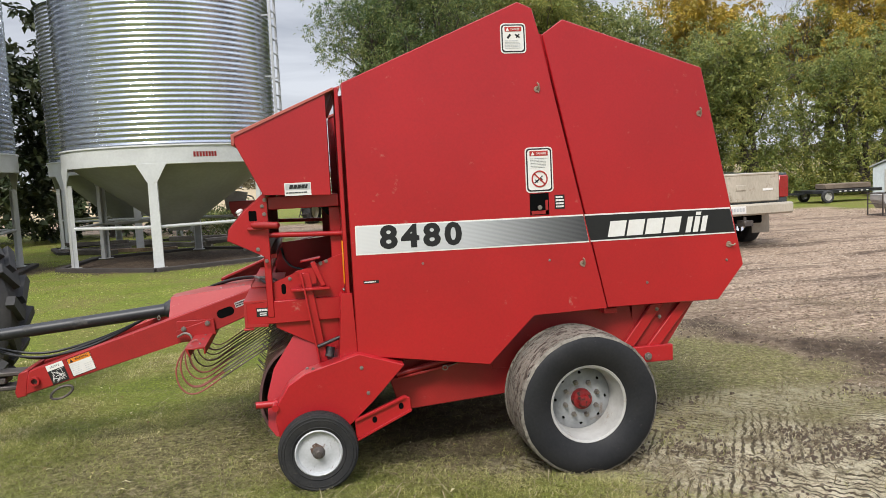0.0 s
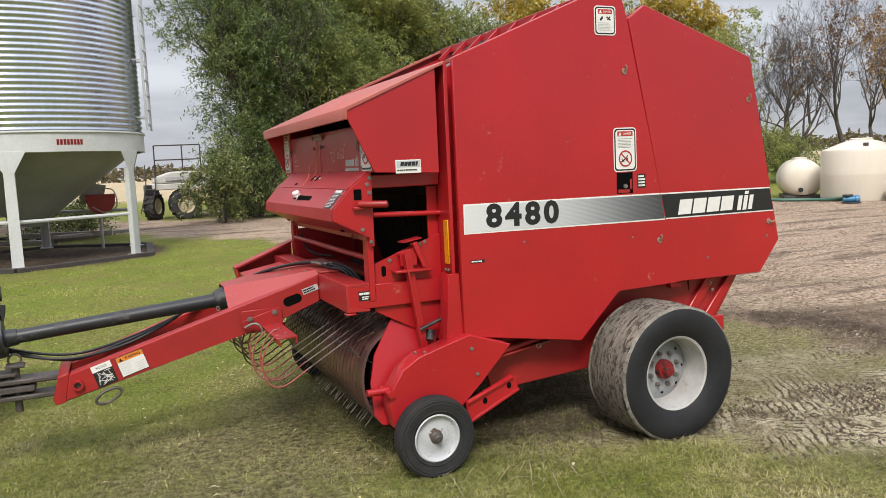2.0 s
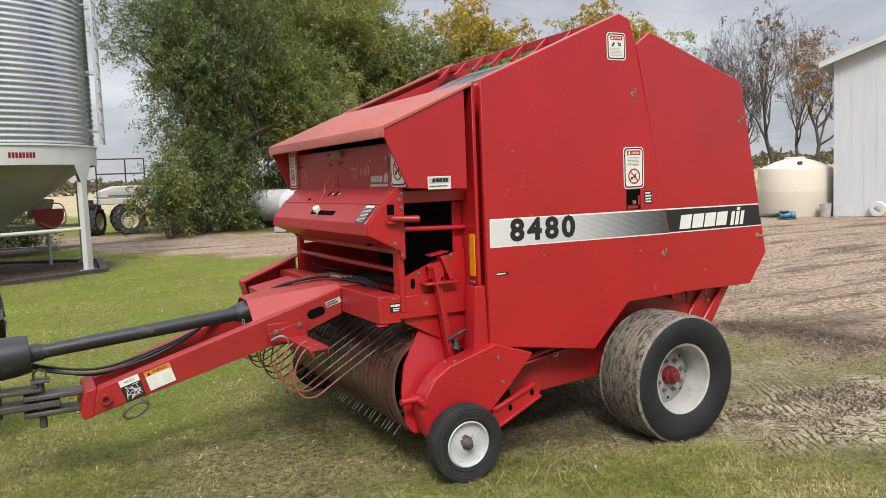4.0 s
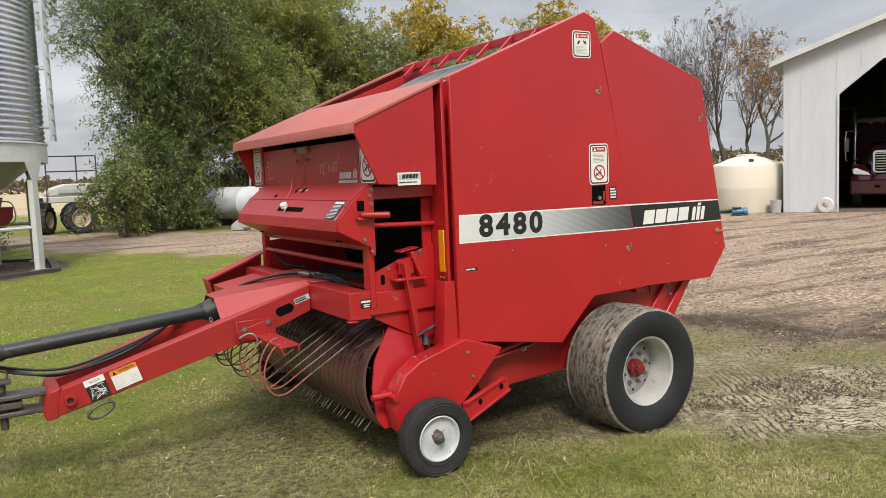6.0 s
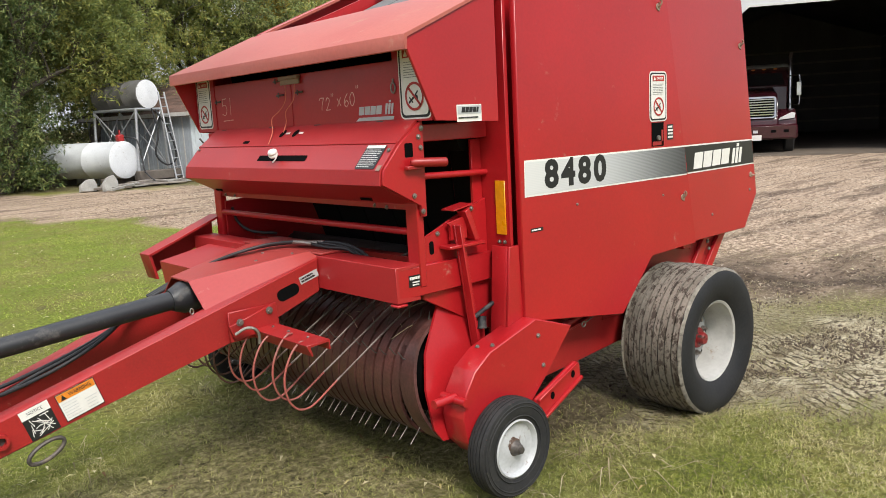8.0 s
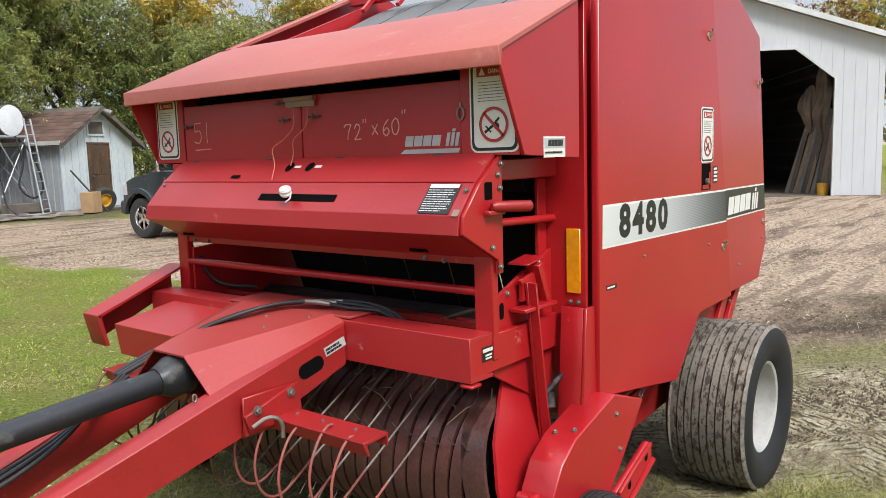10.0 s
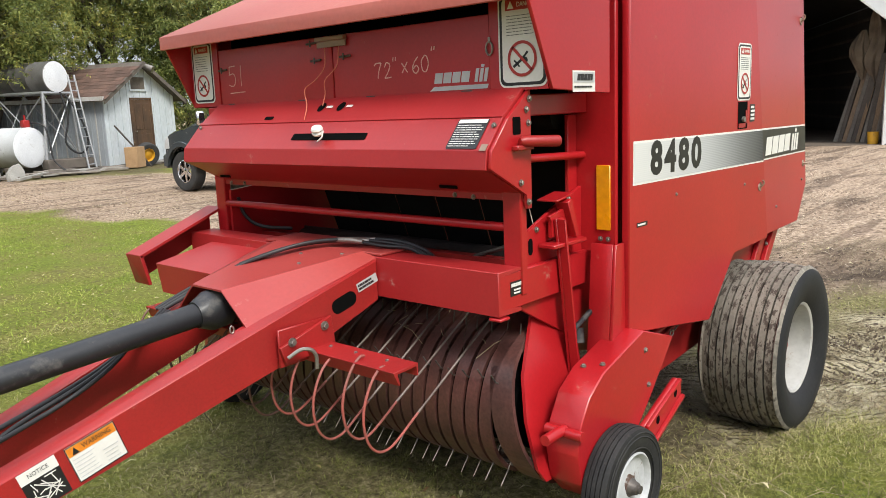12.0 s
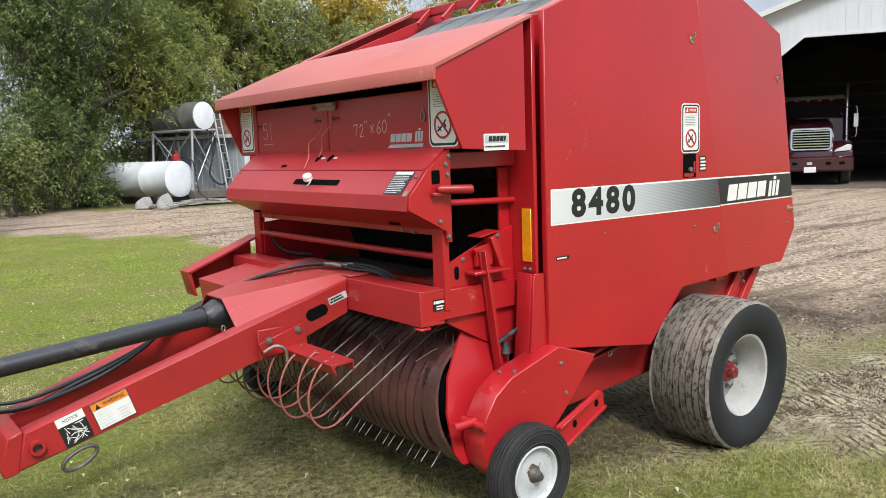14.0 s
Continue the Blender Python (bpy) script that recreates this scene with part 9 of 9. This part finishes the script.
# ---- field sprayer beyond the bins ----
sp = thing("field_sprayer", (1.9, 31.0, 0), "dusty white field sprayer with tall railings", "sprayer")
for x, y, r, turn in ((0.75, 30.1, 0.66, 12), (-0.55, 30.9, 0.62, 62), (4.2, 30.3, 0.66, 0), (0.9, 32.6, 0.66, 0)):
    road_wheel(sp, Matrix.Translation((x, y, r)) @ pose(0, 0, 0, 0, 0, turn), r, 0.5, CREAM_RIM, 0.58, lugs=16)
bm = bmesh.new()
box(bm, (-0.6, 30.4, 1.35), (4.6, 32.4, 1.62), 0.03)
P("chassis_beam", bm, SPRAYER_WHITE, sp)
bm = bmesh.new()
prism(bm, [(-0.5, 1.70), (-0.35, 1.95), (0.3, 2.16), (3.8, 2.16), (4.3, 1.95), (4.3, 1.63), (-0.4, 1.63)], "y", 30.5, 32.3, 0.06)
P("spray_tank", bm, SPRAYER_WHITE, sp)
bm = bmesh.new()
box(bm, (0.0, 30.43, 1.76), (1.5, 30.495, 1.92))
P("side_decal", bm, SILVER_DECAL, sp)
for a_, b_ in [((x, 30.6, 1.9), (x, 30.5, 3.35)) for x in (-0.4, 0.8, 1.6, 2.4)] + [((-0.4, 30.5, z), (1.6, 30.5, z)) for z in (2.7, 3.35)]:
    bm = bmesh.new()
    tube(bm, [a_, b_], 0.03, 6)
    P("railing_bar", bm, DARK_STEEL, sp)
bm = bmesh.new()
for x in (-1.15, -0.75):
    tube(bm, [(x, 30.3, 0.35), (x + 0.3, 30.3, 1.5), (x + 0.3, 30.3, 2.5)], 0.025, 6)
for k in range(4):
    tube(bm, [(-1.13 + 0.08 * k, 30.3, 0.5 + 0.3 * k), (-0.73 + 0.08 * k, 30.3, 0.5 + 0.3 * k)], 0.02, 6)
P("access_ladder", bm, DARK_STEEL, sp)
bm = bmesh.new()
box(bm, (-0.9, 30.5, 1.1), (-0.3, 31.8, 1.6), 0.04)
P("engine_box", bm, BLACK_PLASTIC, sp)
rng = random.Random(17)
for k in range(12):
    x, y = rng.uniform(-5.6, -1.6), rng.uniform(21.3, 22.8)
    L_, W_, H_ = rng.uniform(0.8, 2.4), rng.uniform(0.09, 0.2), rng.uniform(0.06, 0.14)
    bm = bmesh.new()
    box(bm, (-L_ / 2, -W_ / 2, 0), (L_ / 2, W_ / 2, H_), 0.006, Matrix.Translation((x, y, 0.01 + 0.10 * (k % 3))) @ pose(0, 0, 0, rng.uniform(-3, 3), rng.uniform(-3, 3), rng.uniform(-35, 35)))
    solid("scrap_timber", bm, rng.choice([TIMBER_GREY, TIMBER_DARK, OLD_BOARD]), (x, y, 0), "weathered timber lying in the grass behind the bins", "timber", "scrap timbers behind the bins")
# auger hopper under the bins
ah = thing("auger_hopper", (-1.45, 19.7, 0), "red half-round auger hopper with a white back plate", "hopper")
bm = bmesh.new()
pts = [(0.30 * math.cos(t), 0.34 * math.sin(t)) for t in np.linspace(math.pi, 2 * math.pi, 12)] + [(0.30, 0.10), (-0.30, 0.10)]
prism(bm, [(-1.42 + x, 1.12 + z) for x, z in pts], "y", 19.4, 20.0, 0.01)
P("bowl", bm, RED_WORN, ah)
bm = bmesh.new()
prism(bm, [(-1.80, 1.00), (-1.34, 1.20), (-1.28, 1.42), (-1.62, 1.48), (-1.85, 1.30)], "y", 19.62, 19.66)
P("back_plate", bm, RIM, ah)
bm = bmesh.new()
tube(bm, [(-1.45, 19.7, 0.0), (-1.45, 19.7, 0.8)], 0.035, 8)
P("stand_post", bm, RIM, ah)
bm = bmesh.new()
tube(bm, curve_pts([(-1.4, 19.38, 1.35), (-1.15, 19.3, 1.3), (-1.1, 19.3, 0.95), (-1.35, 19.35, 0.82), (-1.6, 19.4, 0.95)], 5), 0.015, 6)
P("hose", bm, RIM, ah)
# tractor wheel at the drawbar
tw = thing("tractor", (-2.83, 5.9, 0), "rear wheel of the tractor that tows the baler", "tractor")
road_wheel(tw, Matrix.Translation((-2.83, 6.15, 0.76)), 0.74, 0.42, CREAM_RIM, 0.6, lugs=20)
# red lattice of a harrow in the grass behind the willow
hr = thing("harrow", (2.2, 33.5, 0), "folded rusty red harrow standing in the grass", "harrow")
for k in range(7):
    bm = bmesh.new()
    tube(bm, [(-1.5 + 0.8 * k, 33.6, 0.2), (-0.4 + 0.8 * k, 33.6, 2.0 + 0.3 * math.sin(k * 2.0))], 0.06, 6)
    tube(bm, [(-0.4 + 0.8 * k, 33.5, 0.2), (-1.3 + 0.8 * k, 33.5, 1.7)], 0.05, 6)
    P("harrow_bar", bm, RED_WORN, hr)
bm = bmesh.new()
box(bm, (-1.6, 33.4, 0.9), (5.0, 33.6, 1.05), 0.01)
P("harrow_beam", bm, RED_WORN, hr)
# maker's name on the bin's skirt
for k in range(8):
    a0, a1 = radians(-72.2 + k * 1.5), radians(-71.1 + k * 1.5)
    bm = bmesh.new()
    rr = 2.28 + 0.008
    for aa, bb in ((a0, a1),):
        v = [bm.verts.new((-2.75 + rr * math.cos(q), 18.4 + rr * math.sin(q), z)) for q, z in ((aa, 2.20), (bb, 2.20), (bb, 2.30), (aa, 2.30))]
        f = bm.faces.new(v)
        bmesh.ops.solidify(bm, geom=[f], thickness=0.003)
    part("name_bar", bm, RED_DECAL, bin_a)

# final sizes of things that stand far back
for far_thing, size, at in ((sp, 0.8, (2.3, 31.0, 0)), (hut, 0.64, (21.6, 26.0, 0)), (tt, 0.64, (14.7, 17.8, 0)), (tr, 0.6, (18.0, 24.5, 0)), (pm, 0.68, (16.9, 15.25, 0))):
    far_thing.scale = (size, size, size)
    far_thing.location = at
hr.scale, hr.location = (0.5, 0.5, 0.6), (3.1, 33.0, 0)

# ---- trees ----
def branching(rng, base, height_, spread_, levels, lean=(0, 0), trunks=1, droop=0.0, girth=0.024, wander=1.0):
    """Tapered limbs as lists of points with radii, and the places where leaves hang."""
    limbs, tips = [], []

    def grow(p, d, length, r, level):
        pts, rs = [p.copy()], [r]
        n = 4 if level else 6
        for i in range(n):
            d = (d + Vector((rng.uniform(-1, 1), rng.uniform(-1, 1), rng.uniform(-0.4, 0.7))) * (0.16 + 0.05 * level) * wander).normalized()
            if level >= 2:
                d = (d + Vector((0, 0, -droop))).normalized()
            p = p + d * length / n
            pts.append(p.copy())
            rs.append(r * (1 - 0.75 * (i + 1) / n))
            if level >= levels - 1:
                tips.append(p.copy())
            if level < levels and i >= (2 if level == 0 else 1):
                for _ in range(2 if level < 2 else 2):
                    side = Vector((rng.uniform(-1, 1), rng.uniform(-1, 1), rng.uniform(-0.15, 0.75)))
                    nd = (d * 0.55 + side.normalized() * spread_).normalized()
                    grow(p, nd, length * rng.uniform(0.42, 0.62), max(rs[-1] * 0.7, 0.006), level + 1)
        limbs.append((pts, rs))

    for k in range(trunks):
        a = rng.uniform(0, 6.28)
        d = Vector((lean[0] + 0.28 * math.cos(a) * (trunks > 1), lean[1] + 0.28 * math.sin(a) * (trunks > 1), 1)).normalized()
        grow(Vector(base) + Vector((math.cos(a), math.sin(a), 0)) * 0.25 * (trunks > 1), d, height_ * rng.uniform(0.62, 0.72), height_ * girth, 0)
    return limbs, tips


def leaf_mesh(name, pts, length, width, material, droop=0.35):
    n = len(pts)
    a = np.random.rand(n) * 2 * np.pi
    el = np.random.normal(-droop, 0.55, n)
    d = np.stack([np.cos(a) * np.cos(el), np.sin(a) * np.cos(el), np.sin(el)], -1)
    up = np.random.normal(0, 0.55, (n, 3)) + np.array([0, 0, 1.0])
    s = np.cross(d, up)
    s /= np.linalg.norm(s, axis=1)[:, None] + 1e-9
    ln_ = (length * (0.6 + 0.8 * np.random.rand(n)))[:, None]
    w = (width * (0.6 + 0.8 * np.random.rand(n)))[:, None]
    nrm = np.cross(s, d) * w * 0.25
    p = np.stack([pts, pts + d * ln_ * 0.45 + s * w / 2 + nrm, pts + d * ln_, pts + d * ln_ * 0.45 - s * w / 2 + nrm], 1).reshape(-1, 3)
    me = bpy.data.meshes.new(name)
    me.vertices.add(len(p))
    me.vertices.foreach_set("co", p.ravel())
    me.loops.add(4 * n)
    me.loops.foreach_set("vertex_index", np.arange(4 * n))
    me.polygons.add(n)
    me.polygons.foreach_set("loop_start", np.arange(n) * 4)
    me.update(calc_edges=True)
    me.materials.append(material)
    return me


def tree(at, tall, wide, seed, leaves, material, label, spread_=0.75, levels=3, trunks=1, size=(0.17, 0.045), clump=0.33, droop=0.1, lean=(0, 0), skirt=0.0, keep=1.0, girth=0.024, wander=1.0):
    rng = random.Random(seed)
    np.random.seed(seed)
    t = thing("tree", (at[0], at[1], 0), label, "tree")
    limbs, tips = branching(rng, (at[0], at[1], -0.1), tall, spread_, levels, lean, trunks, droop, girth, wander)
    # fit the limbs to the tree's height and half-width
    all_tips = np.array([p[:] for p in tips])
    kz = (tall - 0.4) / np.percentile(all_tips[:, 2], 99)
    off = all_tips[:, :2] - np.array(at)
    kr = wide / np.percentile(np.hypot(off[:, 0], off[:, 1]), 92)

    def fitted(p):
        f = min(1.0, max(0.0, p.z) / (0.2 * tall))
        k = 1 + (kr - 1) * f
        return Vector((at[0] + (p.x - at[0]) * k, at[1] + (p.y - at[1]) * k, p.z * kz))
    limbs = [([fitted(p) for p in pts], rs) for pts, rs in limbs]
    tips = [fitted(p) for p in tips]
    bm = bmesh.new()
    for pts, rs in limbs:
        tube(bm, pts, rs, 7 if rs[0] > 0.06 else 4 if rs[0] > 0.012 else 3, False)
    part("trunk", bm, BARK, t, "grey-brown trunk and limbs", 60)
    if leaves:
        tip = np.array([p[:] for p in tips if rng.random() < keep])
        if skirt:
            k = int(len(tip) * 0.9)
            ang, rad = np.random.rand(k) * 6.283, skirt * np.sqrt(0.25 + 0.75 * np.random.rand(k))
            low = np.stack([at[0] + np.cos(ang) * rad, at[1] + np.sin(ang) * rad, 0.25 + np.random.rand(k) ** 1.1 * tall * 0.55], -1)
            tip = np.concatenate([tip, low])
        # leaves hang along short drooping sprays
        sprays = max(8, leaves // 26)
        root = tip[np.random.randint(0, len(tip), sprays)] + np.random.normal(0, clump, (sprays, 3)) * np.array([1, 1, 0.8])
        turn = np.random.rand(sprays) * 6.283
        rise = np.random.uniform(-0.5, 0.7, sprays)
        run = np.stack([np.cos(turn), np.sin(turn), rise], -1) * np.random.uniform(0.25, 0.75, sprays)[:, None]
        idx = np.random.randint(0, sprays, leaves)
        u = np.random.rand(leaves)[:, None]
        pts = root[idx] + run[idx] * u + np.array([0, 0, -0.35]) * u * u + np.random.normal(0, 0.055, (leaves, 3))
        pts = pts[pts[:, 2] > 0.12]
        pts -= np.array([at[0], at[1], 0])
        cr = new("crown", leaf_mesh("crown", pts, size[0], size[1], material))
        cr.parent = t
        tagged(cr, "")
    return t


WILLOW = "willow with narrow green leaves, foliage down to the grass"
tree((3.75, 28.5), 11.0, 2.9, 11, 90000, LEAF_WILLOW, WILLOW, trunks=3, skirt=1.5, size=(0.14, 0.036), clump=0.34, keep=0.6)
tree((6.75, 30.3), 7.2, 3.0, 22, 40000, LEAF_OLIVE, "willow whose branches hang over the fuel tanks", trunks=2, size=(0.16, 0.045), clump=0.36, droop=0.30, spread_=0.95, lean=(0.16, -0.42))
tree((1.9, 26.2), 2.8, 0.8, 21, 5000, LEAF_GREEN, "low shrub turning yellow beside the willow", trunks=3, levels=2, skirt=0.7, size=(0.14, 0.05), clump=0.22)
tree((6.4, 32.5), 12.5, 3.2, 12, 72000, LEAF_GREEN, "tall willow behind the fuel tanks", trunks=2, skirt=2.3, size=(0.17, 0.048), clump=0.30, spread_=0.9)
tree((10.0, 33.5), 12.5, 3.3, 13, 60000, LEAF_OLIVE, "tall olive-green tree behind the small shed", trunks=2, size=(0.18, 0.055), clump=0.32, spread_=0.9)
tree((13.6, 34.0), 11.0, 2.9, 14, 48000, LEAF_OLIVE, "olive-green tree behind the small shed", trunks=2, size=(0.18, 0.06), clump=0.32, skirt=2.4)
tree((16.3, 32.5), 8.2, 2.3, 15, 42000, LEAF_GREEN, "full green tree at the edge of the yard", trunks=2, size=(0.17, 0.055), clump=0.32, skirt=2.2)
tree((20.3, 35.5), 10.8, 2.8, 16, 36000, LEAF_YELLOW, "tall tree in yellow autumn leaf", trunks=2, size=(0.23, 0.085), clump=0.34)
tree((19.0, 30.2), 7.6, 2.3, 17, 42000, LEAF_OLIVE, "rounded olive-green tree at the edge of the yard", trunks=3, size=(0.16, 0.055), clump=0.30, skirt=2.2)
tree((22.9, 28.6), 7.4, 2.6, 18, 42000, LEAF_OLIVE, "rounded green tree with yellowing leaves", trunks=3, size=(0.16, 0.055), clump=0.30, skirt=2.1)
tree((25.6, 33.6), 10.8, 3.0, 19, 26000, LEAF_YELLOW, "thin yellow-leaved tree with bare limbs", trunks=2, levels=3, size=(0.23, 0.085), clump=0.34, keep=0.5)
tree((23.6, 33.0), 9.5, 2.6, 20, 3000, LEAF_OLIVE, "mostly bare grey tree among the green ones", trunks=2, levels=3, size=(0.2, 0.07), clump=0.3, keep=0.4)
for at, tall, wide, seed, n, mat in (((33.0, 28.6), 9.6, 2.3, 31, 1500, LEAF_BROWN), ((35.2, 27.6), 9.4, 2.4, 32, 4200, LEAF_RUST), ((29.4, 29.2), 8.6, 2.5, 33, 700, LEAF_BROWN), ((41.0, 33.0), 9.5, 3.0, 34, 1500, LEAF_BROWN), ((31.0, 30.4), 8.8, 2.2, 36, 900, LEAF_BROWN)):
    tree(at, tall, wide, seed, n, mat, "nearly bare tree with a few brown leaves", levels=4, size=(0.11, 0.075), clump=0.3, keep=0.5, spread_=0.95, droop=0.0, girth=0.016, wander=2.1, trunks=2 if seed in (33, 36) else 1)
tree((27.4, 31.4), 9.0, 2.5, 35, 13000, LEAF_OLIVE, "thin olive-leaved tree at the end of the shelter belt", trunks=2, levels=3, size=(0.2, 0.07), clump=0.32, keep=0.6, wander=1.6, skirt=1.8)
tree((-2.3, 23.5), 1.3, 0.85, 54, 5000, LEAF_GREEN, "low green shrub in the grass behind the bins", trunks=3, levels=2, skirt=0.8, size=(0.09, 0.045), clump=0.16)
for at, tall, seed, mat in (((44.4, 14.5), 10.6, 61, LEAF_BROWN), ((46.8, 12.4), 11.0, 62, LEAF_YELLOW), ((48.2, 9.6), 11.2, 63, LEAF_YELLOW), ((45.5, 8.0), 10.6, 64, LEAF_OLIVE)):
    tree(at, tall, 2.8, seed, 2500 if seed < 62 else 9000, mat, "tall thin autumn tree behind the machine shop", levels=3, size=(0.2, 0.11), clump=0.4, keep=0.5, spread_=0.9, girth=0.014, wander=1.6, trunks=2)
for at, seed in (((26.2, 27.0), 51), ((25.0, 28.0), 52), ((28.6, 28.0), 53)):
    tree(at, 2.9, 1.3, seed, 6500, LEAF_OLIVE, "low leafy shrub behind the hut", trunks=3, levels=2, skirt=1.2, size=(0.11, 0.045), clump=0.25)
for at, tall, wide, seed in (((-14.5, 29.0), 11.0, 3.0, 41), ((-10.2, 28.5), 11.5, 3.0, 42), ((-6.9, 30.0), 11.0, 2.4, 43), ((-19.0, 26.0), 11.0, 3.0, 44)):
    tree(at, tall, wide, seed, 17000, LEAF_DARK, "dark green tree in the shelter belt behind the bins", trunks=2, size=(0.30, 0.15), clump=0.4, skirt=2.6)


def far_woods():
    """A low belt of woodland on the horizon, too far off to tell its trees apart."""
    np.random.seed(77)
    n = 22000
    a = np.radians(np.random.uniform(-45, 100, n))
    d = 420 + 60 * np.random.rand(n)
    top = 4 + 5 * vnoise(np.degrees(a) * 3, d * 0, 4.0, 9)
    pts = np.stack([np.sin(a) * d, np.cos(a) * d, np.random.rand(n) ** 0.7 * top], -1)
    return tagged(new("far_woods", leaf_mesh("far_woods", pts, 2.6, 1.8, LEAF_FAR, 0.0)), "low wooded skyline beyond the stubble fields", "woods", kind="stuff")


far_woods()
